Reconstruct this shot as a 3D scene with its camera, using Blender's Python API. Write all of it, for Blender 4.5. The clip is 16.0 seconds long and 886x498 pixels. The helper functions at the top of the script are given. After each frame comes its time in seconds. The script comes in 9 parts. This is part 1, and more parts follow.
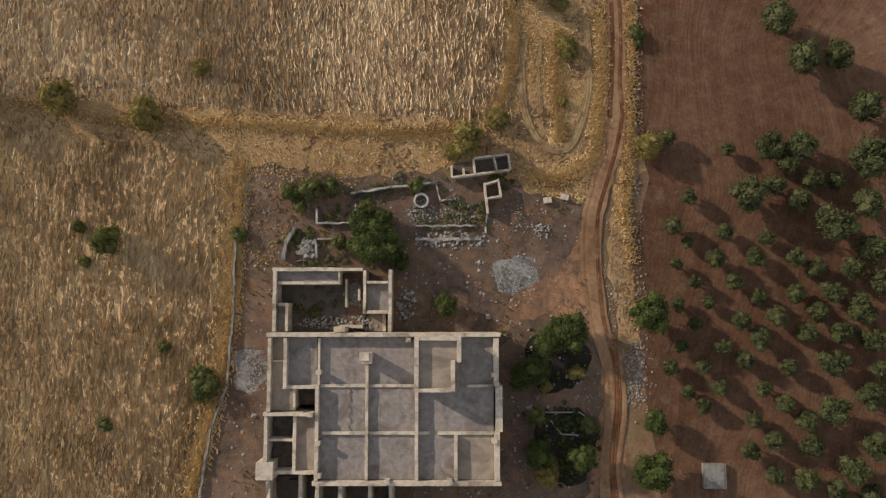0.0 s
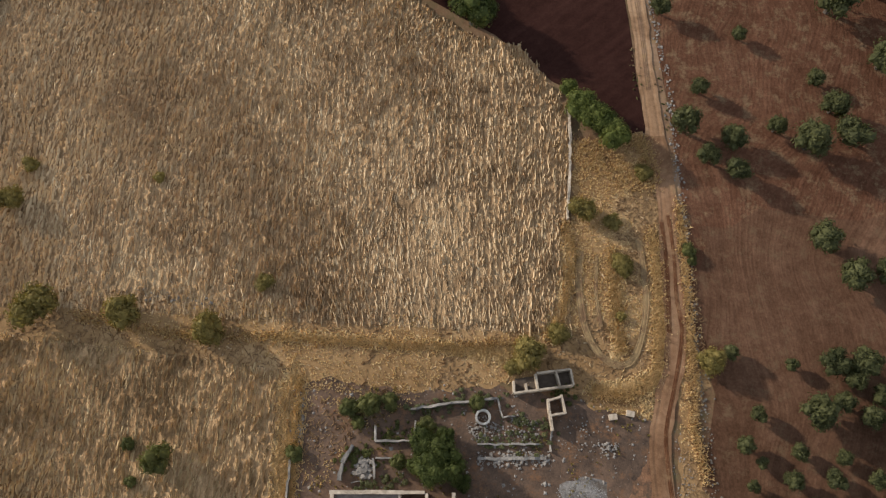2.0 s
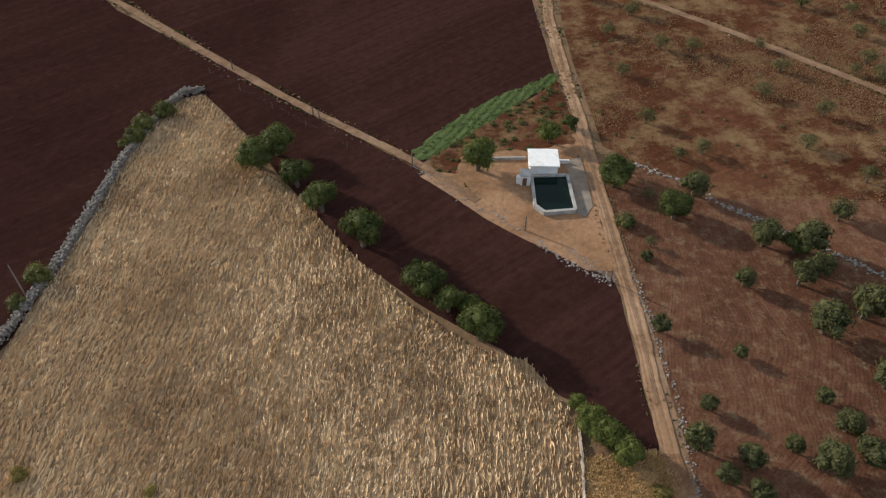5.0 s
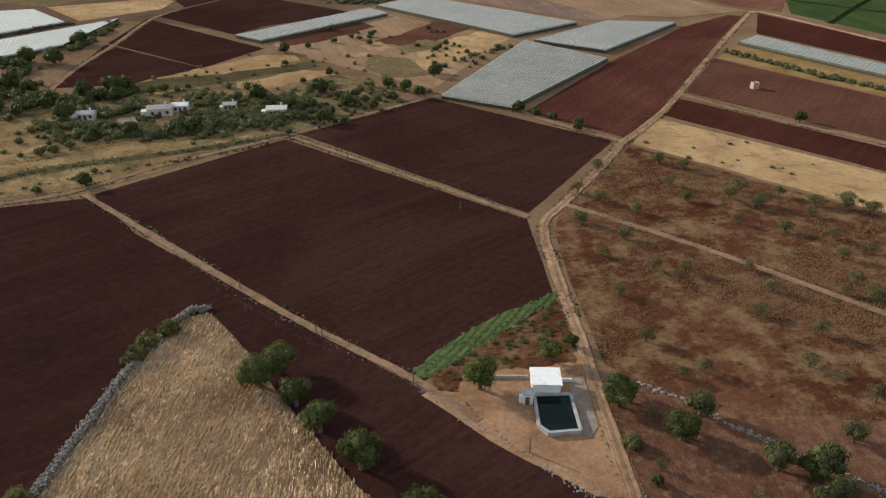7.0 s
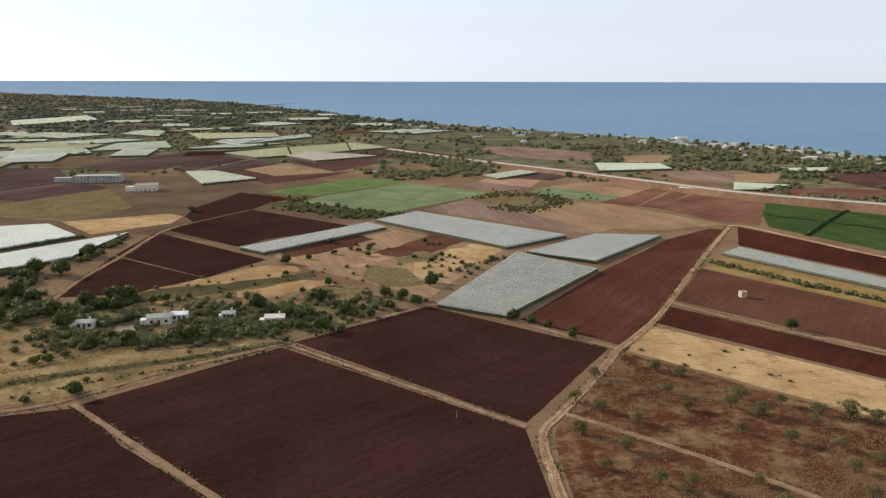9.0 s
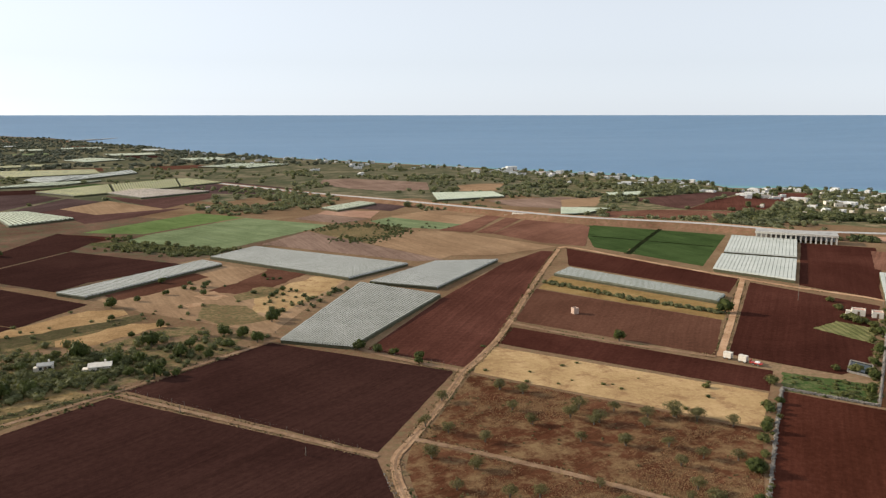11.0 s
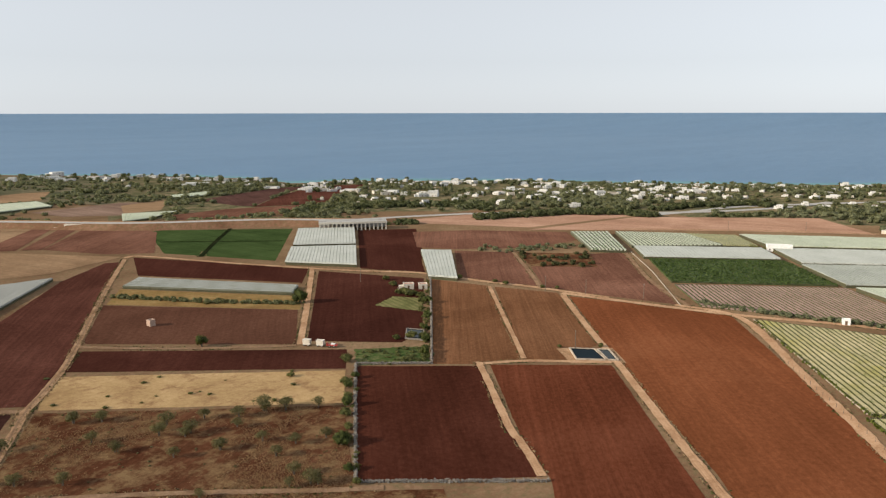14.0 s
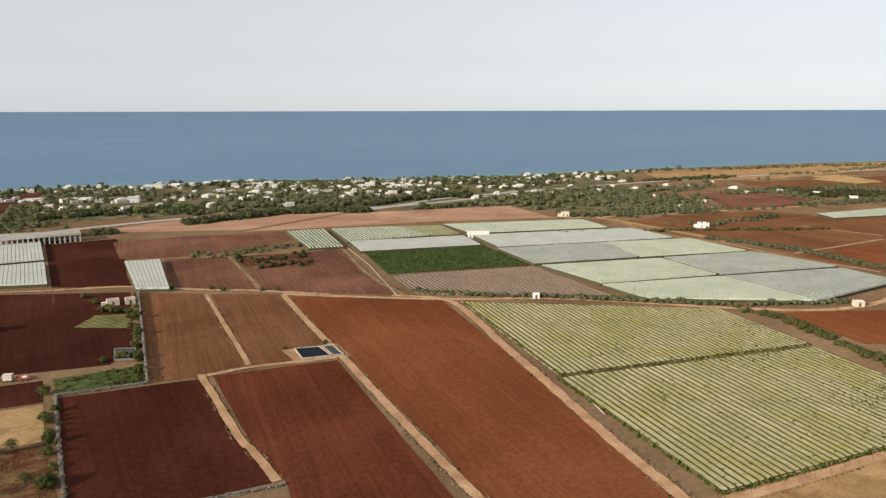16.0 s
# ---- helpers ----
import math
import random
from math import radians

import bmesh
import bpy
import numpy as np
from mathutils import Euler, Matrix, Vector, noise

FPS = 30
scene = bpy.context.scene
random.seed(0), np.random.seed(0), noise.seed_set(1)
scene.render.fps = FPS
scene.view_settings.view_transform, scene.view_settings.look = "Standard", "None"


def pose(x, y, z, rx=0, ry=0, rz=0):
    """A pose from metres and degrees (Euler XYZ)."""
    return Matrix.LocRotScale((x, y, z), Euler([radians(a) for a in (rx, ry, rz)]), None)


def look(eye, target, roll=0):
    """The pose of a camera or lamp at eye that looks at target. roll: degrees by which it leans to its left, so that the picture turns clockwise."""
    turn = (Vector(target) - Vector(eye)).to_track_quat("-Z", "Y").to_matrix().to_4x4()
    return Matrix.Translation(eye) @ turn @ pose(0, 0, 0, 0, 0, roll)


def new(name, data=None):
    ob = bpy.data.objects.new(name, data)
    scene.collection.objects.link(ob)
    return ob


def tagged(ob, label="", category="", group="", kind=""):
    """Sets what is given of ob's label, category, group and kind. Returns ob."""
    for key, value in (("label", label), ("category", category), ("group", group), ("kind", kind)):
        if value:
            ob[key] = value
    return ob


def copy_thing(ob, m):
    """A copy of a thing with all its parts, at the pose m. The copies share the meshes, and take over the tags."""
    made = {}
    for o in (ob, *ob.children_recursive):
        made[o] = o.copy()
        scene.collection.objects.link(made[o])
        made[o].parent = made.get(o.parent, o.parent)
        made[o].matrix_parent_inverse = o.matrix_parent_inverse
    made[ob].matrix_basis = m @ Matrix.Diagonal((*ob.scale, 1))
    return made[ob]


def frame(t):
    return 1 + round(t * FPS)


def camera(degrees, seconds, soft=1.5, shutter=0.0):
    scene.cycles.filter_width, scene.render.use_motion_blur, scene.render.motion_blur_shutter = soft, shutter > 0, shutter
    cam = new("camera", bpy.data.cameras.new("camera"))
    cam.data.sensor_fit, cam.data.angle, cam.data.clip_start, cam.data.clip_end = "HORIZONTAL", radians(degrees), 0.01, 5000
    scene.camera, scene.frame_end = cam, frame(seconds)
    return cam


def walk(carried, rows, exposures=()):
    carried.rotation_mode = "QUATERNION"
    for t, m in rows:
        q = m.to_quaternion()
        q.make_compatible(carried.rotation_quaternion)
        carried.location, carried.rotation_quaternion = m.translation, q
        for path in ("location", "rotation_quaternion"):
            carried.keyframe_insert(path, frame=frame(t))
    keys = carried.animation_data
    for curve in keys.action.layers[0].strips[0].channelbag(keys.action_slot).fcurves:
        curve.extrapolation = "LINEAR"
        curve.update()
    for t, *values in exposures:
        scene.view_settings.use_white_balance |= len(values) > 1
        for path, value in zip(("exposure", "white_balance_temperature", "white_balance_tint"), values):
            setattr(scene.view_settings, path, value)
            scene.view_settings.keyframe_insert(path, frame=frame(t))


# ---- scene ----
# Camera: a drone hovering about 93 m above a coastal plain; it tilts up from the ground to the sea, then pans right.
cam = camera(62.5, 16.0, soft=1.3)


def drone(x, y, z, heading, down, lean):
    return pose(x, y, z, 90 - down, 0, -heading) @ pose(0, 0, 0, 0, 0, lean)


walk(cam, [
    (0.0, drone(-0.00, -0.00, 93.00, 0.000, 84.821, 0.022)),
    (0.5, drone(-1.51, 0.81, 92.98, -0.011, 80.897, 0.013)),
    (1.0, drone(-3.44, 1.63, 92.86, -0.105, 76.917, -0.005)),
    (1.5, drone(-5.56, 2.30, 92.90, -0.193, 73.489, -0.033)),
    (2.0, drone(-7.69, 2.90, 92.91, -0.259, 69.823, -0.067)),
    (2.5, drone(-8.61, 3.12, 92.74, -0.248, 66.194, -0.064)),
    (3.0, drone(-8.75, 3.33, 92.61, -0.286, 62.352, -0.021)),
    (3.5, drone(-8.69, 3.65, 92.55, -0.356, 58.819, 0.094)),
    (3.7, drone(-8.62, 3.60, 92.49, -0.414, 57.170, 0.172)),
    (5.8, drone(-8.02, 4.13, 92.34, -1.052, 39.303, 0.122)),
    (6.0, drone(-8.09, 4.27, 92.48, -1.014, 37.773, 0.132)),
    (6.5, drone(-8.20, 4.08, 92.70, -1.060, 33.637, 0.137)),
    (7.0, drone(-8.09, 3.96, 92.76, -1.168, 29.049, 0.116)),
    (7.5, drone(-8.15, 3.90, 92.68, -1.196, 24.893, 0.065)),
    (8.0, drone(-8.10, 3.54, 92.52, -1.230, 20.367, 0.010)),
    (8.5, drone(-8.19, 3.15, 92.61, -1.235, 15.995, -0.036)),
    (8.7, drone(-8.19, 3.68, 93.15, -1.234, 14.371, 0.038)),
    (10.8, drone(-8.40, 4.23, 91.73, 10.023, 10.373, -0.021)),
    (11.0, drone(-8.22, 4.29, 91.78, 11.755, 10.366, -0.016)),
    (11.5, drone(-8.32, 4.15, 91.93, 16.054, 10.376, 0.002)),
    (12.0, drone(-8.33, 3.69, 92.10, 20.971, 10.389, 0.006)),
    (12.5, drone(-8.43, 3.34, 92.40, 25.927, 10.426, -0.022)),
    (13.0, drone(-9.10, 2.63, 92.84, 31.917, 10.456, -0.006)),
    (13.5, drone(-9.55, 2.32, 93.15, 37.959, 10.503, -0.055)),
    (14.0, drone(-9.52, 2.38, 93.27, 44.935, 10.542, -0.086)),
    (14.5, drone(-9.84, 2.15, 93.39, 51.809, 10.567, -0.096)),
    (15.0, drone(-10.14, 1.98, 93.63, 59.454, 10.632, -0.111)),
    (15.5, drone(-10.47, 2.14, 93.83, 65.255, 10.687, -0.127)),
    (16.0, drone(-10.41, 2.16, 93.90, 67.238, 10.718, -0.147)),
], exposures=[(0.0, 0.05, 6400, 10), (3.5, 0.2, 6120, 10), (7.0, 0.22, 6150, 10), (8.7, 0.41, 6300, 10), (11.0, 0.45, 6500, 10), (12.5, 0.44, 6600, 10), (14.0, 0.28, 6700, 10), (16.0, 0.2, 6850, 10)])

# ---- sky and sun ----
SUN_HEADING, SUN_UP = -61.0, 20.0
world = bpy.data.worlds.new("sky")
scene.world = world
world.use_nodes = True
wn = world.node_tree.nodes
sky = wn.new("ShaderNodeTexSky")
sky.sky_type = "NISHITA"
sky.sun_disc = False
sky.sun_elevation = radians(SUN_UP)
sky.sun_rotation = radians(SUN_HEADING)
sky.air_density, sky.dust_density, sky.ozone_density = 1.0, 0.3, 3.0
sky.altitude = 90
wn["Background"].inputs["Strength"].default_value = 0.122
haze = wn.new("ShaderNodeHueSaturation")
haze.inputs["Saturation"].default_value = 0.16
world.node_tree.links.new(sky.outputs[0], haze.inputs["Color"])
tint = wn.new("ShaderNodeMix")
tint.data_type, tint.blend_type = "RGBA", "MULTIPLY"
tint.inputs["Factor"].default_value = 1.0
tint.inputs[7].default_value = (0.945, 1.0, 1.07, 1)
milk = wn.new("ShaderNodeMix")  # milky summer haze evens the sky out
milk.data_type = "RGBA"
milk.inputs["Factor"].default_value = 0.6
milk.inputs[7].default_value = (5.0, 5.1, 5.2, 1)
world.node_tree.links.new(haze.outputs[0], milk.inputs[6])
world.node_tree.links.new(milk.outputs[2], tint.inputs[6])
world.node_tree.links.new(tint.outputs[2], wn["Background"].inputs["Color"])
lamp = bpy.data.lights.new("sun", "SUN")
lamp.energy, lamp.angle, lamp.color = 4.6, radians(1.0), (1.0, 0.88, 0.72)
sun = new("sun", lamp)
sx, sy = math.sin(radians(SUN_HEADING)), math.cos(radians(SUN_HEADING))
sun.matrix_world = look((-300 * -sx, 300 * sy, 300 * math.tan(radians(SUN_UP))), (0, 0, 0))


# ---- materials ----
def material(name, rough=0.9):
    m = bpy.data.materials.new(name)
    m.use_nodes = True
    n = m.node_tree.nodes
    b = n["Principled BSDF"]
    b.inputs["Roughness"].default_value = rough
    b.inputs["Specular IOR Level"].default_value = 0.25
    return m, n, m.node_tree.links, b


def noise_node(n, l, coords, scale, detail=4.0, rough=0.6, distort=0.0):
    t = n.new("ShaderNodeTexNoise")
    t.inputs["Scale"].default_value, t.inputs["Detail"].default_value = scale, detail
    t.inputs["Roughness"].default_value, t.inputs["Distortion"].default_value = rough, distort
    l.new(coords, t.inputs["Vector"])
    return t.outputs["Fac"]


def ramp(n, l, fac, stops):
    r = n.new("ShaderNodeValToRGB")
    e = r.color_ramp.elements
    while len(e) < len(stops):
        e.new(0.5)
    for k, (at, col) in zip(e, stops):
        k.position, k.color = at, (*col, 1)
    l.new(fac, r.inputs["Fac"])
    return r.outputs["Color"]


def mixed(n, l, fac, a, b, how="MIX"):
    m = n.new("ShaderNodeMix")
    m.data_type, m.blend_type = "RGBA", how
    for sock, val in ((m.inputs["Factor"], fac), (m.inputs[6], a), (m.inputs[7], b)):
        if hasattr(val, "is_linked"):
            l.new(val, sock)
        else:
            sock.default_value = val if isinstance(val, float) else (*val, 1)
    return m.outputs[2]


def maths(n, l, how, a, b):
    m = n.new("ShaderNodeMath")
    m.operation = how
    for sock, val in zip(m.inputs, (a, b)):
        if hasattr(val, "is_linked"):
            l.new(val, sock)
        else:
            sock.default_value = val
    return m.outputs[0]


def bumped(n, l, b, height, strength, depth):
    k = n.new("ShaderNodeBump")
    k.inputs["Strength"].default_value, k.inputs["Distance"].default_value = strength, depth
    l.new(height, k.inputs["Height"])
    l.new(k.outputs["Normal"], b.inputs["Normal"])


def coords_of(n, l, turn=0.0, stretch=(1, 1, 1)):
    tc = n.new("ShaderNodeTexCoord")
    if turn == 0 and stretch == (1, 1, 1):
        return tc.outputs["Object"]
    mp = n.new("ShaderNodeMapping")
    mp.inputs["Rotation"].default_value = (0, 0, radians(turn))
    mp.inputs["Scale"].default_value = stretch
    l.new(tc.outputs["Object"], mp.inputs["Vector"])
    return mp.outputs["Vector"]


def earth(name, dark, mid, light, patch=0.03, rows=None, weeds=None, clod=0.5, depth=0.12, weed_at=0.6, warp=5.0, weed_scale=0.42, streak=0.1, ridge=0.0):
    """Soil or stubble: broad patches, clods, and drill rows (heading, spacing, strength) with optional weeds."""
    m, n, l, b = material(name, 1.0)
    b.inputs["Specular IOR Level"].default_value = 0.0
    b.inputs["Diffuse Roughness"].default_value = 0.2
    p = coords_of(n, l)
    broad = noise_node(n, l, p, patch, 5.0, 0.6, 0.6)
    fine = noise_node(n, l, p, clod, 8.0, 0.72)
    grain = noise_node(n, l, p, clod * 6, 4.0, 0.7)
    tone = maths(n, l, "ADD", maths(n, l, "MULTIPLY", broad, 0.45), maths(n, l, "ADD", maths(n, l, "MULTIPLY", fine, 0.33), maths(n, l, "MULTIPLY", grain, 0.22)))
    col = ramp(n, l, tone, [(0.4, dark), (0.5, mid), (0.62, light)])
    height = maths(n, l, "ADD", fine, maths(n, l, "MULTIPLY", grain, 0.35))
    if rows:
        turn, spacing, strength = rows
        q = coords_of(n, l, turn, (1, 1, 1))
        drift = n.new("ShaderNodeTexNoise")
        drift.inputs["Scale"].default_value, drift.inputs["Detail"].default_value = 0.022, 2.0
        l.new(p, drift.inputs["Vector"])
        far = n.new("ShaderNodeVectorMath")
        far.operation = "MULTIPLY_ADD"
        l.new(drift.outputs["Color"], far.inputs[0])
        far.inputs[1].default_value = (warp, warp, 0)
        l.new(q, far.inputs[2])
        q = far.outputs[0]
        wv = n.new("ShaderNodeTexWave")
        wv.inputs["Scale"].default_value = 0.314159 / spacing
        wv.inputs["Distortion"].default_value, wv.inputs["Detail"].default_value = 1.2, 3.0
        wv.inputs["Detail Scale"].default_value = 0.4
        l.new(q, wv.inputs["Vector"])
        col = mixed(n, l, maths(n, l, "MULTIPLY", wv.outputs["Fac"], strength), col, dark)
        height = maths(n, l, "ADD", height, maths(n, l, "MULTIPLY", wv.outputs["Fac"], strength * 1.2))
        # passes of the plough: long thin streaks, some broken, and wider swaths
        for scale, along, gain, lo, hi in ((1.1 / spacing, 0.03, streak, 0.36, 0.64), (0.16 / spacing, 0.012, streak * 0.7, 0.4, 0.62), (2.6 / spacing, 0.25, streak * 0.8, 0.34, 0.66)):
            g = n.new("ShaderNodeMapping")
            g.inputs["Scale"].default_value = (scale, scale * along, 1)
            l.new(q, g.inputs["Vector"])
            fur = ramp(n, l, noise_node(n, l, g.outputs["Vector"], 1.0, 3.0, 0.6), [(lo, (1 - gain,) * 3), (hi, (1 + gain,) * 3)])
            col = mixed(n, l, 1.0, col, fur, "MULTIPLY")
    if ridge:
        # ragged ridges of stubble along the drill rows; gaps coloured as bare soil and shade
        for along, across, gain, grip in ((1.15, 0.3, 1.0, 0.62), (2.6, 0.9, 0.5, 0.42)):
            g = coords_of(n, l, 4.0, (along, across, 1))
            lump = noise_node(n, l, g, 1.0, 3.0, 0.6, 0.5)
            col = mixed(n, l, maths(n, l, "MULTIPLY", ramp(n, l, lump, [(0.38, (1, 1, 1)), (0.56, (0, 0, 0))]), grip), col, dark)
            height = maths(n, l, "ADD", height, maths(n, l, "MULTIPLY", lump, ridge * gain))
    if weeds:
        spots = noise_node(n, l, p, weed_scale, 10.0, 0.8)
        fac = ramp(n, l, spots, [(weed_at - 0.08, (0, 0, 0)), (weed_at + 0.06, (1, 1, 1))])
        col = mixed(n, l, fac, col, weeds)
    l.new(col, b.inputs["Base Color"])
    bumped(n, l, b, height, 0.9, depth)
    return m


def plain(name, a, b_, rough=0.8, scale=2.0, bump=0.3, depth=0.02, metal=0.0, stain=None):
    m, n, l, b = material(name, rough)
    p = coords_of(n, l)
    fine = noise_node(n, l, p, scale, 7.0, 0.65)
    col = ramp(n, l, fine, [(0.33, a), (0.67, b_)])
    if stain:
        s = noise_node(n, l, p, scale * 0.25, 5.0, 0.7, 0.8)
        col = mixed(n, l, ramp(n, l, s, [(0.5, (0, 0, 0)), (0.66, (1, 1, 1))]), col, stain)
    l.new(col, b.inputs["Base Color"])
    b.inputs["Metallic"].default_value = metal
    bumped(n, l, b, noise_node(n, l, p, scale * 5, 4.0), bump, depth)
    return m


def foliage(name, dark, light, rough=0.6, through_leaf=(1.25, 1.2, 0.6)):
    m, n, l, b = material(name, rough)
    b.inputs["Specular IOR Level"].default_value = 0.1
    g = n.new("ShaderNodeNewGeometry")
    o = n.new("ShaderNodeObjectInfo")
    fac = maths(n, l, "ADD", maths(n, l, "MULTIPLY", g.outputs["Random Per Island"], 0.7), maths(n, l, "MULTIPLY", o.outputs["Random"], 0.3))
    col = ramp(n, l, fac, [(0.1, dark), (0.9, light)])
    l.new(col, b.inputs["Base Color"])
    thin = n.new("ShaderNodeBsdfTranslucent")
    l.new(mixed(n, l, 1.0, col, through_leaf, "MULTIPLY"), thin.inputs["Color"])
    both = n.new("ShaderNodeMixShader")
    both.inputs["Fac"].default_value = 0.3
    l.new(b.outputs["BSDF"], both.inputs[1])
    l.new(thin.outputs["BSDF"], both.inputs[2])
    l.new(both.outputs["Shader"], n["Material Output"].inputs["Surface"])
    return m


soil_dark = earth("dark_red_soil", (0.02689, 0.01195, 0.0099), (0.03955, 0.01778, 0.01428), (0.05855, 0.02753, 0.0212), 0.012, rows=(48, 1.6, 0.12), streak=0.1)
soil_red = earth("red_soil", (0.03714, 0.01192, 0.007674), (0.05969, 0.01925, 0.01228), (0.0902, 0.03178, 0.02087), 0.014, rows=(38, 1.6, 0.07), warp=1.5, streak=0.09)
soil_redpale = earth("pale_red_soil", (0.06964, 0.02163, 0.01113), (0.1074, 0.03344, 0.01757), (0.1514, 0.05179, 0.02811), 0.014, rows=(46, 1.6, 0.06), warp=1.0, streak=0.12)
soil_maroon = earth("maroon_soil", (0.03696, 0.01267, 0.009257), (0.05632, 0.0198, 0.01409), (0.0836, 0.03168, 0.02254), 0.014, rows=(38, 1.6, 0.07), warp=1.5, streak=0.09)
soil_mid = earth("brown_red_soil", (0.064, 0.02808, 0.018), (0.096, 0.04368, 0.0284), (0.14, 0.06786, 0.0448), 0.016, rows=(33, 1.6, 0.1), streak=0.06)
soil_wine = earth("wine_red_soil", (0.0583, 0.02232, 0.01591), (0.08798, 0.0342, 0.02451), (0.1304, 0.05415, 0.03956), 0.014, rows=(31, 1.6, 0.07), warp=1.5, streak=0.12)
soil_umber = earth("umber_soil", (0.1, 0.0462, 0.03139), (0.1535, 0.07303, 0.04933), (0.2201, 0.1118, 0.07774), 0.014, rows=(46, 1.6, 0.06), warp=1.0, streak=0.12)
soil_brown = earth("stony_brown_soil", (0.0779, 0.03518, 0.02066), (0.132, 0.06404, 0.03885), (0.2164, 0.1137, 0.07109), 0.02, weeds=(0.2, 0.135, 0.08), weed_at=0.59, rows=(8, 0.6, 0.06), warp=34, depth=0.25)
soil_brown2 = earth("brown_soil", (0.1154, 0.05247, 0.02559), (0.1562, 0.07276, 0.03716), (0.2009, 0.1008, 0.05362), 0.02, rows=(45, 1.3, 0.1), warp=1.0, streak=0.12)
soil_orange = earth("orange_soil", (0.1213, 0.0405, 0.01755), (0.1721, 0.05934, 0.02616), (0.2293, 0.08868, 0.04212), 0.01, rows=(46, 1.5, 0.06), warp=1.0, streak=0.08)
soil_pink = earth("pale_pink_soil", (0.2661, 0.1509, 0.1015), (0.375, 0.2245, 0.1555), (0.4838, 0.3039, 0.216), 0.02, rows=(-20, 3.0, 0.3))
soil_weedy = earth("weedy_soil", (0.05849, 0.02229, 0.01186), (0.09081, 0.03739, 0.01998), (0.1323, 0.06164, 0.03434), 0.03, weeds=(0.2, 0.128, 0.066), weed_at=0.55, weed_scale=0.1, rows=(60, 1.6, 0.1), streak=0.14)
soil_weedy2 = earth("weedy_pale_soil", (0.15, 0.085, 0.05), (0.23, 0.14, 0.084), (0.32, 0.215, 0.135), 0.03, weeds=(0.33, 0.24, 0.13), weed_at=0.55)
soil_olive = earth("orchard_red_soil", (0.07524, 0.0382, 0.02274), (0.1223, 0.06533, 0.04065), (0.1907, 0.1106, 0.07064), 0.02, weeds=(0.15, 0.098, 0.06), weed_at=0.61, rows=(8, 0.6, 0.045), warp=34, depth=0.14, streak=0.12)
straw = earth("stubble", (0.1606, 0.1006, 0.05422), (0.444, 0.2962, 0.1653), (0.7031, 0.5063, 0.2914), 0.05, clod=0.9, depth=0.3, ridge=2.4)
straw2 = earth("trodden_stubble", (0.1447, 0.08943, 0.04605), (0.4514, 0.289, 0.1515), (0.6958, 0.4786, 0.2674), 0.06, clod=0.9, depth=0.3, ridge=2.4)
straw3 = earth("dry_straw", (0.29, 0.187, 0.09), (0.4, 0.268, 0.133), (0.52, 0.365, 0.195), 0.03, weeds=(0.25, 0.145, 0.075), weed_at=0.57, weed_scale=0.12)
drygrass = earth("dry_grass", (0.2106, 0.1264, 0.05859), (0.3264, 0.2041, 0.09927), (0.4632, 0.311, 0.1606), 0.08, weeds=(0.24, 0.15, 0.075), clod=0.9)
drygrass2 = earth("weedy_verge", (0.17, 0.1, 0.045), (0.24, 0.15, 0.06), (0.32, 0.22, 0.1), 0.06, weeds=(0.13, 0.12, 0.04))
rough_verge = earth("mottled_dry_verge", (0.15, 0.098, 0.046), (0.26, 0.176, 0.086), (0.4, 0.285, 0.145), 0.03, weeds=(0.115, 0.09, 0.042), weed_at=0.54, weed_scale=0.09, clod=0.7)
scrub = earth("scrubland", (0.05, 0.05, 0.022), (0.1, 0.085, 0.04), (0.2, 0.14, 0.075), 0.05, weeds=(0.05, 0.065, 0.025), weed_at=0.5, depth=0.5)
ground_mat = earth("plain_ground", (0.13, 0.072, 0.042), (0.2, 0.122, 0.073), (0.29, 0.195, 0.12), 0.02, weeds=(0.15, 0.115, 0.062), weed_at=0.55)
yard_mat = earth("trodden_yard", (0.0616, 0.04515, 0.03655), (0.1265, 0.086, 0.06342), (0.2145, 0.1376, 0.0946), 0.1, weeds=(0.205, 0.11, 0.06), weed_at=0.59, clod=0.8)
sand = earth("track_earth", (0.21, 0.122, 0.068), (0.325, 0.2, 0.118), (0.45, 0.3, 0.188), 0.16, clod=1.2, depth=0.06)
sand_brown = earth("yard_track_earth", (0.15, 0.082, 0.046), (0.235, 0.134, 0.077), (0.34, 0.208, 0.125), 0.16, weeds=(0.3, 0.195, 0.105), weed_at=0.62, clod=1.2, depth=0.06)
yard_orange_mat = earth("orange_yard_earth", (0.1313, 0.0768, 0.0495), (0.2625, 0.1408, 0.0825), (0.42, 0.232, 0.129), 0.1, weeds=(0.11, 0.076, 0.054), weed_at=0.55, clod=0.8)
pad_earth = earth("orange_trodden_earth", (0.19, 0.105, 0.055), (0.3, 0.172, 0.095), (0.42, 0.262, 0.155), 0.09, weeds=(0.2, 0.13, 0.08), weed_at=0.6, clod=0.9, depth=0.06)
gully_mat = earth("eroded_red_earth", (0.085, 0.038, 0.02), (0.14, 0.064, 0.034), (0.2, 0.1, 0.055), 0.2, weeds=(0.26, 0.16, 0.09), weed_at=0.6, clod=1.4)
rut_mat = earth("rutted_earth", (0.1125, 0.0675, 0.0408), (0.18, 0.108, 0.0624), (0.27, 0.162, 0.09), 0.16, weeds=(0.3, 0.21, 0.11), weed_at=0.5, clod=1.2)
ash_mat = earth("grey_ash", (0.14, 0.125, 0.115), (0.24, 0.22, 0.205), (0.36, 0.335, 0.31), 0.25, weeds=(0.1, 0.075, 0.055), weed_at=0.57, clod=1.6)
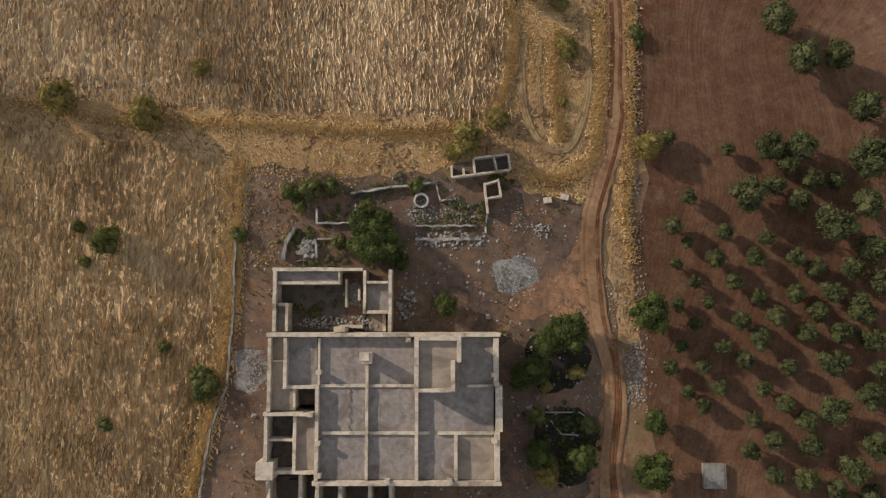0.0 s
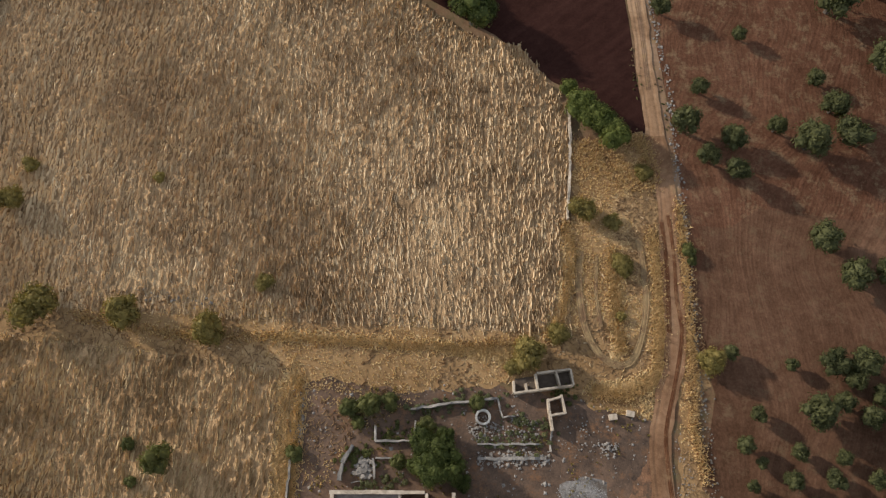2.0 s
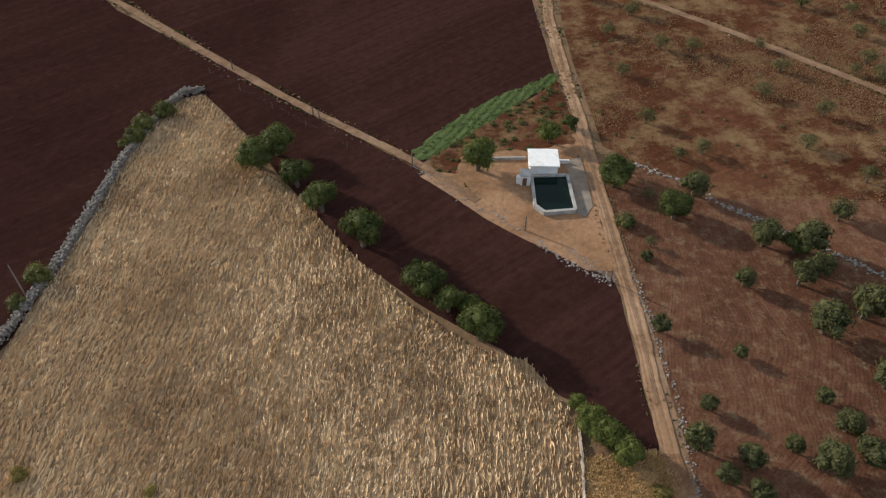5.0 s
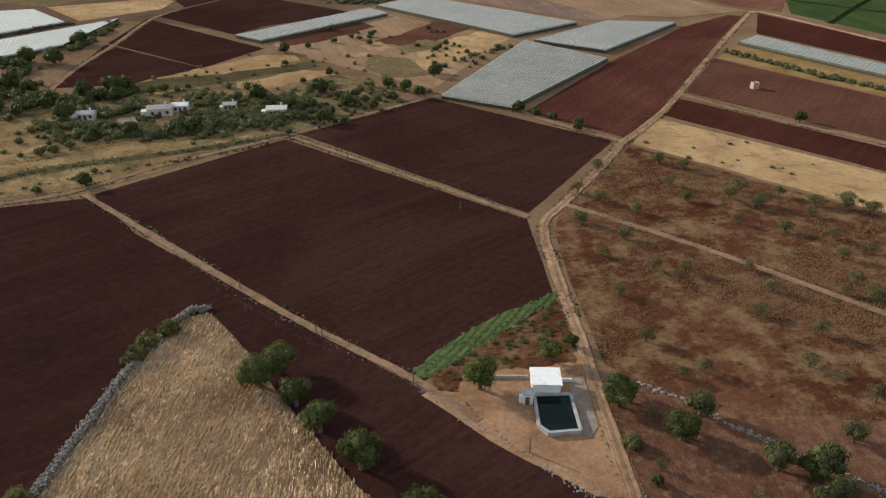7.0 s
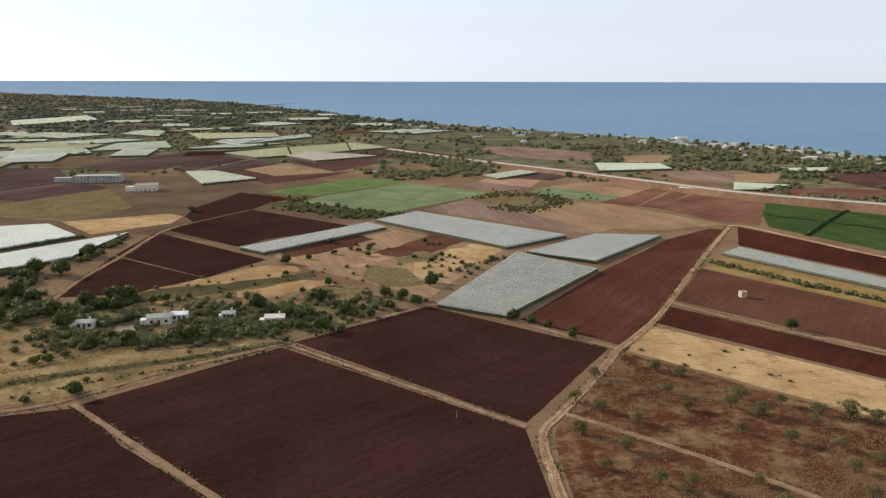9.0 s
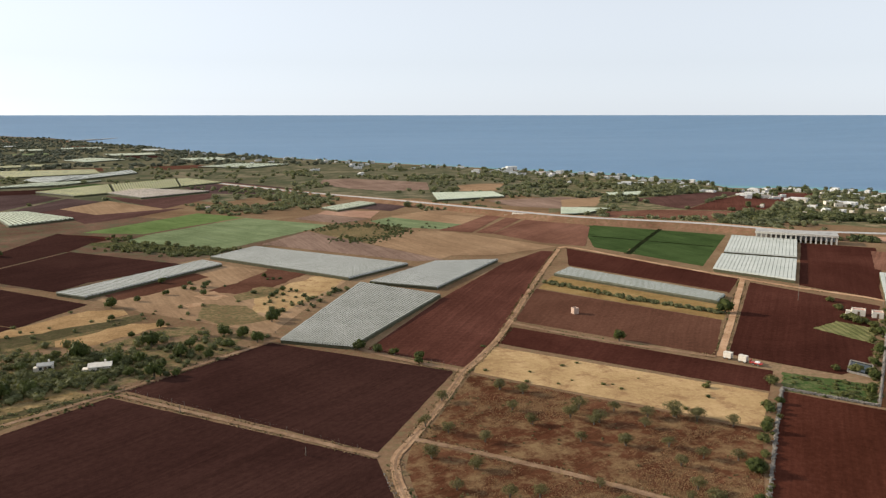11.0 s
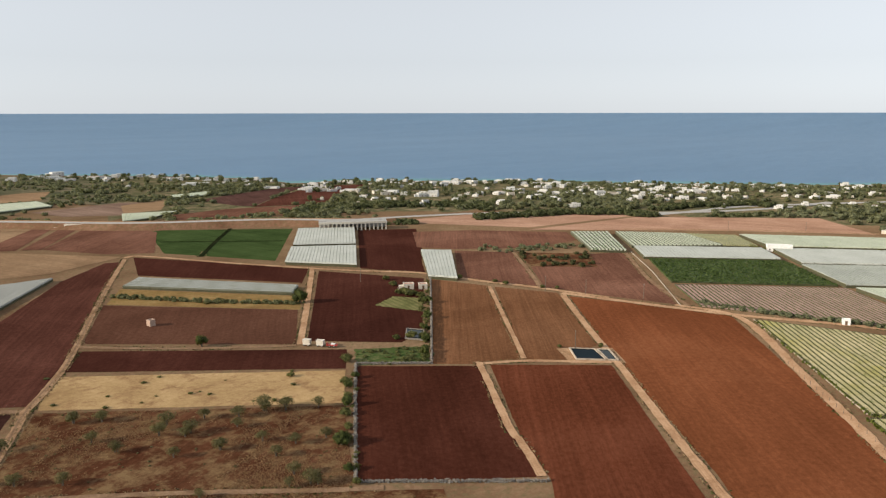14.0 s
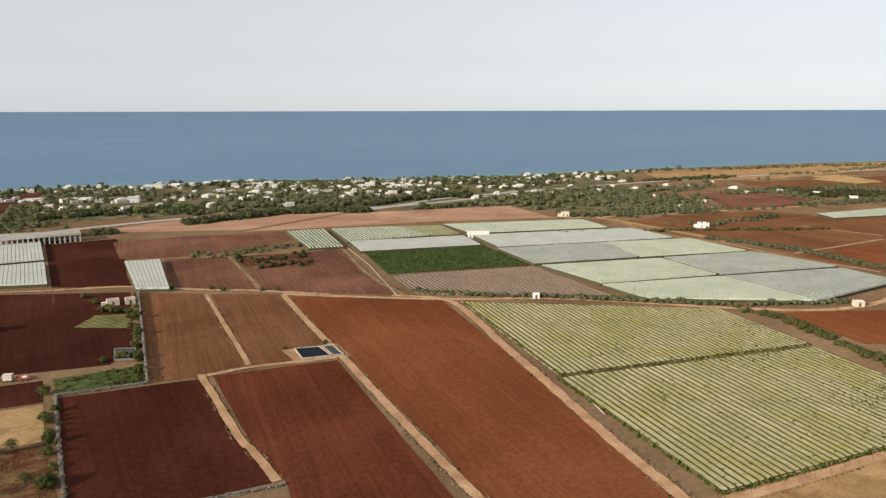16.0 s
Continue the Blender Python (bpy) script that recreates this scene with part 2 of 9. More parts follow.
dark_ground_mat = earth("very_dark_ground", (0.014, 0.012, 0.011), (0.03, 0.025, 0.022), (0.065, 0.05, 0.04), 0.3, weeds=(0.02, 0.022, 0.012), weed_at=0.54, clod=1.4)
sand_pale = earth("pale_lane_earth", (0.28, 0.16, 0.09), (0.4, 0.245, 0.145), (0.52, 0.345, 0.22), 0.12, clod=1.2, depth=0.05)
sand_dark = earth("field_path_earth", (0.1445, 0.085, 0.0527), (0.2295, 0.1445, 0.09095), (0.3315, 0.221, 0.1445), 0.16, weeds=(0.3, 0.2, 0.1), clod=1.2, depth=0.06)
# dark red soil of far fields, greyed: haze put into the base colour
soil_grey = earth("haze_grey_soil", (0.055, 0.034, 0.031), (0.08, 0.051, 0.046), (0.113, 0.075, 0.068), 0.015, rows=(20, 3.0, 0.1))
bank_mat = earth("bank_earth", (0.15, 0.075, 0.045), (0.23, 0.125, 0.078), (0.32, 0.195, 0.125), 0.03, weeds=(0.14, 0.11, 0.055), weed_at=0.56, clod=0.3)
asphalt = plain("pale_asphalt", (0.33, 0.31, 0.29), (0.43, 0.41, 0.38), 0.9, 0.3)
crop_green = earth("leafy_crop", (0.0308, 0.0504, 0.0168), (0.0495, 0.0774, 0.02625), (0.0748, 0.1062, 0.03885), 0.03, rows=(-10, 1.6, 0.35), depth=0.3, clod=0.9)
crop_green2 = earth("young_crop", (0.0576, 0.0805, 0.028), (0.0864, 0.1155, 0.042), (0.1224, 0.147, 0.063), 0.05, rows=(30, 1.6, 0.35), depth=0.3)
crop_pale = earth("netted_green_crop", (0.12, 0.15, 0.075), (0.165, 0.2, 0.1), (0.215, 0.255, 0.138), 0.04, rows=(-40, 2.4, 0.3), depth=0.3)
soil_mauve = earth("dull_mauve_soil", (0.15, 0.098, 0.072), (0.215, 0.143, 0.108), (0.285, 0.197, 0.152), 0.02, rows=(-12, 2.4, 0.16), streak=0.12)
soil_tan = earth("pale_tan_soil", (0.209, 0.1305, 0.0765), (0.2802, 0.18, 0.1062), (0.3515, 0.2385, 0.1445), 0.02, rows=(-20, 3.0, 0.2))
scrub_grass = earth("scrubby_grass", (0.13, 0.085, 0.045), (0.2, 0.135, 0.072), (0.3, 0.205, 0.115), 0.05, weeds=(0.1, 0.095, 0.042), weed_at=0.52, depth=0.3)
terrace = earth("terraced_grass", (0.1, 0.105, 0.04), (0.16, 0.155, 0.065), (0.23, 0.2, 0.095), 0.09, rows=(10, 3.0, 0.5), depth=0.3)
mixed_plots = earth("mixed_weedy_plots", (0.0861, 0.04968, 0.03311), (0.1365, 0.08114, 0.05491), (0.1995, 0.1226, 0.08398), 0.02, weeds=(0.1, 0.095, 0.055), weed_at=0.55, weed_scale=0.08)
crop_mid = earth("green_crop", (0.085, 0.125, 0.04), (0.125, 0.17, 0.06), (0.17, 0.215, 0.085), 0.04, rows=(-40, 2.4, 0.3), depth=0.3)
soil_far_red = earth("dull_maroon_soil", (0.06, 0.031, 0.026), (0.09, 0.047, 0.039), (0.13, 0.072, 0.06), 0.015, rows=(20, 3.0, 0.1))
# rough grass with the shade of trees put into its colour
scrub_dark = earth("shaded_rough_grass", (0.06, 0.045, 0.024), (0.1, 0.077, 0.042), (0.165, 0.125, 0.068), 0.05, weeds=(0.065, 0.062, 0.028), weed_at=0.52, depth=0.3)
plot_green = earth("kitchen_garden", (0.06, 0.07, 0.025), (0.11, 0.12, 0.05), (0.2, 0.17, 0.09), 0.09, weeds=(0.05, 0.085, 0.025), weed_at=0.5, depth=0.4)


def netting(name, light, dark, leaks, leak_at=0.62, leak_scale=0.35, soft=0.05):
    """Sun-bleached shade netting with soiled patches and leaves showing through."""
    m, n, l, b = material(name, 0.8)
    b.inputs["Specular IOR Level"].default_value = 0.1
    p = coords_of(n, l)
    broad = noise_node(n, l, p, 0.05, 5.0, 0.65)
    fine = noise_node(n, l, p, 0.6, 6.0, 0.7)
    col = ramp(n, l, maths(n, l, "ADD", maths(n, l, "MULTIPLY", broad, 0.5), maths(n, l, "MULTIPLY", fine, 0.5)), [(0.38, dark), (0.6, light)])
    col = mixed(n, l, ramp(n, l, noise_node(n, l, p, leak_scale, 7.0, 0.8), [(leak_at, (0, 0, 0)), (leak_at + soft, (1, 1, 1))]), col, leaks)
    l.new(col, b.inputs["Base Color"])
    bumped(n, l, b, fine, 0.5, 0.1)
    return m


net = netting("grey_net", (0.3449, 0.3431, 0.3086), (0.2383, 0.2402, 0.2104), (0.1115, 0.1127, 0.08413), 0.66)
net_cool = netting("bluish_grey_net", (0.3655, 0.3681, 0.3428), (0.2705, 0.2778, 0.2562), (0.2193, 0.2153, 0.173), 0.64)
net_blue = netting("blue_grey_net", (0.3881, 0.4053, 0.3846), (0.2495, 0.276, 0.2592), (0.462, 0.4312, 0.3511))
net_bright = netting("white_net", (0.4988, 0.516, 0.473), (0.3956, 0.4128, 0.3698), (0.3096, 0.3268, 0.2666), 0.62)
net_pale = netting("pale_net", (0.5033, 0.5356, 0.4053), (0.3748, 0.4154, 0.3065), (0.1606, 0.2186, 0.08401), 0.575, 0.5)
net_grey = netting("dark_grey_net", (0.36, 0.3802, 0.337), (0.26, 0.2801, 0.248), (0.12, 0.1501, 0.07956), 0.58, 0.5)
net_green = netting("torn_net_over_vines", (0.6, 0.6, 0.52), (0.4, 0.44, 0.32), (0.1, 0.2, 0.05), 0.52)
net_yellow = netting("yellowed_net", (0.38, 0.36, 0.18), (0.26, 0.26, 0.12), (0.2, 0.24, 0.07), 0.58)
rowcover = netting("pale_green_row_cover", (0.5035, 0.4304, 0.255), (0.313, 0.2908, 0.1428), (0.3402, 0.3024, 0.0714), 0.48, 0.03, 0.2)
# darker colours for the row gaps: shade, and leaves under row covers
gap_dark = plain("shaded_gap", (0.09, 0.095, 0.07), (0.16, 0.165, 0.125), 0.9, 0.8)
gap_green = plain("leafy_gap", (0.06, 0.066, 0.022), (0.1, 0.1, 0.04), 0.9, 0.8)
vine_green = netting("leafy_vine_rows", (0.06, 0.09, 0.0296), (0.03375, 0.0576, 0.0176), (0.12, 0.144, 0.048), 0.58)
vine_pink = netting("bare_vine_rows_under_pinkish_net", (0.3974, 0.2587, 0.2234), (0.265, 0.1705, 0.1435), (0.1855, 0.1411, 0.09996), 0.6)
vine_pink_far = netting("pinkish_net", (0.5, 0.42, 0.36), (0.4, 0.33, 0.28), (0.3, 0.26, 0.2), 0.62)
ditch_mat = earth("dark_ditch", (0.007, 0.01, 0.004), (0.014, 0.018, 0.008), (0.028, 0.032, 0.015), 0.1)
# vine leaves with the shade under the netting put into the colour
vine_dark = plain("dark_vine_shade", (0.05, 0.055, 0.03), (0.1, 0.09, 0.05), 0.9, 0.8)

sea_mat, n_, l_, b_ = material("sea_water", 0.42)
b_.inputs["IOR"].default_value = 1.333
b_.inputs["Specular IOR Level"].default_value = 0.28
p_ = coords_of(n_, l_, -35, (1, 4, 1))
swell_ = ramp(n_, l_, noise_node(n_, l_, p_, 0.0012, 6.0, 0.65), [(0.35, (0.064, 0.15, 0.255)), (0.65, (0.086, 0.182, 0.3))])
l_.new(mixed(n_, l_, 0.35, swell_, ramp(n_, l_, noise_node(n_, l_, p_, 0.012, 5.0, 0.7), [(0.35, (0.048, 0.13, 0.232)), (0.65, (0.1, 0.204, 0.33))])), b_.inputs["Base Color"])
bumped(n_, l_, b_, noise_node(n_, l_, coords_of(n_, l_), 0.12, 8.0, 0.7), 0.5, 0.8)

CAM_X, CAM_Y = -8.0, 3.0


# ---- the large structure ----
def mesh_of(name, verts, faces, mat):
    me = bpy.data.meshes.new(name)
    me.from_pydata(verts, [], faces)
    me.materials.append(mat)
    return me


# Distance from the hovering point to the shore by heading in degrees; the land reaches the horizon elsewhere.
SHORE = [(-42.0, 4900), (-30.0, 4000), (-20.0, 3500), (-16.2, 3250), (-12.5, 2630), (-7, 1990), (-0.5, 1640), (8, 1420), (16.3, 1275), (25, 1170), (31, 1085),
         (33.2, 1000), (36, 1032), (47, 1023), (59, 1008), (72, 1067), (81, 1188), (89, 1346), (98, 1566), (108, 2000), (116, 3000), (121, 4900)]


def shore(h):
    for (h0, r0), (h1, r1) in zip(SHORE, SHORE[1:]):
        if h0 <= h <= h1:
            k = (h - h0) / (h1 - h0)
            wob = 9 * noise.noise(Vector((h * 0.9, 3.1, 0))) + 5 * noise.noise(Vector((h * 3.1, 1.1, 0)))
            return r0 + (r1 - r0) * k + wob
    return 4900.0


def rise(r, base):
    """Flat to 3 km; beyond it the sheet lifts so that its edge at 4.9 km stands on the eye's horizon."""
    if r < 3000:
        return base
    a0 = -(93 - base) / 3000
    a = a0 * (1 - (r - 3000) / 1900) ** 1.0
    return 93 + a * r


def sheet(name, mat, r_in, r_out, base, h0, h1, step, rings):
    verts, faces = [], []
    cols = int(round((h1 - h0) / step)) + 1
    for i in range(cols):
        h = h0 + i * step
        a, b = r_in(h), r_out(h)
        for j in range(rings + 1):
            r = a + (b - a) * (j / rings) ** 2
            verts.append((CAM_X + r * math.sin(radians(h)), CAM_Y + r * math.cos(radians(h)), rise(r, base)))
    for i in range(cols - 1):
        for j in range(rings):
            k = i * (rings + 1) + j
            faces.append((k, k + 1, k + rings + 2, k + rings + 1))
    ob = new(name, mesh_of(name, verts, faces, mat))
    return tagged(ob, kind="structure")


ground = sheet("ground", ground_mat, lambda h: 0.0, shore, 0.0, -180, 180, 1.0, 40)
tagged(ground, "flat coastal plain of dry reddish-brown earth", "ground")
sea = sheet("water_sea", sea_mat, lambda h: shore(h) - 6, lambda h: 4900.0, -1.2, -42, 121, 1.0, 60)
tagged(sea, "calm blue sea under a hazy sky", "sea")

# the hazy far plain of mixed orchards and weedy plots
far_plain_mat = earth("far_orchard_ground", (0.102, 0.0885, 0.054), (0.168, 0.1416, 0.09), (0.252, 0.2006, 0.132), 0.008, weeds=(0.075, 0.08, 0.045), weed_at=0.5, clod=0.05, weed_scale=0.02)
far_plain = sheet("ground_far", far_plain_mat, lambda h: 820.0 + 120 * noise.noise(Vector((h * 0.2, 0, 2))), lambda h: max(960.0, shore(h) - 25), 0.012, -70, 20, 1.0, 24)
tagged(far_plain, "far plain of orchards and weedy plots", "ground")

wood_ground_mat = earth("wooded_ground", (0.121, 0.1012, 0.0594), (0.2016, 0.1581, 0.09504), (0.3226, 0.234, 0.1518), 0.02, weeds=(0.08, 0.085, 0.042), weed_at=0.5, clod=0.2, weed_scale=0.06)
wood_ground = sheet("ground_wood", wood_ground_mat, lambda h: 700.0 + 40 * noise.noise(Vector((h * 0.3, 0, 4))), lambda h: shore(h) - 14, 0.014, 20, 82, 1.0, 12)
tagged(wood_ground, "shaded grassy ground under coastal trees", "ground")

shoal_mat = plain("shallow_sea", (0.06, 0.2, 0.23), (0.11, 0.27, 0.28), 0.5, 0.02, 0.1)
shallows = sheet("water_shallows", shoal_mat, lambda h: shore(h) - 6, lambda h: shore(h) + 45 + 22 * noise.noise(Vector((h * 1.3, 0, 0))), -1.1, -6, 98, 0.5, 2)
tagged(shallows, "turquoise shallow water along the shore", "sea")

CRUMBLED = ("ash", "plot_", "yard", "verge_2", "verge_7", "verge_3", "verge_4")
RAGGED = ("yard", "verge_2", "verge_7", "verge_3", "verge_4", "field_olive_4", "fallow", "scrub", "ash", "plot_", "field_sand")
level = [0.02]
FIELDS = {}
ROADS = []


def field(name, mat, corners, label="", z=None):
    """A field: one flat sheet a little above the plain, its outline softened and its edge ragged."""
    pts = []
    m = len(corners)
    for i in range(m):
        a, b = Vector(corners[i]), Vector(corners[(i + 1) % m])
        steps = max(1, min(40, int((b - a).length / (0.7 if name.startswith(CRUMBLED) else 4))))
        side = Vector((-(b - a).y, (b - a).x)).normalized()
        for k in range(steps):
            p = a + (b - a) * k / steps
            wob = 0.35 * noise.noise(Vector((p.x * 0.2, p.y * 0.2, 5)))
            if name.startswith(RAGGED):
                wob += 0.8 * noise.noise(Vector((p.x * 0.5, p.y * 0.5, 1))) + 0.5 * noise.noise(Vector((p.x * 1.4, p.y * 1.4, 2))) if name.startswith(CRUMBLED) else 3.0 * noise.noise(Vector((p.x * 0.09, p.y * 0.09, 7))) + 1.5 * noise.noise(Vector((p.x * 0.3, p.y * 0.3, 3)))
            p = p + side * wob
            pts.append((p.x, p.y))
    FIELDS[name] = corners
    if z is None:
        level[0] += 0.001
        z = level[0]
    bm = bmesh.new()
    f = bm.faces.new([bm.verts.new((x, y, z)) for x, y in pts])
    if f.normal.z < 0:
        f.normal_flip()
    bmesh.ops.triangulate(bm, faces=[f])
    bmesh.ops.recalc_face_normals(bm, faces=bm.faces)
    for g in bm.faces:
        if g.normal.z < 0:
            g.normal_flip()
    me = bpy.data.meshes.new(name)
    bm.to_mesh(me)
    bm.free()
    me.materials.append(mat)
    return tagged(new(name, me), label or mat.name.replace("_", " ") + " of an open farm field", "field", kind="structure")


def curve_points(pts, step=3.0):
    """Catmull-Rom through the points."""
    P = [Vector(p) for p in pts]
    P = [P[0] * 2 - P[1]] + P + [P[-1] * 2 - P[-2]]
    out = []
    for i in range(1, len(P) - 2):
        m = max(2, int((P[i + 1] - P[i]).length / step))
        for k in range(m):
            t = k / m
            a, b, c, d = P[i - 1], P[i], P[i + 1], P[i + 2]
            out.append(0.5 * (2 * b + (c - a) * t + (2 * a - 5 * b + 4 * c - d) * t * t + (3 * b - a - 3 * c + d) * t ** 3))
    out.append(P[-2])
    return out


def track(name, mat, width, pts, label="", z=0.14):
    level[0] += 0.0005
    line = curve_points(pts, 1.5 if width < 5 else 3.0)
    ROADS.append((line, width * 0.5 + (4.5 if width < 8 else 15)))
    verts, faces = [], []
    profile = ((-0.5, 0.0), (-0.36, 0.02), (-0.25, -0.015), (-0.12, 0.02), (0.12, 0.02), (0.25, -0.015), (0.36, 0.02), (0.5, 0.0))
    cols = len(profile)
    for i, p in enumerate(line):
        t = (line[min(i + 1, len(line) - 1)] - line[max(i - 1, 0)]).normalized()
        s = Vector((-t.y, t.x))
        wa = width * (1 + 0.2 * noise.noise(Vector((p.x * 0.15, p.y * 0.15, 1))) + 0.22 * noise.noise(Vector((p.x * 0.7, p.y * 0.7, 1))))
        wb = width * (1 + 0.2 * noise.noise(Vector((p.x * 0.15, p.y * 0.15, 9))) + 0.22 * noise.noise(Vector((p.x * 0.7, p.y * 0.7, 9))))
        for u, dz in profile:
            w = u * (wa if u < 0 else wb)
            verts.append((*(p + s * w), z + (level[0] - 0.02) * 0.2 + dz * (1 + 0.5 * noise.noise(Vector((p.x * 0.4, p.y * 0.4, u))))))
    for i in range(len(line) - 1):
        for j in range(cols - 1):
            k = i * cols + j
            faces.append((k + 1, k, k + cols, k + cols + 1))
    return tagged(new(name, mesh_of(name, verts, faces, mat)), label or ("sandy farm track between the fields" if mat is not asphalt else "grey asphalt country road"), "road", kind="structure")


def raised_road(name, pts):
    """A road on an earth bank: asphalt between pale kerbs, the bank's slopes below it."""
    flat = curve_points([p[:2] for p in pts], 8.0)
    run = np.concatenate([[0], np.cumsum([(b - a).length for a, b in zip(flat, flat[1:])])])
    ends = [min(range(len(flat)), key=lambda i: (flat[i] - Vector(p[:2])).length) for p in pts]
    high = np.interp(run, [run[i] for i in ends], [p[2] for p in pts])
    ROADS.append((flat, 14.0))
    for ob, mat, section in ((name, asphalt, ((-4.4, 0.02), (4.4, 0.02))), (name + "_kerb", sand_pale, ((-5.2, 0.5), (-4.4, 0.5), (-4.4, -0.02))), ("bank", bank_mat, ((-15.0, None), (-10.5, -2.6), (-5.2, -0.06), (5.2, -0.06), (12.0, None)))):
        verts, faces = [], []
        for i, p in enumerate(flat):
            t = (flat[min(i + 1, len(flat) - 1)] - flat[max(i - 1, 0)]).normalized()
            side = Vector((t.y, -t.x)) * -1
            for u, dz in section:
                wob = 0.0 if abs(u) < 6 else 1.2 * noise.noise(Vector((p.x * 0.05, p.y * 0.05, u)))
                q = p - side * (u + wob)
                z = 0.03 if dz is None else max(0.06 + dz * 0.1, high[i] + dz * min(1.0, high[i] / 4.0))
                verts.append((q.x, q.y, z))
        w = len(section)
        for i in range(len(flat) - 1):
            for j in range(w - 1):
                k = i * w + j
                faces.append((k, k + 1, k + w + 1, k + w))
        tagged(new(ob if ob != "bank" else "road_bank", mesh_of(ob, verts, faces, mat)), {"bank": "red earth bank under the raised highway"}.get(ob, "pale concrete kerb of the highway" if "kerb" in ob else "grey asphalt highway on a low bank"), "road", kind="structure")


def part(name, bm, mat, parent, label=""):
    me = bpy.data.meshes.new(name)
    bm.to_mesh(me)
    bm.free()
    me.materials.append(mat)
    ob = new(name, me)
    ob.parent = parent
    if label:
        ob["label"] = label
    return ob


def part_of(name, me, parent, label=""):
    ob = new(name, me)
    ob.parent = parent
    if label:
        ob["label"] = label
    return ob


def net_house(name, mat, top, q):
    """Vines under netting: a ridged cover on posts over one block of rows; q: a, b, c, d, the rows run along a-d."""
    a, b, c, d = (Vector(p) for p in q)
    low = name.startswith("crop")
    pitch, deep, thin = ROW_KIND.get(name, (2.5, 1.0, 0.17) if low else (2.6, 1.0, 0.2))
    if (b - a).length > (d - a).length and name in ALONG:
        a, b, c, d = b, c, d, a
    FIELDS[name] = q
    span = max((b - a).length, (c - d).length)
    far = ((a + c) / 2).length > 620
    rows = max(3, int(span / (pitch * (1.5 if far else 1.0))))
    run = max(4, min(8 if far else 18, int(max((d - a).length, (c - b).length) / 6)))
    root = new("row_cover" if low else "vine_net", None)
    verts, faces = [], []
    per = 3
    stops = [0.0, 0.008] + [k / run for k in range(1, run)] + [0.992, 1.0]
    for j, v in enumerate(stops):
        drop = 0.35 if j in (0, len(stops) - 1) else 1.0
        for i in range(rows * per + 1):
            k = i % per
            u = (i // per + (0, thin, 1 - thin)[k]) / rows
            p = (a * (1 - u) + b * u) * (1 - v) + (d * (1 - u) + c * u) * v
            wob = noise.noise(Vector((p.x * 0.25, p.y * 0.25, 2)))
            if low:
                z = (0.15 if k == 0 else top * 0.85 + 0.25 * wob) * drop
                z *= 0.55 + 0.45 * min(1.0, 1.6 + 2.2 * noise.noise(Vector((p.x * 0.06, p.y * 0.06, 11))))
            else:
                z = (top + (0.4 - 1.1 * deep if k == 0 else 0.4) * 0.8 + 0.14 * wob) * (0.5 + 0.5 * drop)
            q = p + (b - a).normalized() * 0.12 * noise.noise(Vector((p.x * 0.4, p.y * 0.4, 6)))
            verts.append((q.x, q.y, z))
    run = len(stops) - 1
    wid = rows * per + 1
    for j in range(run):
        for i in range(wid - 1):
            k = j * wid + i
            faces.append((k, k + 1, k + wid + 1, k + wid))
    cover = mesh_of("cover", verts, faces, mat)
    # gap faces take a darker material: shade between rows as colour
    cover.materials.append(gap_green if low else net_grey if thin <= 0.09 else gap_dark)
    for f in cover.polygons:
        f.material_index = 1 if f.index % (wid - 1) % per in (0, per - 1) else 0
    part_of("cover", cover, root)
    rim = []
    for p0, p1 in ((a, b), (b, c), (c, d), (d, a)):
        m = max(1, int((p1 - p0).length / (4.0 if low else 2.6)))
        rim += [p0 + (p1 - p0) * k / m for k in range(m)]
    v2, f2 = [], []
    mid = (a + b + c + d) / 4
    for i, p in enumerate(rim):
        s = p + (mid - p).normalized() * (0.15 + 0.25 * random.random())
        v2 += [(s.x, s.y, 0), (s.x, s.y, top * (0.8 + 0.2 * random.random()))]
    m = len(rim)
    for i in range(m):
        k = (i + 1) % m
        f2.append((2 * i, 2 * k, 2 * k + 1, 2 * i + 1))
    part_of("vine_wall", mesh_of("vine_wall", v2, f2, vine_dark), root, "leaves and netting hanging at the edge, shade in their colour")
    if low:
        tagged(root, {"rowcover": "pale green row covers over a low crop"}.get(mat.name, mat.name.replace("_", " ") + " in a flat field"), "crop rows", "crop blocks")
    else:
        tagged(root, "ridged " + mat.name.replace("_", " ") + " stretched over vine rows", "vineyard net", "netted vineyards")
    return root


ALONG = ()
# row spacing, depth of the gaps between rows, half the gap's share of a row
ROW_KIND = {"net_1": (1.8, 0.8, 0.13), "net_2": (2.2, 0.6, 0.1), "net_3": (2.2, 0.6, 0.12), "net_4": (2.4, 0.7, 0.12), "net_6": (2.2, 0.4, 0.06), "net_7": (2.2, 0.4, 0.06), "net_8": (2.2, 0.4, 0.06),
            **{"net_%d" % i: (2.4, 0.45, 0.09) for i in range(15, 21)}, "net_9": (2.8, 1.0, 0.22), "net_10": (2.8, 1.0, 0.2), "net_12": (2.6, 0.3, 0.05), "net_13": (2.6, 0.3, 0.06), "net_14": (2.6, 0.3, 0.05),
            "net_21": (2.9, 0.1, 0.03), "net_22": (2.9, 0.1, 0.03), "net_31": (2.6, 0.3, 0.06), "net_43": (2.6, 0.3, 0.06), "net_44": (2.6, 0.3, 0.06), "net_36": (2.6, 0.3, 0.06), "crop_vines_1": (2.6, 0.6, 0.08), "crop_vines_2": (2.6, 0.8, 0.2)}

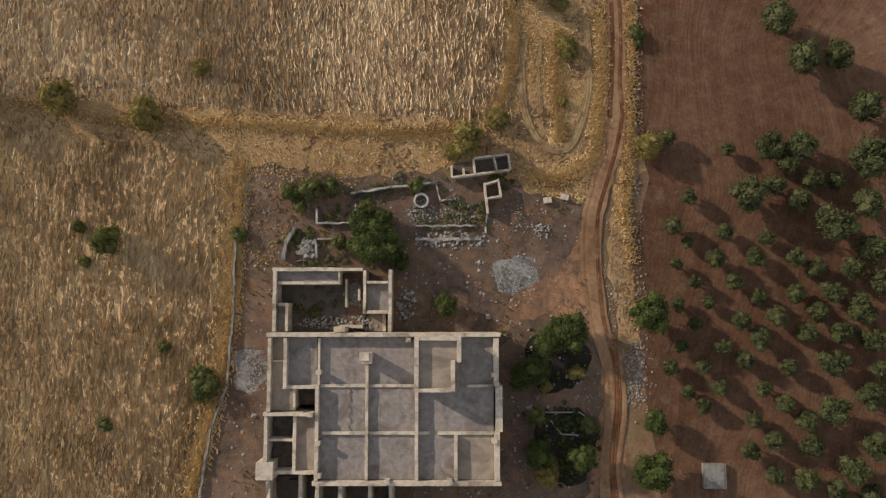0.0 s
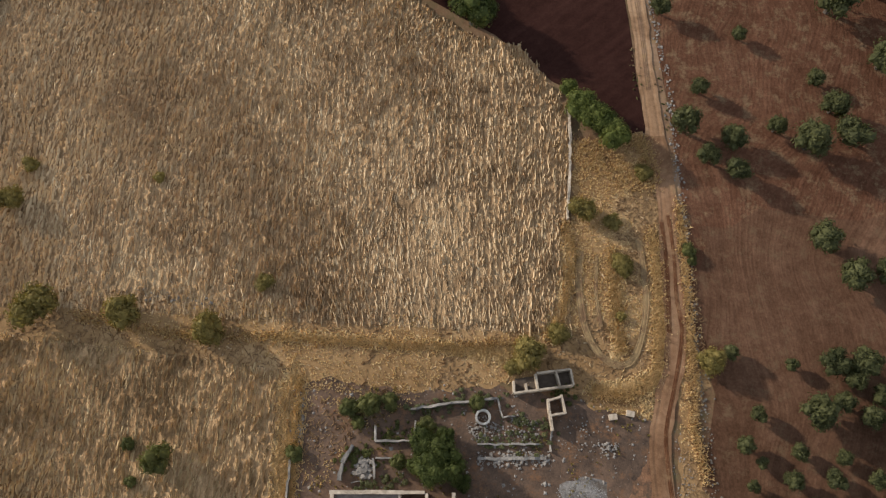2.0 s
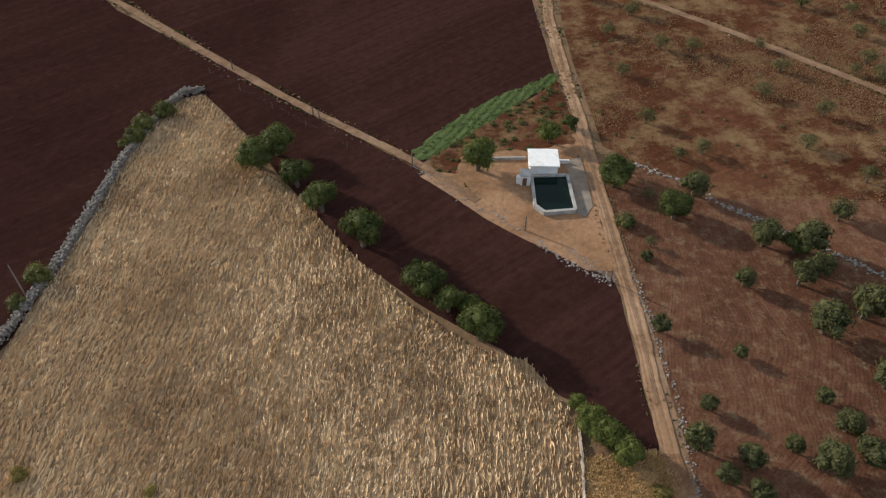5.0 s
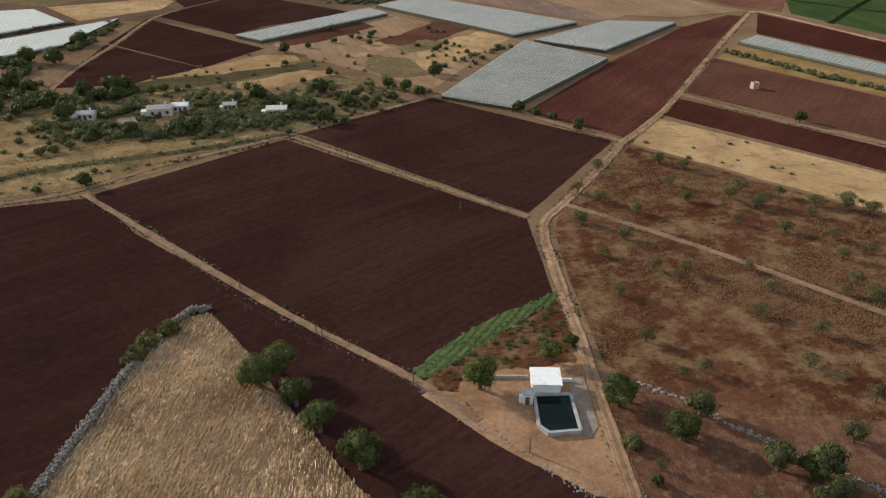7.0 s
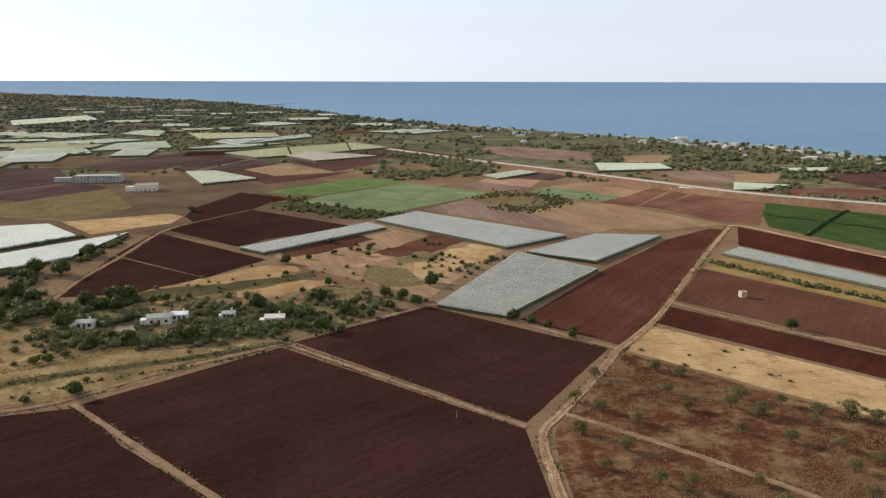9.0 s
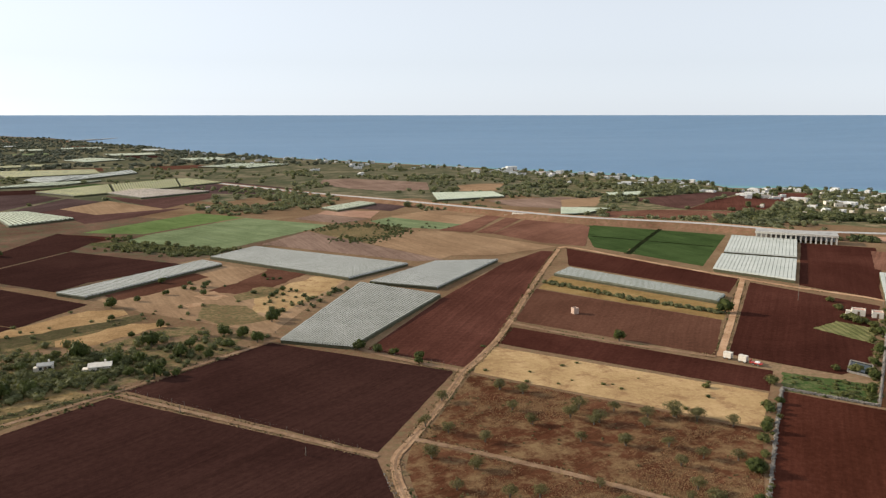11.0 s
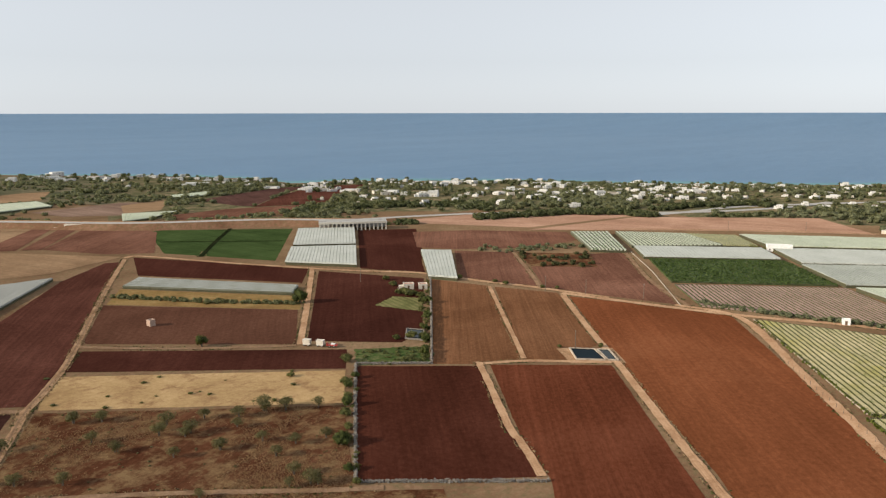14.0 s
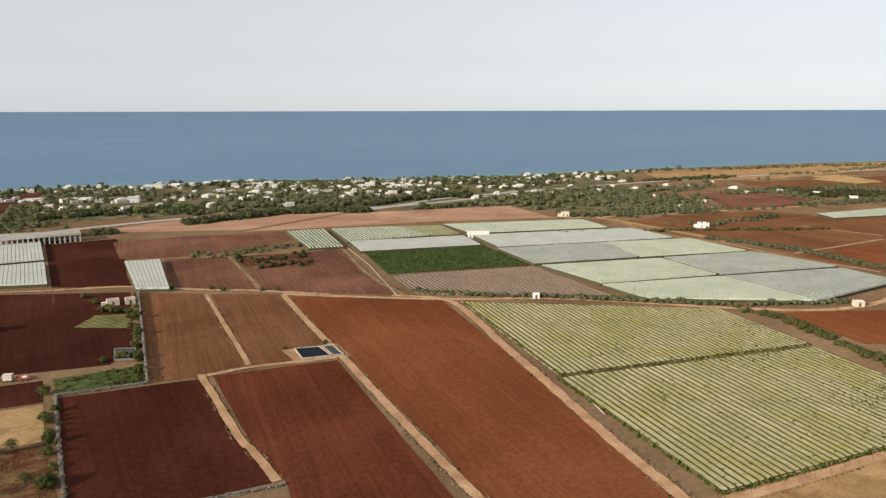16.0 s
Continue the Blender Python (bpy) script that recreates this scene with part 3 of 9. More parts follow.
# ---- fields, netted vineyards and tracks ----
field("field_plots", mixed_plots, [(-257.1, 383.9), (-445.4, 691.3), (-357.0, 735.6), (-185.8, 738.4), (-21.6, 626.0), (13.1, 567.4), (-86.7, 474.5), (-114.1, 404.4), (-187.9, 445.3), (-212.6, 444.9), (-201.8, 366.1)])
field("field_dark_1", soil_dark, [(-118.3, 201.6), (-69.7, 250.4), (11.8, 188.9), (15.3, 146.3), (-15.7, 115.7)])
field("field_dark_2", soil_dark, [(-65.7, 255.7), (-18.7, 300.3), (47.5, 251.8), (12.5, 192.6)])
field("field_dark_3", soil_dark, [(-125.0, 200.9), (-55.8, 146.8), (-16.1, 116.1), (4.6, 98.2), (19.4, 86.4), (19.9, 83.1), (20.5, 74.7), (20.7, 64.0), (21.5, 55.4), (18.2, 52.4), (14.2, 60.6), (8.4, 63.4), (-0.1, 71.6), (-13.9, 80.9), (-27.8, 93.3), (-51.0, 125.6), (-64.2, 141.2)])
field("field_dark_4", soil_dark, [(-115.7, 200.3), (-61.4, 140.1), (-71.5, 137.7), (-74.1, 118.4), (-75.6, 90.9), (-77.1, 71.8), (-85.0, 50.2), (-139.6, 95.1), (-164.2, 184.9)])
field("yard", yard_mat, [(-26.6, 18.0), (-6.1, 18.8), (8.5, 17.3), (19.3, 14.3), (20.1, -0.1), (21.5, -3.0), (21.0, -27.9), (-33.7, -27.9), (-30.8, -21.1), (-28.3, -9.3), (-26.6, 4.2)])
field("ash_1", ash_mat, [(6.4, 6.7), (9.1, 7.4), (12.0, 6.9), (12.3, 4.2), (10.9, 2.4), (8.0, 2.7), (6.2, 4.5)])
field("ash_2", ash_mat, [(-26.5, -4.8), (-22.8, -4.4), (-22.3, -8.6), (-23.4, -9.7), (-26.0, -9.3)])
# two round patches of very dark ground under the yard trees
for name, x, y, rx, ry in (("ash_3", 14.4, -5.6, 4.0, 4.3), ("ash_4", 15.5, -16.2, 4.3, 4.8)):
    field(name, dark_ground_mat, [(x + rx * math.cos(k * 0.5236), y + ry * math.sin(k * 0.5236)) for k in range(12)], "round patch of very dark ground")
field("yard_orange", yard_orange_mat, [(18.2, 15.1), (20.5, 15.1), (20.1, 7.8), (20.9, -0.1), (22.5, -5.8), (23.0, -11.4), (23.0, -21.1), (18.0, -22.5), (19.9, -14.2), (19.7, -5.8), (18.0, -1.2), (14.4, -0.1), (10.1, -0.5), (6.2, -3.0), (8.7, 2.0), (10.5, 3.8), (14.5, 5.3), (17.1, 9.2)])
field("verge_2", drygrass, [(-89.0, 32.2), (-57.9, 31.5), (-20.9, 28.5), (8.2, 26.2), (9.2, 36.8), (10.9, 46.1), (21.8, 46.1), (20.9, 18.8), (19.0, 14.0), (12.8, 15.4), (8.5, 17.4), (-0.3, 18.8), (-13.4, 17.4), (-25.8, 18.0), (-27.0, 20.6), (-57.5, 23.2), (-88.3, 23.2)])
field("verge_7", yard_mat, [(-27.7, 19.5), (-19.3, 18.8), (-10.5, 17.1), (-13.4, 15.4), (-16.3, 13.6), (-19.5, 11.8), (-20.9, 8.5), (-21.3, 6.2), (-23.7, 6.0), (-26.0, 8.5), (-26.8, 12.9)])
field("verge_3", drygrass, [(10.6, 53.9), (16.5, 53.6), (20.8, 55.2), (21.5, 50.0), (21.8, 45.2), (22.6, 25.7), (9.1, 25.6), (9.7, 40.2)])
field("verge_4", drygrass, [(23.8, 43.8), (26.1, 43.8), (26.0, 18.8), (24.1, 16.6), (23.7, 6.3), (26.0, 2.7), (24.4, -3.7), (22.5, -3.0), (21.3, 5.6), (21.9, 16.6)])
field("verge_5", sand_dark, [(22.8, 90.3), (23.9, 79.3), (24.6, 64.0), (25.3, 54.3), (25.3, 42.1), (24.2, 25.6), (23.0, 25.6), (23.4, 42.1), (23.8, 54.3), (23.2, 64.0), (22.3, 79.3)])
field("field_stubble_1", straw, [(-74.3, 115.7), (-70.9, 135.9), (-63.9, 140.1), (-50.0, 123.6), (-51.3, 118.5), (-36.7, 106.1), (-25.3, 91.5), (-15.1, 80.4), (-3.3, 71.3), (3.7, 69.8), (8.8, 61.6), (10.4, 57.7), (9.2, 41.0), (10.0, 35.6), (8.7, 25.3), (-30.7, 27.1), (-68.7, 29.3), (-89.1, 31.6), (-94.7, 43.2), (-77.2, 66.8), (-74.0, 107.9)])
field("field_stubble_2", straw2, [(-88.4, 24.3), (-57.5, 24.1), (-48.7, 23.2), (-37.6, 21.6), (-28.5, 20.6), (-26.7, 18.8), (-26.9, 9.9), (-27.2, -0.1), (-29.1, -9.3), (-30.6, -15.6), (-32.4, -25.2), (-84.2, -25.2)])
field("field_olive_1", soil_brown, [(21.1, 111.3), (28.9, 126.2), (43.9, 122.9), (58.7, 116.5), (73.1, 111.9), (98.9, 103.3), (75.7, 26.3), (24.3, 25.7), (25.6, 40.4), (24.9, 59.8), (23.5, 86.3)])
field("field_olive_2", soil_weedy, [(22.9, 197.7), (66.6, 164.9), (88.8, 142.2), (110.6, 122.7), (82.1, 81.3), (71.4, 107.8), (40.6, 107.8), (22.5, 123.3), (19.7, 155.1), (18.6, 181.5)])
field("field_olive_3", soil_weedy, [(52.6, 247.6), (125.7, 183.7), (99.0, 144.3), (93.0, 137.3), (78.8, 154.2), (54.6, 176.3), (26.1, 198.8)])
field("field_olive_4", soil_olive, [(26.9, 42.2), (62.4, 42.3), (68.4, 42.3), (70.9, -27.2), (26.3, -27.2), (26.2, -3.0), (24.3, 7.8), (24.6, 22.5)])
field("field_straw", straw3, [(65.8, 280.1), (146.3, 209.6), (126.8, 185.2), (54.1, 249.4)])
field("field_red_1", soil_maroon, [(81.6, 305.0), (161.6, 228.7), (147.5, 211.0), (71.3, 281.5)])
field("field_hut", soil_mid, [(118.6, 368.7), (181.8, 293.5), (150.8, 248.6), (88.9, 311.4)])
field("strip_shrub", drygrass2, [(138.0, 397.0), (198.7, 314.2), (182.6, 293.1), (120.4, 369.3)])
field("field_red_2", soil_maroon, [(179.3, 480.4), (242.4, 371.1), (214.6, 338.4), (214.8, 341.4), (158.7, 423.6)])
field("field_green_1", crop_green, [(225.5, 575.6), (243.1, 577.9), (322.3, 510.0), (239.2, 404.5), (199.8, 480.1), (214.1, 524.9)])
field("field_red_3", soil_maroon, [(355.0, 464.9), (392.8, 437.1), (331.2, 364.1), (284.3, 315.5), (263.9, 347.8)])
field("field_red_4", soil_maroon, [(240.9, 359.2), (271.6, 299.7), (200.2, 225.5), (183.0, 219.8), (156.7, 249.0)])
field("plot_green", plot_green, [(164.1, 226.8), (187.2, 208.4), (173.1, 192.7), (152.8, 211.0)])
field("field_brown_1", soil_brown2, [(273.3, 295.1), (283.5, 261.5), (202.2, 170.8), (185.9, 179.2), (173.7, 191.9)])
field("field_brown_2", soil_brown2, [(284.8, 257.6), (297.3, 224.3), (237.3, 160.4), (212.4, 158.7), (201.9, 170.0)])
field("field_red_5", soil_red, [(152.0, 210.0), (184.5, 177.9), (148.4, 130.3), (133.0, 108.9), (97.1, 140.7)])
field("field_red_6", soil_redpale, [(188.5, 175.8), (220.3, 143.0), (148.1, 68.9), (131.7, 52.5), (111.3, 85.6), (133.9, 106.7), (149.1, 129.3)])
field("field_red_7", soil_orange, [(295.9, 215.9), (319.9, 141.8), (245.1, 78.2), (181.2, 26.2), (163.0, 12.3), (135.5, 47.7), (166.7, 77.3), (227.9, 146.4)])
field("field_orange_1", soil_orange, [(357.0, -15.5), (382.2, -62.4), (397.6, -95.6), (331.5, -81.4), (318.8, -45.8)])
field("field_brown_3", soil_maroon, [(355.1, 465.7), (380.0, 427.1), (329.5, 367.8), (280.5, 307.3), (263.2, 347.5)])
field("field_brown_4", soil_umber, [(345.4, 346.8), (370.3, 313.7), (299.6, 238.6), (287.2, 287.1)])
field("field_brown_5", soil_umber, [(400.7, 273.6), (422.7, 262.5), (319.7, 168.5), (301.0, 235.2), (339.1, 275.3)])
field("field_brown_6", soil_umber, [(380.0, 427.1), (419.2, 399.6), (465.2, 339.1), (440.1, 311.5), (389.6, 318.6), (349.7, 350.8), (336.3, 375.0)])
field("field_scrub", soil_weedy, [(370.9, 312.3), (402.4, 274.7), (368.1, 246.2), (341.7, 277.3)])
net_house("crop_vines_2", vine_pink, 1.0, [(356.7, 189.5), (412.8, 119.6), (357.7, 62.3), (323.5, 158.0)])
net_house("crop_vines_1", vine_green, 1.1, [(411.4, 236.1), (465.8, 171.4), (415.9, 124.1), (361.0, 193.5)])
field("field_pink_1", soil_pink, [(453.8, 368.4), (580.8, 344.1), (688.3, 223.5), (623.2, 160.6), (565.2, 245.7), (506.2, 312.0)])
field("field_pink_2", soil_pink, [(400.4, 484.2), (496.4, 463.1), (605.5, 345.8), (463.0, 375.5)])
field("field_east_1", soil_brown2, [(619.9, 102.9), (669.8, 68.4), (735.9, -9.5), (724.3, -54.1), (636.7, 6.3), (596.9, 52.0)])
field("field_east_2", soil_brown2, [(589.7, 47.1), (716.3, -53.6), (755.5, -115.4), (477.6, -76.0), (502.8, -39.5), (557.6, 8.9)])
field("field_east_3", soil_brown2, [(854.4, 51.0), (864.0, -52.5), (784.2, -43.1), (751.7, 18.4)])
field("field_east_4", soil_brown2, [(1030.8, 12.6), (1209.6, -179.9), (1006.7, -151.1), (972.6, -58.3), (985.8, 5.2)])
field("field_coast_1", soil_weedy2, [(1174.4, 163.9), (1545.0, -227.6), (1325.0, -196.3), (1031.3, 106.1)])
field("field_red_8", soil_wine, [(19.0, 283.7), (65.2, 359.2), (121.2, 438.6), (158.7, 474.4), (169.1, 470.9), (88.0, 311.0), (52.5, 255.1)])
field("field_brown_7", soil_tan, [(-108.0, 392.3), (-52.8, 469.8), (20.3, 408.9), (-13.6, 326.7), (-18.4, 313.0), (-80.4, 361.8)])
field("field_sand_1", straw3, [(-149.1, 314.6), (-104.2, 364.7), (-88.0, 350.4), (-112.1, 306.7), (-136.6, 299.5)])
field("field_dark_5", soil_dark, [(-193.5, 390.4), (-196.0, 452.1), (-108.5, 381.8), (-128.2, 344.2)])
field("field_dark_6", soil_dark, [(-183.5, 309.5), (-193.2, 387.7), (-129.5, 344.2), (-151.1, 316.4)])
field("field_dark_7", soil_dark, [(-184.5, 480.5), (-157.6, 536.2), (-71.7, 473.2), (-121.4, 433.4), (-130.3, 416.0)])
field("field_dark_8", soil_dark, [(-194.1, 461.2), (-182.6, 480.6), (-121.4, 433.4), (-132.7, 412.9)])
field("field_red_10", soil_wine, [(373.4, 658.2), (438.7, 633.2), (614.3, 761.6), (540.1, 789.9), (452.9, 730.9)])
field("scrub_2", scrub_grass, [(-208.4, 304.6), (-139.9, 290.0), (-83.0, 299.1), (-26.1, 317.3), (-34.2, 292.2), (-69.6, 260.3), (-120.9, 250.2), (-146.9, 233.1), (-161.1, 227.8)])
field("verge_1", rough_verge, [(-185.8, 171.6), (-140.6, 200.5), (-127.2, 203.9), (-111.9, 212.2), (-73.9, 252.3), (-117.0, 283.9), (-202.7, 218.5)])
field("pad_sand", pad_earth, [(-14.5, 112.9), (-0.5, 123.7), (6.4, 123.9), (19.7, 128.0), (19.0, 100.1), (22.0, 88.5), (15.2, 88.8), (1.5, 98.3)])
field("verge_6", drygrass, [(169.4, 2.7), (212.9, -38.4), (253.0, -79.1), (162.9, -55.1), (136.0, 10.4)])
field("plot_house", terrace, [(213.2, 273.4), (231.4, 280.5), (239.8, 267.9), (222.4, 247.8)])
field("plot_veg", crop_green2, [(-15.9, 117.4), (-16.4, 120.5), (-10.1, 129.0), (-1.1, 138.5), (15.1, 150.3), (15.3, 146.9), (5.3, 136.6), (-1.4, 129.7), (-8.3, 122.8), (-12.1, 118.9)])
field("plot_weeds", soil_weedy, [(-12.5, 118.5), (-8.3, 122.9), (-1.4, 129.8), (5.3, 136.7), (15.4, 146.9), (17.2, 133.9), (16.5, 123.6), (6.3, 121.2), (1.7, 121.1), (-6.3, 118.9), (-7.0, 113.7), (-11.7, 114.5)])
field("field_far_3", drygrass, [(-185.6, 267.5), (-165.5, 271.3), (-143.5, 249.7), (-161.1, 227.8)])
field("fallow_1", soil_mid, [(-51.9, 398.5), (-34.1, 426.8), (-24.2, 451.8), (-0.5, 430.6), (-22.3, 396.3), (-38.4, 389.3)])
field("fallow_2", straw3, [(-29.8, 385.6), (1.0, 422.8), (22.1, 415.6), (9.9, 390.2), (-14.8, 346.1), (-29.5, 349.0)])
field("fallow_3", sand, [(-61.0, 390.2), (-51.8, 397.1), (-41.4, 385.3), (-46.9, 378.9), (-54.8, 380.0)])
field("fallow_4", sand, [(-62.7, 371.2), (-54.2, 375.0), (-51.9, 367.8), (-59.1, 364.1)])
field("fallow_5", soil_mid, [(-113.9, 408.7), (-82.0, 442.2), (-68.8, 451.0), (-55.7, 434.4), (-82.9, 395.2), (-97.7, 388.2)])
field("fallow_6", scrub_grass, [(-39.6, 385.4), (-26.0, 403.2), (-12.6, 399.2), (-25.0, 379.3), (-37.0, 371.7)])
field("fallow_7", scrub_grass, [(-52.1, 369.0), (-30.4, 363.5), (-20.1, 334.8), (-39.2, 329.5), (-53.5, 345.4)])
field("fallow_8", drygrass, [(-151.3, 319.8), (-105.1, 368.0), (-90.4, 368.2), (-85.6, 359.0), (-109.8, 333.0), (-139.4, 300.0)])
field("fallow_9", scrub_grass, [(-138.0, 296.7), (-107.6, 330.1), (-85.1, 356.7), (-78.8, 345.9), (-99.8, 316.2), (-129.9, 294.5)])
field("fallow_10", drygrass, [(-106.2, 320.6), (-81.9, 340.6), (-68.3, 340.9), (-64.4, 333.9), (-91.7, 309.3), (-103.7, 311.7)])
field("fallow_11", scrub_grass, [(-90.0, 307.6), (-63.9, 331.0), (-52.0, 331.2), (-48.3, 321.8), (-67.3, 312.4), (-78.5, 306.1)])
field("fallow_12", rough_verge, [(-181.3, 260.1), (-180.1, 274.8), (-147.8, 255.8), (-141.4, 247.0), (-153.0, 243.9), (-158.8, 232.9), (-164.6, 232.8)])
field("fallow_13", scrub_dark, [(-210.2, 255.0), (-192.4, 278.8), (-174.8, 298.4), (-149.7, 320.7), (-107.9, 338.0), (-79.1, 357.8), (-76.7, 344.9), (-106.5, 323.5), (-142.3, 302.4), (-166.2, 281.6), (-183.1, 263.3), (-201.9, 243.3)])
field("field_east_5", soil_brown2, [(632.2, 98.6), (685.3, 48.2), (739.8, -19.8), (719.1, -40.5), (654.4, 21.9), (605.0, 47.0)])
field("field_east_6", soil_orange, [(512.4, -33.5), (583.3, -89.2), (495.2, -77.0)])
field("field_east_7", soil_umber, [(879.8, 48.9), (920.7, 8.3), (846.1, -62.8), (774.3, -16.9), (790.3, 30.9)])
field("field_east_8", straw3, [(1115.0, -75.9), (1200.4, -125.7), (1110.7, -161.3), (1065.0, -126.5)])
field("field_east_9", drygrass, [(1124.0, 147.7), (1232.9, 31.6), (1525.9, -218.6), (1349.3, -195.8), (1097.4, -27.0), (1014.2, 105.0)])
field("field_plain_1", soil_grey, [(-146.1, 992.2), (-97.9, 1073.6), (-5.0, 954.9), (-31.6, 884.5), (-103.3, 912.5)])
field("field_plain_2", soil_far_red, [(-220.9, 911.9), (-171.2, 860.1), (-101.3, 918.7), (-97.7, 856.0), (-133.7, 771.0), (-185.0, 841.1)])
field("field_plain_3", soil_grey, [(-366.7, 961.6), (-308.7, 942.9), (-260.8, 896.2), (-292.1, 757.0)])
field("field_plain_4", soil_grey, [(-285.9, 739.9), (-254.2, 889.0), (-204.1, 845.1), (-236.1, 783.5), (-249.4, 760.3), (-273.5, 745.1)])
field("field_plain_5", soil_tan, [(-234.7, 787.7), (-205.4, 856.2), (-133.7, 771.0), (-141.2, 737.6), (-188.3, 735.2)])
field("field_plain_6", soil_far_red, [(-248.4, 760.1), (-234.7, 787.7), (-188.3, 735.2), (-132.9, 766.3), (-112.8, 775.9), (-148.9, 711.1), (-183.1, 674.9), (-199.4, 703.0)])
field("field_plain_7", crop_green, [(-327.7, 993.9), (-268.5, 1074.4), (-234.7, 1034.3), (-287.2, 964.6)])
field("field_plain_8", crop_mid, [(-172.1, 622.6), (-136.8, 672.1), (-96.4, 728.1), (-51.5, 690.6), (-95.3, 640.0), (-122.8, 606.5)])
field("field_plain_9", crop_pale, [(-129.8, 573.3), (-120.4, 600.4), (-49.8, 686.5), (23.3, 624.9), (-40.1, 544.6), (-54.3, 524.4)])
field("field_plain_10", soil_maroon, [(-198.3, 548.0), (-190.2, 620.7), (-136.6, 592.9), (-152.7, 568.2), (-159.0, 535.4)])
field("field_plain_11", scrub, [(-160.7, 569.9), (-130.6, 573.5), (-54.3, 524.4), (-63.6, 505.0), (-118.4, 531.2)])
field("field_plain_12", soil_grey, [(-500.5, 784.2), (-443.0, 795.7), (-369.6, 689.9), (-400.4, 618.7)])
field("field_plain_13", soil_grey, [(-396.6, 612.4), (-355.8, 674.9), (-316.0, 647.1), (-330.9, 562.2), (-375.4, 577.5)])
field("field_plain_14", scrub_grass, [(-359.5, 551.1), (-314.4, 643.7), (-250.6, 543.5), (-273.6, 485.2), (-331.4, 504.7)])
field("field_plain_15", mixed_plots, [(-298.1, 647.5), (-220.3, 674.3), (-195.6, 633.0), (-210.7, 544.4), (-248.5, 543.6)])
field("field_plain_16", soil_dark, [(-197.7, 507.7), (-203.1, 544.6), (-190.5, 623.4), (-148.9, 588.2), (-157.5, 543.2), (-184.7, 487.2)])
field("field_plain_17", straw3, [(-273.6, 485.2), (-213.6, 518.4), (-198.5, 507.7), (-197.7, 481.0), (-213.8, 465.4), (-232.9, 443.8)])
field("field_plain_18", mixed_plots, [(-513.0, 815.1), (-526.7, 860.3), (-462.1, 926.0), (-399.8, 887.9), (-427.9, 796.0)])
field("field_plain_19", soil_grey, [(-422.3, 791.0), (-398.4, 900.7), (-364.2, 978.9), (-284.9, 923.3), (-311.9, 830.7), (-339.8, 754.2)])
field("field_plain_20", soil_pink, [(25.1, 728.5), (75.4, 709.1), (60.7, 659.4), (15.3, 700.5)])
field("field_plain_21", soil_grey, [(65.4, 788.4), (108.8, 743.6), (86.2, 706.8), (43.9, 742.9)])
field("field_plain_22", soil_mauve, [(-7.0, 669.9), (15.3, 700.5), (60.3, 655.8), (31.0, 633.4)])
field("field_plain_23", soil_tan, [(80.2, 670.7), (110.6, 693.0), (170.4, 640.2), (132.1, 605.3), (81.7, 643.9)])
field("field_plain_24", soil_tan, [(184.5, 695.0), (136.2, 723.5), (113.3, 692.5), (171.4, 643.8)])
field("field_plain_25", crop_pale, [(58.7, 641.5), (79.2, 663.2), (134.5, 604.9), (110.6, 584.1), (71.4, 605.0)])
field("field_plain_26", scrub_grass, [(6.0, 600.0), (31.5, 626.5), (71.8, 608.1), (83.3, 583.8), (44.8, 531.7), (21.7, 557.0)])
field("field_plain_27", soil_mauve, [(-31.1, 540.3), (3.6, 594.5), (44.3, 526.9), (86.5, 457.7), (69.4, 455.5)])
field("field_plain_28", soil_tan, [(45.4, 529.1), (83.3, 583.8), (116.4, 567.8), (174.8, 487.7), (124.7, 465.5), (95.2, 471.7), (85.1, 459.9)])
field("field_plain_29", soil_umber, [(107.1, 578.8), (132.1, 605.3), (196.6, 696.9), (201.0, 682.7), (131.2, 561.8)])
field("field_plain_30", soil_umber, [(134.3, 561.2), (199.8, 665.9), (201.9, 641.2), (145.1, 553.1)])
field("field_plain_31", soil_umber, [(146.0, 552.9), (198.2, 626.8), (231.8, 605.2), (235.1, 570.6), (195.7, 485.6), (170.5, 505.3)])
net_house("net_23", net_pale, 2.0, [(-286.9, 755.9), (-257.3, 762.0), (-198.5, 702.8), (-239.0, 663.8)])
net_house("net_24", net_yellow, 2.0, [(-486.5, 1324.7), (-333.8, 1343.2), (-303.4, 1250.2), (-419.5, 1189.2)])
net_house("net_25", net_bright, 2.0, [(-375.6, 1123.2), (-380.4, 1180.9), (-312.3, 1218.5), (-330.7, 1079.1)])
net_house("net_26", net_bright, 2.0, [(-318.8, 1102.4), (-310.5, 1218.2), (-270.9, 1316.7), (-247.7, 1250.1)])
net_house("net_27", net_yellow, 2.0, [(-308.3, 955.8), (-246.1, 1044.7), (-215.5, 929.7), (-251.2, 900.1)])
net_house("net_28", net_yellow, 2.0, [(-242.4, 1043.9), (-172.1, 1117.3), (-148.9, 992.8), (-214.4, 936.0)])
net_house("net_29", net_yellow, 2.0, [(-169.7, 1116.8), (-157.4, 1123.9), (-101.8, 1047.8), (-147.8, 1000.2)])
net_house("net_32", vine_pink_far, 2.0, [(-220.6, 924.4), (-200.1, 981.3), (-105.3, 926.3), (-172.3, 866.0)])
net_house("net_33", net_pale, 2.0, [(-385.5, 1013.2), (-348.7, 1082.9), (-269.4, 1109.8), (-309.0, 1042.0)])
net_house("net_35", net_pale, 2.0, [(-545.6, 872.0), (-612.3, 1004.5), (-540.2, 1048.2), (-477.0, 946.7)])
net_house("net_37", net_pale, 2.0, [(-496.9, 975.8), (-513.0, 1094.5), (-457.7, 1145.3), (-405.7, 1034.2)])
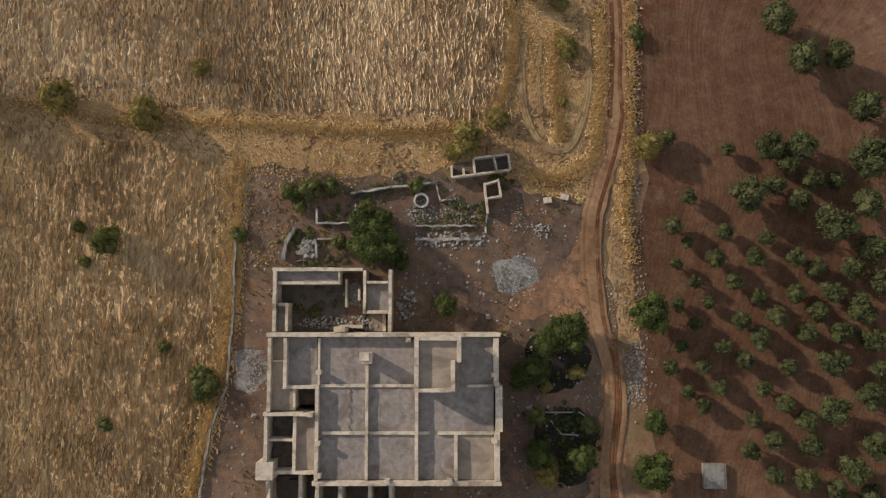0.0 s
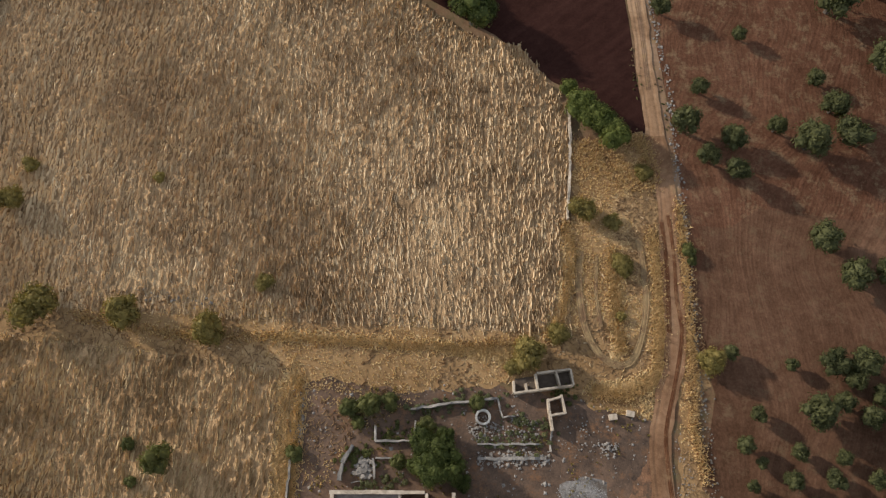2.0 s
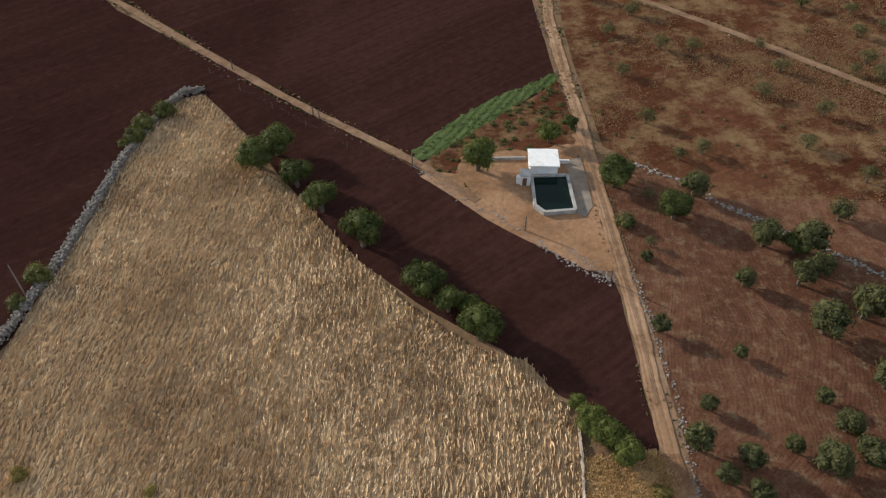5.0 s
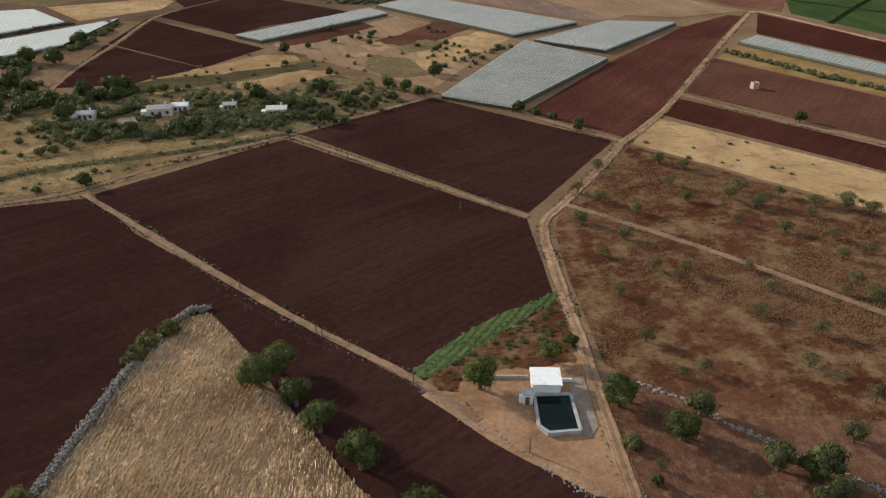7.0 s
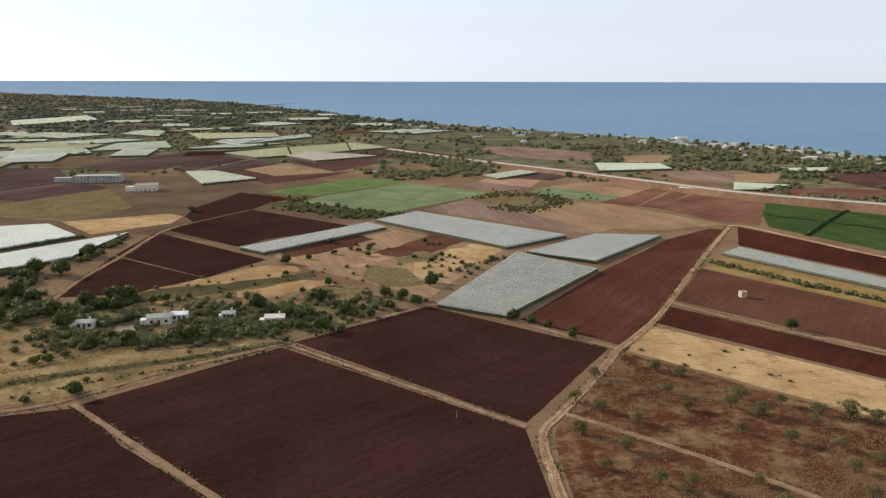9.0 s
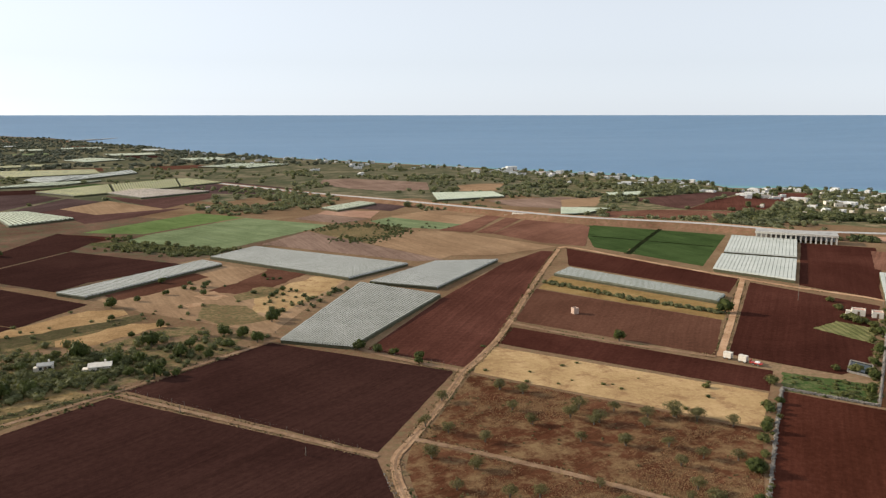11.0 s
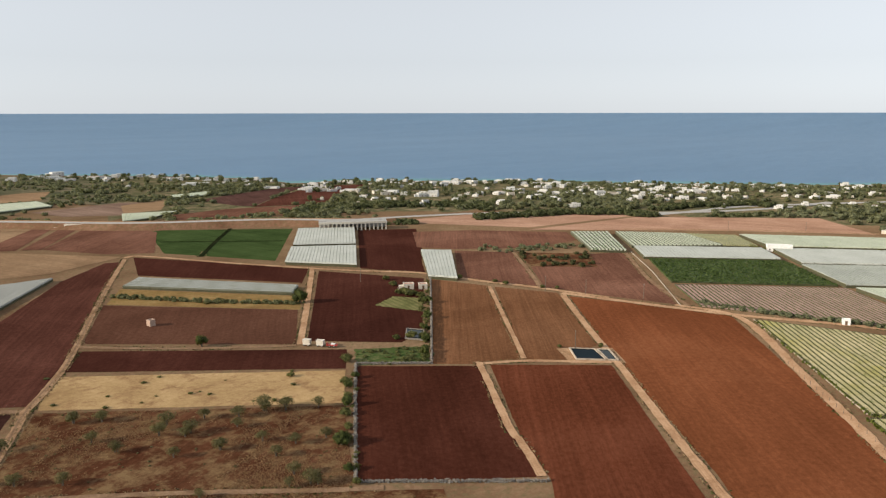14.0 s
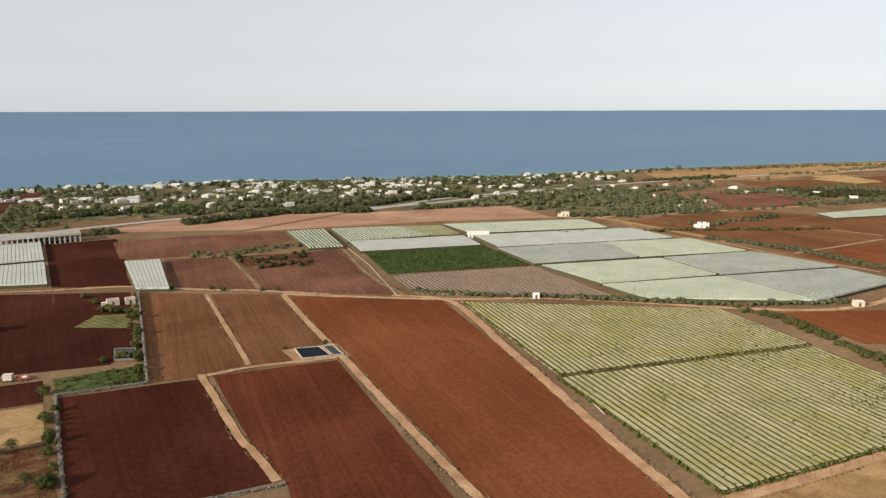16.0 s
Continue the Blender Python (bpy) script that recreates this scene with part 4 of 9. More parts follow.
net_house("net_38", net_pale, 2.0, [(-640.1, 1101.0), (-563.0, 1185.7), (-500.7, 1165.4), (-549.6, 1084.2)])
net_house("net_39", net_pale, 2.0, [(-771.7, 1251.2), (-750.3, 1330.7), (-612.2, 1293.3), (-648.9, 1194.9)])
net_house("net_40", net_pale, 2.0, [(-603.5, 1306.8), (-600.7, 1407.8), (-547.1, 1378.7), (-510.0, 1245.1)])
net_house("net_41", net_pale, 2.0, [(-460.4, 1623.8), (-432.2, 1718.9), (-344.7, 1638.1), (-403.1, 1556.7)])
net_house("net_42", net_pale, 2.0, [(-170.8, 1378.4), (-107.7, 1459.4), (-10.2, 1422.1), (-80.1, 1330.4)])
net_house("net_36", net_pale, 1.6, [(724.7, -56.3), (804.7, -132.7), (746.4, -123.7), (702.3, -68.0)])
net_house("net_1", net, 1.75, [(13.3, 284.1), (-15.0, 298.9), (27.3, 397.3), (64.8, 360.4)])
net_house("net_2", net_cool, 1.75, [(32.0, 397.4), (78.3, 446.1), (119.0, 443.5), (65.9, 375.9)])
net_house("net_3", net_cool, 1.75, [(-61.6, 490.2), (-35.3, 524.0), (61.1, 442.3), (21.9, 408.5)])
net_house("net_4", net_cool, 1.75, [(-129.3, 403.8), (-65.0, 480.0), (-51.6, 464.8), (-112.4, 391.5)])
net_house("net_5", net_blue, 1.6, [(139.2, 397.3), (154.0, 412.0), (207.9, 331.1), (196.0, 319.3)])
net_house("net_6", net_bright, 2.2, [(318.6, 496.4), (354.3, 469.1), (309.7, 410.6), (274.8, 437.9)])
net_house("net_7", net_bright, 2.2, [(268.4, 430.3), (303.8, 402.9), (263.4, 351.0), (236.7, 389.5)])
net_house("net_8", net_bright, 2.2, [(323.9, 358.0), (337.6, 342.4), (280.0, 281.0), (272.3, 296.8)])
net_house("net_9", net_green, 2.2, [(459.7, 331.4), (479.7, 310.1), (421.0, 257.8), (406.6, 277.3)])
net_house("net_10", net_pale, 2.2, [(484.1, 306.6), (513.1, 263.4), (485.4, 221.2), (439.6, 265.4)])
net_house("net_11", net_yellow, 2.2, [(513.1, 263.4), (531.7, 231.5), (498.6, 201.3), (485.7, 220.4)])
net_house("net_12", net_bright, 2.2, [(438.0, 263.1), (492.3, 196.5), (463.5, 172.7), (410.5, 239.1)])
net_house("net_13", net_pale, 2.2, [(538.1, 231.7), (607.1, 131.9), (574.3, 104.3), (505.8, 197.1)])
net_house("net_14", net_bright, 2.2, [(496.9, 191.5), (574.9, 86.6), (543.2, 51.3), (459.6, 158.9)])
net_house("net_15", net_grey, 2.2, [(453.6, 156.8), (503.9, 93.6), (460.3, 64.0), (415.4, 120.3)])
net_house("net_16", net_pale, 2.2, [(504.2, 92.9), (542.6, 39.3), (507.9, 0.9), (460.6, 63.4)])
net_house("net_17", net_pale, 2.2, [(410.6, 114.4), (459.9, 50.0), (424.4, 15.6), (377.7, 72.8)])
net_house("net_18", net_grey, 2.2, [(462.5, 48.6), (504.9, -2.6), (475.0, -49.6), (425.2, 13.5)])
net_house("net_19", net_pale, 2.2, [(374.1, 71.2), (418.5, 14.7), (380.1, -31.1), (354.0, 46.4)])
net_house("net_20", net_grey, 2.2, [(419.0, 13.3), (469.1, -52.0), (444.2, -76.9), (379.4, -32.3)])
net_house("net_21", net_bright, 1.8, [(-303.1, 459.1), (-273.7, 469.3), (-237.1, 433.9), (-263.7, 394.9)])
net_house("net_22", net_bright, 1.8, [(-255.4, 381.5), (-208.9, 443.1), (-211.4, 379.8), (-234.8, 348.1)])
net_house("net_30", net_pale, 2.0, [(19.9, 731.7), (62.3, 780.4), (78.1, 760.9), (34.4, 710.2)])
net_house("net_31", net_pale, 2.0, [(154.7, 851.4), (229.4, 849.8), (228.0, 797.9), (146.2, 776.8)])
net_house("net_34", net_pale, 2.0, [(-1050.3, 1717.4), (-1005.7, 2004.4), (-863.9, 1772.1), (-933.7, 1542.9)])
net_house("crop_row_1", rowcover, 0.9, [(318.1, 129.1), (352.3, 11.8), (309.2, -25.5), (236.3, 59.8)])
net_house("crop_row_2", rowcover, 0.9, [(233.2, 59.7), (305.6, -26.3), (250.4, -72.6), (170.5, 2.8)])
field("field_shore_1", soil_mauve, [(36.7, 1076.0), (75.7, 1089.8), (176.9, 1004.1), (161.6, 904.2), (105.7, 897.0), (63.6, 941.7), (29.7, 1000.8)])
field("field_shore_2", soil_tan, [(207.5, 949.2), (243.5, 969.8), (278.2, 965.5), (240.0, 874.3), (194.4, 877.2)])
field("field_shore_3", soil_mauve, [(201.2, 772.5), (293.7, 791.8), (333.0, 757.8), (262.8, 685.5), (213.6, 719.3)])
field("field_shore_4", soil_far_red, [(359.5, 753.9), (493.0, 807.9), (534.9, 799.7), (456.2, 736.2), (375.9, 662.4), (366.6, 681.7)])
field("field_shore_5", soil_umber, [(281.7, 659.1), (346.7, 663.3), (422.9, 634.2), (381.9, 598.1), (271.7, 610.6)])
field("field_shore_6", soil_tan, [(283.3, 764.6), (344.7, 785.4), (297.7, 702.7), (260.3, 701.4)])
net_house("net_43", net_pale, 1.8, [(254.2, 688.8), (299.6, 671.4), (263.0, 643.6), (235.9, 640.9)])
net_house("net_44", net_pale, 1.8, [(356.4, 808.2), (409.1, 817.1), (387.6, 782.4), (347.8, 784.2)])
track("track_1", sand_brown, 2.7, [(20.9, -30.0), (21.1, -23.8), (20.7, -19.0), (21.5, -14.2), (21.7, -10.0), (21.1, -5.8), (19.6, -0.1), (18.9, 5.6), (18.9, 11.4), (20.2, 16.2), (22.0, 22.5), (22.6, 30.0), (22.7, 36.8), (23.1, 45.4), (22.6, 54.3)])
track("track_2", sand, 2.7, [(22.6, 54.3), (22.2, 64.0), (22.1, 74.7), (21.4, 86.5), (20.7, 98.1), (19.6, 113.6), (18.7, 132.4), (17.0, 155.5), (15.8, 175.8), (17.1, 188.1), (23.6, 199.7), (36.9, 223.4), (52.0, 252.8), (48.3, 247.0), (74.3, 287.1), (105.8, 349.3), (137.6, 411.5), (172.9, 478.5)])
track("track_3", sand_dark, 0.7, [(22.3, 62.0), (22.1, 74.7), (21.4, 86.5), (20.7, 98.1), (19.6, 113.6), (18.7, 132.4), (17.0, 155.5), (15.8, 175.8), (17.1, 188.1), (23.6, 199.7), (36.9, 223.4), (52.0, 252.8), (74.3, 287.1), (105.8, 349.3), (137.6, 411.5)], "weedy crown between the wheel tracks of a lane", z=0.17)
track("track_6", sand_pale, 3.8, [(174.2, 482.9), (185.5, 479.9), (213.9, 421.5), (241.4, 369.7), (258.4, 341.7), (280.2, 311.1), (290.0, 269.6), (298.7, 242.4), (307.2, 199.8)])
track("track_7", sand_pale, 3.9, [(318.7, 168.7), (316.8, 135.0), (260.4, 88.6), (219.4, 55.9), (187.6, 31.2), (164.6, 11.6), (140.0, -7.5)])
track("track_8", sand_pale, 4.1, [(298.2, 222.6), (320.2, 142.2), (344.5, 84.1), (357.7, 4.4), (368.3, -30.5), (386.6, -54.0), (419.3, -75.8)])
track("track_9", sand_pale, 2.6, [(187.7, 181.0), (180.8, 172.2), (149.8, 133.4), (145.5, 126.0), (133.4, 109.0)])
track("track_10", sand_pale, 2.5, [(185.5, 179.7), (200.9, 169.2), (211.3, 157.9), (223.1, 144.8)])
track("track_11", sand_pale, 3.0, [(296.7, 220.9), (257.4, 179.5), (226.2, 145.1), (193.5, 110.4), (159.5, 73.8), (145.5, 58.2), (120.0, 30.5), (108.0, 17.0)])
track("track_12", sand_pale, 2.1, [(283.1, 259.8), (232.8, 204.1), (202.9, 171.0)])
track("track_13", sand_pale, 2.9, [(151.9, 247.2), (185.5, 291.6), (242.1, 367.6)])
track("track_14", sand_dark, 2.5, [(85.9, 308.8), (105.9, 285.6), (129.9, 263.1), (150.0, 247.3)])
track("track_15", sand_dark, 1.9, [(-120.2, 201.9), (-85.6, 172.5), (-58.6, 149.9), (-38.3, 133.8), (-17.0, 118.3), (-3.3, 106.1)])
track("track_16", sand_dark, 1.8, [(-67.0, 252.2), (-40.0, 230.9), (-16.6, 212.9), (12.3, 190.0)])
track("track_17", sand_dark, 2.3, [(23.8, 198.9), (46.3, 181.6), (66.4, 164.3), (89.2, 143.1), (100.4, 133.9)])
track("track_18", sand_dark, 2.2, [(-142.0, 194.7), (-124.5, 203.9), (-103.2, 226.8), (-71.2, 252.7), (-45.5, 277.2), (-18.8, 301.8)])
track("track_19", sand_dark, 2.9, [(-17.0, 308.8), (12.4, 287.2), (32.6, 267.0), (49.8, 252.1)])
track("track_20", sand_dark, 2.5, [(-182.5, 305.2), (-187.3, 342.9), (-188.8, 390.5), (-192.9, 448.7), (-186.4, 480.5)])
track("track_21", sand_dark, 2.5, [(423.4, 260.6), (358.5, 205.2), (319.0, 160.7)])
track("track_22", sand_dark, 2.5, [(369.9, 314.8), (326.5, 265.8), (299.1, 236.7)])
track("track_23", sand, 3.4, [(276.2, 301.0), (284.9, 285.8)])
track("track_24", sand, 3.6, [(632.4, 107.4), (574.5, 71.2), (542.3, 16.1), (503.6, -26.4), (476.6, -73.5)])
track("track_25", sand, 3.6, [(511.4, 315.1), (574.8, 239.0), (626.6, 161.5), (644.6, 124.5)])
raised_road("highway", [(-107.1, 1051.2, 0.2), (3.9, 903.1, 0.6), (91.3, 784.9, 3.0), (180.9, 662.4, 4.6), (234.7, 599.7, 4.8), (317.3, 543.1, 4.8), (364.2, 493.5, 4.8), (402.6, 476.2, 4.6)])
# the trees' shadow on the verge, laid down as a dark strip
track("verge_line_1", scrub_dark, 4.4, [(-158.5, 205.5), (-144.3, 218.7), (-122.9, 228.8), (-101.3, 238.0), (-67.7, 255.7)], "rough grass strip coloured as tree shade", z=0.1)
track("verge_line_2", drygrass2, 1.6, [(-167.4, 220.4), (-149.7, 229.1), (-129.2, 243.8), (-105.2, 250.0), (-82.4, 256.5)], "weedy line in a dry verge", z=0.1)
track("highway_2", asphalt, 9, [(424.0, 500.8), (500.8, 460.9), (585.4, 388.9), (642.5, 326.9), (736.5, 277.3), (831.5, 254.8)])
track("highway_3", asphalt, 9, [(598.4, 341.8), (660.3, 323.5), (731.6, 302.4), (874.0, 210.1), (977.5, 136.3), (1117.8, 21.5), (1370.4, -220.2)])
track("track_27", sand_pale, 5, [(623.3, 150.4), (655.4, 106.2), (714.0, 37.1), (767.1, -22.4), (876.5, -143.9)])
field("field_straw_2", straw3, [(1162.5, -75.9), (1207.3, -116.0), (1085.4, -160.4)])
track("track_26", sand_pale, 3.4, [(158.0, 6.8), (169.7, -1.2), (186.5, -16.5), (210.2, -38.0), (236.8, -63.0)])
track("ditch_1", ditch_mat, 3.4, [(286.3, 546.6), (244.5, 494.1), (211.7, 451.1)])
track("ditch_2", ditch_mat, 2.6, [(217.2, 525.2), (246.8, 498.5), (283.5, 464.8)])
track("track_28", drygrass, 9, [(652.8, 144.2), (605.4, 79.2), (551.3, 12.2)])
track("track_29", sand, 3, [(518.8, -28.4), (556.4, -56.8), (604.6, -92.2)])
track("track_30", sand, 3, [(651.6, -41.0), (637.3, -60.9), (621.5, -94.6)])

track("rut_1", rut_mat, 0.9, [(10.8, 36.8), (10.2, 31.5), (10.7, 26.2), (12.3, 22.6), (15.1, 21.1), (17.1, 22.8), (18.7, 27.7), (19.1, 33.8), (18.7, 38.4)])
track("rut_2", rut_mat, 0.5, [(12.9, 36.1), (12.4, 30.7), (12.8, 26.2)])

track("rut_3", gully_mat, 0.5, [(23.1, 42.0), (23.3, 36.0), (23.0, 30.0), (23.3, 26.0), (22.5, 22.0), (21.2, 17.5), (19.9, 13.0), (19.7, 8.0), (19.9, 4.0), (20.3, -0.5), (21.3, -5.0)], "eroded gully along a farm track", z=0.17)
track("rut_4", gully_mat, 0.9, [(21.4, -3.0), (21.9, -8.0), (21.8, -12.5), (21.1, -17.5), (21.2, -22.0), (21.6, -27.0)], "reddish wheel rut of a farm track", z=0.17)
track("rut_5", gully_mat, 0.6, [(22.1, 41.0), (22.2, 36.0), (22.0, 31.0), (21.6, 25.5)], "reddish wheel rut of a farm track", z=0.17)

# ---- materials of buildings and plants ----
lime = plain("weathered_limestone", (0.36, 0.29, 0.22), (0.55, 0.465, 0.37), 0.9, 1.5, 0.6, 0.04, stain=(0.2, 0.16, 0.12))
roof_lime = plain("worn_lime_roof", (0.175, 0.148, 0.135), (0.275, 0.233, 0.207), 0.9, 1.6, 0.6, 0.03, stain=(0.135, 0.108, 0.092))
roof_warm = plain("sandy_lime_roof", (0.22, 0.172, 0.135), (0.32, 0.258, 0.205), 0.9, 0.9, 0.5, 0.03, stain=(0.17, 0.132, 0.102))
# dark brown of sunken floors; in stairwell and crack it stands for shade
dark_room = plain("dark_recess", (0.06, 0.045, 0.036), (0.12, 0.095, 0.075), 0.95, 1.2)
rubble_mat = plain("grey_rubble", (0.16, 0.145, 0.13), (0.34, 0.31, 0.28), 0.9, 1.2, 0.8, 0.08)
stone_mat = plain("dry_stone", (0.13, 0.115, 0.1), (0.27, 0.245, 0.215), 0.9, 2.0, 0.9, 0.1)
white_paint = plain("whitewash", (0.7, 0.7, 0.69), (0.82, 0.82, 0.8), 0.8, 1.0, 0.2, 0.02, stain=(0.6, 0.58, 0.54))
cream_paint = plain("cream_plaster", (0.55, 0.5, 0.42), (0.68, 0.63, 0.54), 0.8, 1.0)
tile_roof = plain("pink_tiles", (0.42, 0.24, 0.18), (0.55, 0.34, 0.27), 0.8, 3.0)
grey_conc = plain("grey_concrete", (0.3, 0.29, 0.27), (0.43, 0.42, 0.39), 0.85, 0.9, 0.4, 0.03, stain=(0.2, 0.19, 0.18))
# dark glass; in empty openings and the underpass it stands for shade
opening_dark = plain("dark_opening", (0.02, 0.025, 0.03), (0.04, 0.045, 0.05), 0.2, 1.0, 0.0)
door_mat = plain("brown_door", (0.1, 0.06, 0.035), (0.16, 0.1, 0.06), 0.7, 4.0)
apron = plain("worn_concrete_apron", (0.15, 0.125, 0.1), (0.27, 0.225, 0.18), 0.9, 0.5, 0.4, 0.03, stain=(0.3, 0.2, 0.13))
pole_wood = plain("grey_wood", (0.11, 0.09, 0.07), (0.2, 0.165, 0.13), 0.85, 6.0)
bark = plain("olive_bark", (0.08, 0.065, 0.05), (0.16, 0.135, 0.11), 0.9, 5.0, 0.8, 0.05)
red_paint = plain("red_paint", (0.35, 0.03, 0.025), (0.45, 0.06, 0.045), 0.5, 1.0)
rubber = plain("black_rubber", (0.02, 0.02, 0.02), (0.04, 0.04, 0.04), 0.8, 3.0)
water_green, n_, l_, b_ = material("green_tank_water", 0.06)
b_.inputs["Base Color"].default_value = (0.003, 0.011, 0.008, 1)
b_.inputs["Specular IOR Level"].default_value = 0.12
bumped(n_, l_, b_, noise_node(n_, l_, coords_of(n_, l_), 1.5), 0.05, 0.02)
water_blue, n_, l_, b_ = material("blue_tank_water", 0.55)
b_.inputs["Base Color"].default_value = (0.006, 0.014, 0.02, 1)
b_.inputs["Specular IOR Level"].default_value = 0.04
bumped(n_, l_, b_, noise_node(n_, l_, coords_of(n_, l_), 1.5), 0.05, 0.02)

leaf_olive = foliage("olive_leaves", (0.037, 0.042, 0.018), (0.112, 0.115, 0.049))
leaf_grey = foliage("thin_olive_leaves", (0.07, 0.066, 0.03), (0.165, 0.15, 0.072))
leaf_green = foliage("carob_leaves", (0.0324, 0.04317, 0.01271), (0.096, 0.1129, 0.03324))
leaf_fig = foliage("fig_leaves", (0.052, 0.068, 0.018), (0.145, 0.163, 0.045))
leaf_shrub = foliage("shrub_leaves", (0.054, 0.062, 0.021), (0.14, 0.14, 0.049))
leaf_dry = foliage("yellow_green_leaves", (0.12, 0.1, 0.032), (0.27, 0.212, 0.072))
straw_leaf, n_, l_, b_ = material("straw_stalks", 0.9)
b_.inputs["Specular IOR Level"].default_value = 0.05
p_ = coords_of(n_, l_)
g_ = n_.new("ShaderNodeNewGeometry")
f_ = maths(n_, l_, "ADD", maths(n_, l_, "MULTIPLY", g_.outputs["Random Per Island"], 0.2), maths(n_, l_, "MULTIPLY", noise_node(n_, l_, p_, 0.07, 7.0, 0.68), 0.9))
l_.new(ramp(n_, l_, f_, [(0.36, (0.36, 0.246, 0.146)), (0.58, (0.62, 0.472, 0.298)), (0.8, (0.72, 0.578, 0.385))]), b_.inputs["Base Color"])
straw_leaf2, n_, l_, b_ = material("trodden_straw_stalks", 0.9)
b_.inputs["Specular IOR Level"].default_value = 0.05
p_ = coords_of(n_, l_)
g_ = n_.new("ShaderNodeNewGeometry")
f_ = maths(n_, l_, "ADD", maths(n_, l_, "MULTIPLY", g_.outputs["Random Per Island"], 0.2), maths(n_, l_, "MULTIPLY", noise_node(n_, l_, p_, 0.09, 7.0, 0.68), 0.9))
l_.new(ramp(n_, l_, f_, [(0.38, (0.255, 0.174, 0.093)), (0.6, (0.52, 0.38, 0.213)), (0.82, (0.7, 0.546, 0.323))]), b_.inputs["Base Color"])
matted_leaf = foliage("matted_weeds", (0.2, 0.122, 0.065), (0.4, 0.268, 0.15), 0.9, (1.0, 0.9, 0.75))
gold_leaf = foliage("golden_grass", (0.5, 0.356, 0.174), (0.83, 0.635, 0.36), 0.8, (1.0, 0.95, 0.75))


# ---- plants ----
def crown_mesh(name, mat, lobes, cards, size, seed, spread=0.5, flat=0.85, low=0.32, core=True):
    """A crown of unit radius: rough inner masses and many small leaf sprays outside them."""
    rng = random.Random(seed)
    bm = bmesh.new()
    balls = []
    for i in range(lobes):
        a = i * 2.399 + rng.random()
        d = spread * math.sqrt((i + 0.3) / lobes) * 1.15
        c = Vector((math.cos(a) * d, math.sin(a) * d, low + flat * (0.55 + 0.35 * rng.random() - 0.45 * d)))
        balls.append((c, rng.uniform(0.3, 0.5) * (10 / max(10, lobes)) ** 0.33))
    for c, r in balls if core else ():
        got = bmesh.ops.create_icosphere(bm, subdivisions=1, radius=r * 0.82)
        for v in got["verts"]:
            v.co = c + Vector((v.co.x, v.co.y, v.co.z * flat)) * rng.uniform(0.75, 1.15)
    for i in range(cards):
        c, r = balls[rng.randrange(lobes)]
        n = Vector((rng.gauss(0, 1), rng.gauss(0, 1), rng.gauss(0.3, 1))).normalized()
        p = c + Vector((n.x, n.y, n.z * flat)) * r * rng.uniform(0.8, 1.12)
        t = n.orthogonal().normalized()
        t = (Matrix.Rotation(rng.uniform(0, 6.28), 3, n) @ t + n * rng.uniform(-0.5, 0.9)).normalized()
        b = t.cross(n).normalized()
        s = size * rng.uniform(0.6, 1.3)
        vs = [bm.verts.new(p + t * s * x + b * s * y + n * s * z) for x, y, z in ((-1, 0, 0), (-0.1, -0.42, 0.12), (1, 0, 0.25), (-0.1, 0.42, 0.12))]
        bm.faces.new(vs)
    me = bpy.data.meshes.new(name)
    bm.to_mesh(me)
    bm.free()
    me.materials.append(mat)
    return me


def trunk_mesh(seed, stems=1, top=0.75):
    rng = random.Random(seed)
    bm = bmesh.new()
    for s in range(stems):
        a = rng.uniform(0, 6.28)
        base = Vector((math.cos(a), math.sin(a), 0)) * (0.0 if stems == 1 else 0.12)
        for limb in range(3):
            b = a + limb * 2.1
            path = [base, base + Vector((0.04 * math.cos(b), 0.04 * math.sin(b), top * 0.45)), base + Vector((0.3 * math.cos(b), 0.3 * math.sin(b), top * 1.15))]
            rad = [0.1, 0.075, 0.025]
            rings = []
            for p, r in zip(path, rad):
                rings.append([bm.verts.new(p + Vector((r * math.cos(k * 1.257), r * math.sin(k * 1.257), 0))) for k in range(5)])
            for u, v in zip(rings, rings[1:]):
                for k in range(5):
                    bm.faces.new((u[k], u[(k + 1) % 5], v[(k + 1) % 5], v[k]))
    me = bpy.data.meshes.new("trunk")
    bm.to_mesh(me)
    bm.free()
    me.materials.append(bark)
    return me


moulds = []


def mould(name, label, category, group, mat, variants, lobes, cards, size, trunk=True, **more):
    made = []
    for i in range(variants):
        root = new(name, None)
        part_of("crown", crown_mesh("crown", mat, lobes, cards, size, 11 + i * 7 + lobes, **more), root)
        if trunk:
            part_of("trunk", trunk_mesh(3 + i), root)
        tagged(root, label, category, group)
        made.append(root)
        moulds.append(root)
    return made


OLIVE = mould("olive_tree", "grey-green olive tree with a rounded crown on red soil", "tree", "olive trees", leaf_olive, 4, 15, 1500, 0.067)
OLIVE_THIN = mould("olive_tree", "thin silvery olive tree with a sparse crown", "tree", "sparse olive trees", leaf_grey, 3, 9, 900, 0.082, spread=0.6, low=0.45, core=False)
BROAD = mould("carob_tree", "dense dark green broad-crowned carob tree", "tree", "dark broad trees", leaf_green, 4, 18, 2600, 0.055)
BROAD_FAR = mould("carob_tree", "dense dark green broad-crowned carob tree", "tree", "dark broad trees", leaf_green, 4, 15, 620, 0.095, low=0.12, flat=1.0)
FIG = mould("fig_tree", "bushy yellow-green fig tree with broad leaves", "tree", "fig trees", leaf_fig, 2, 16, 2200, 0.062)
SHRUB = mould("shrub", "low green shrub growing among the dry grass", "shrub", "green shrubs", leaf_shrub, 3, 12, 1000, 0.07, trunk=False, low=0.0, flat=0.75)
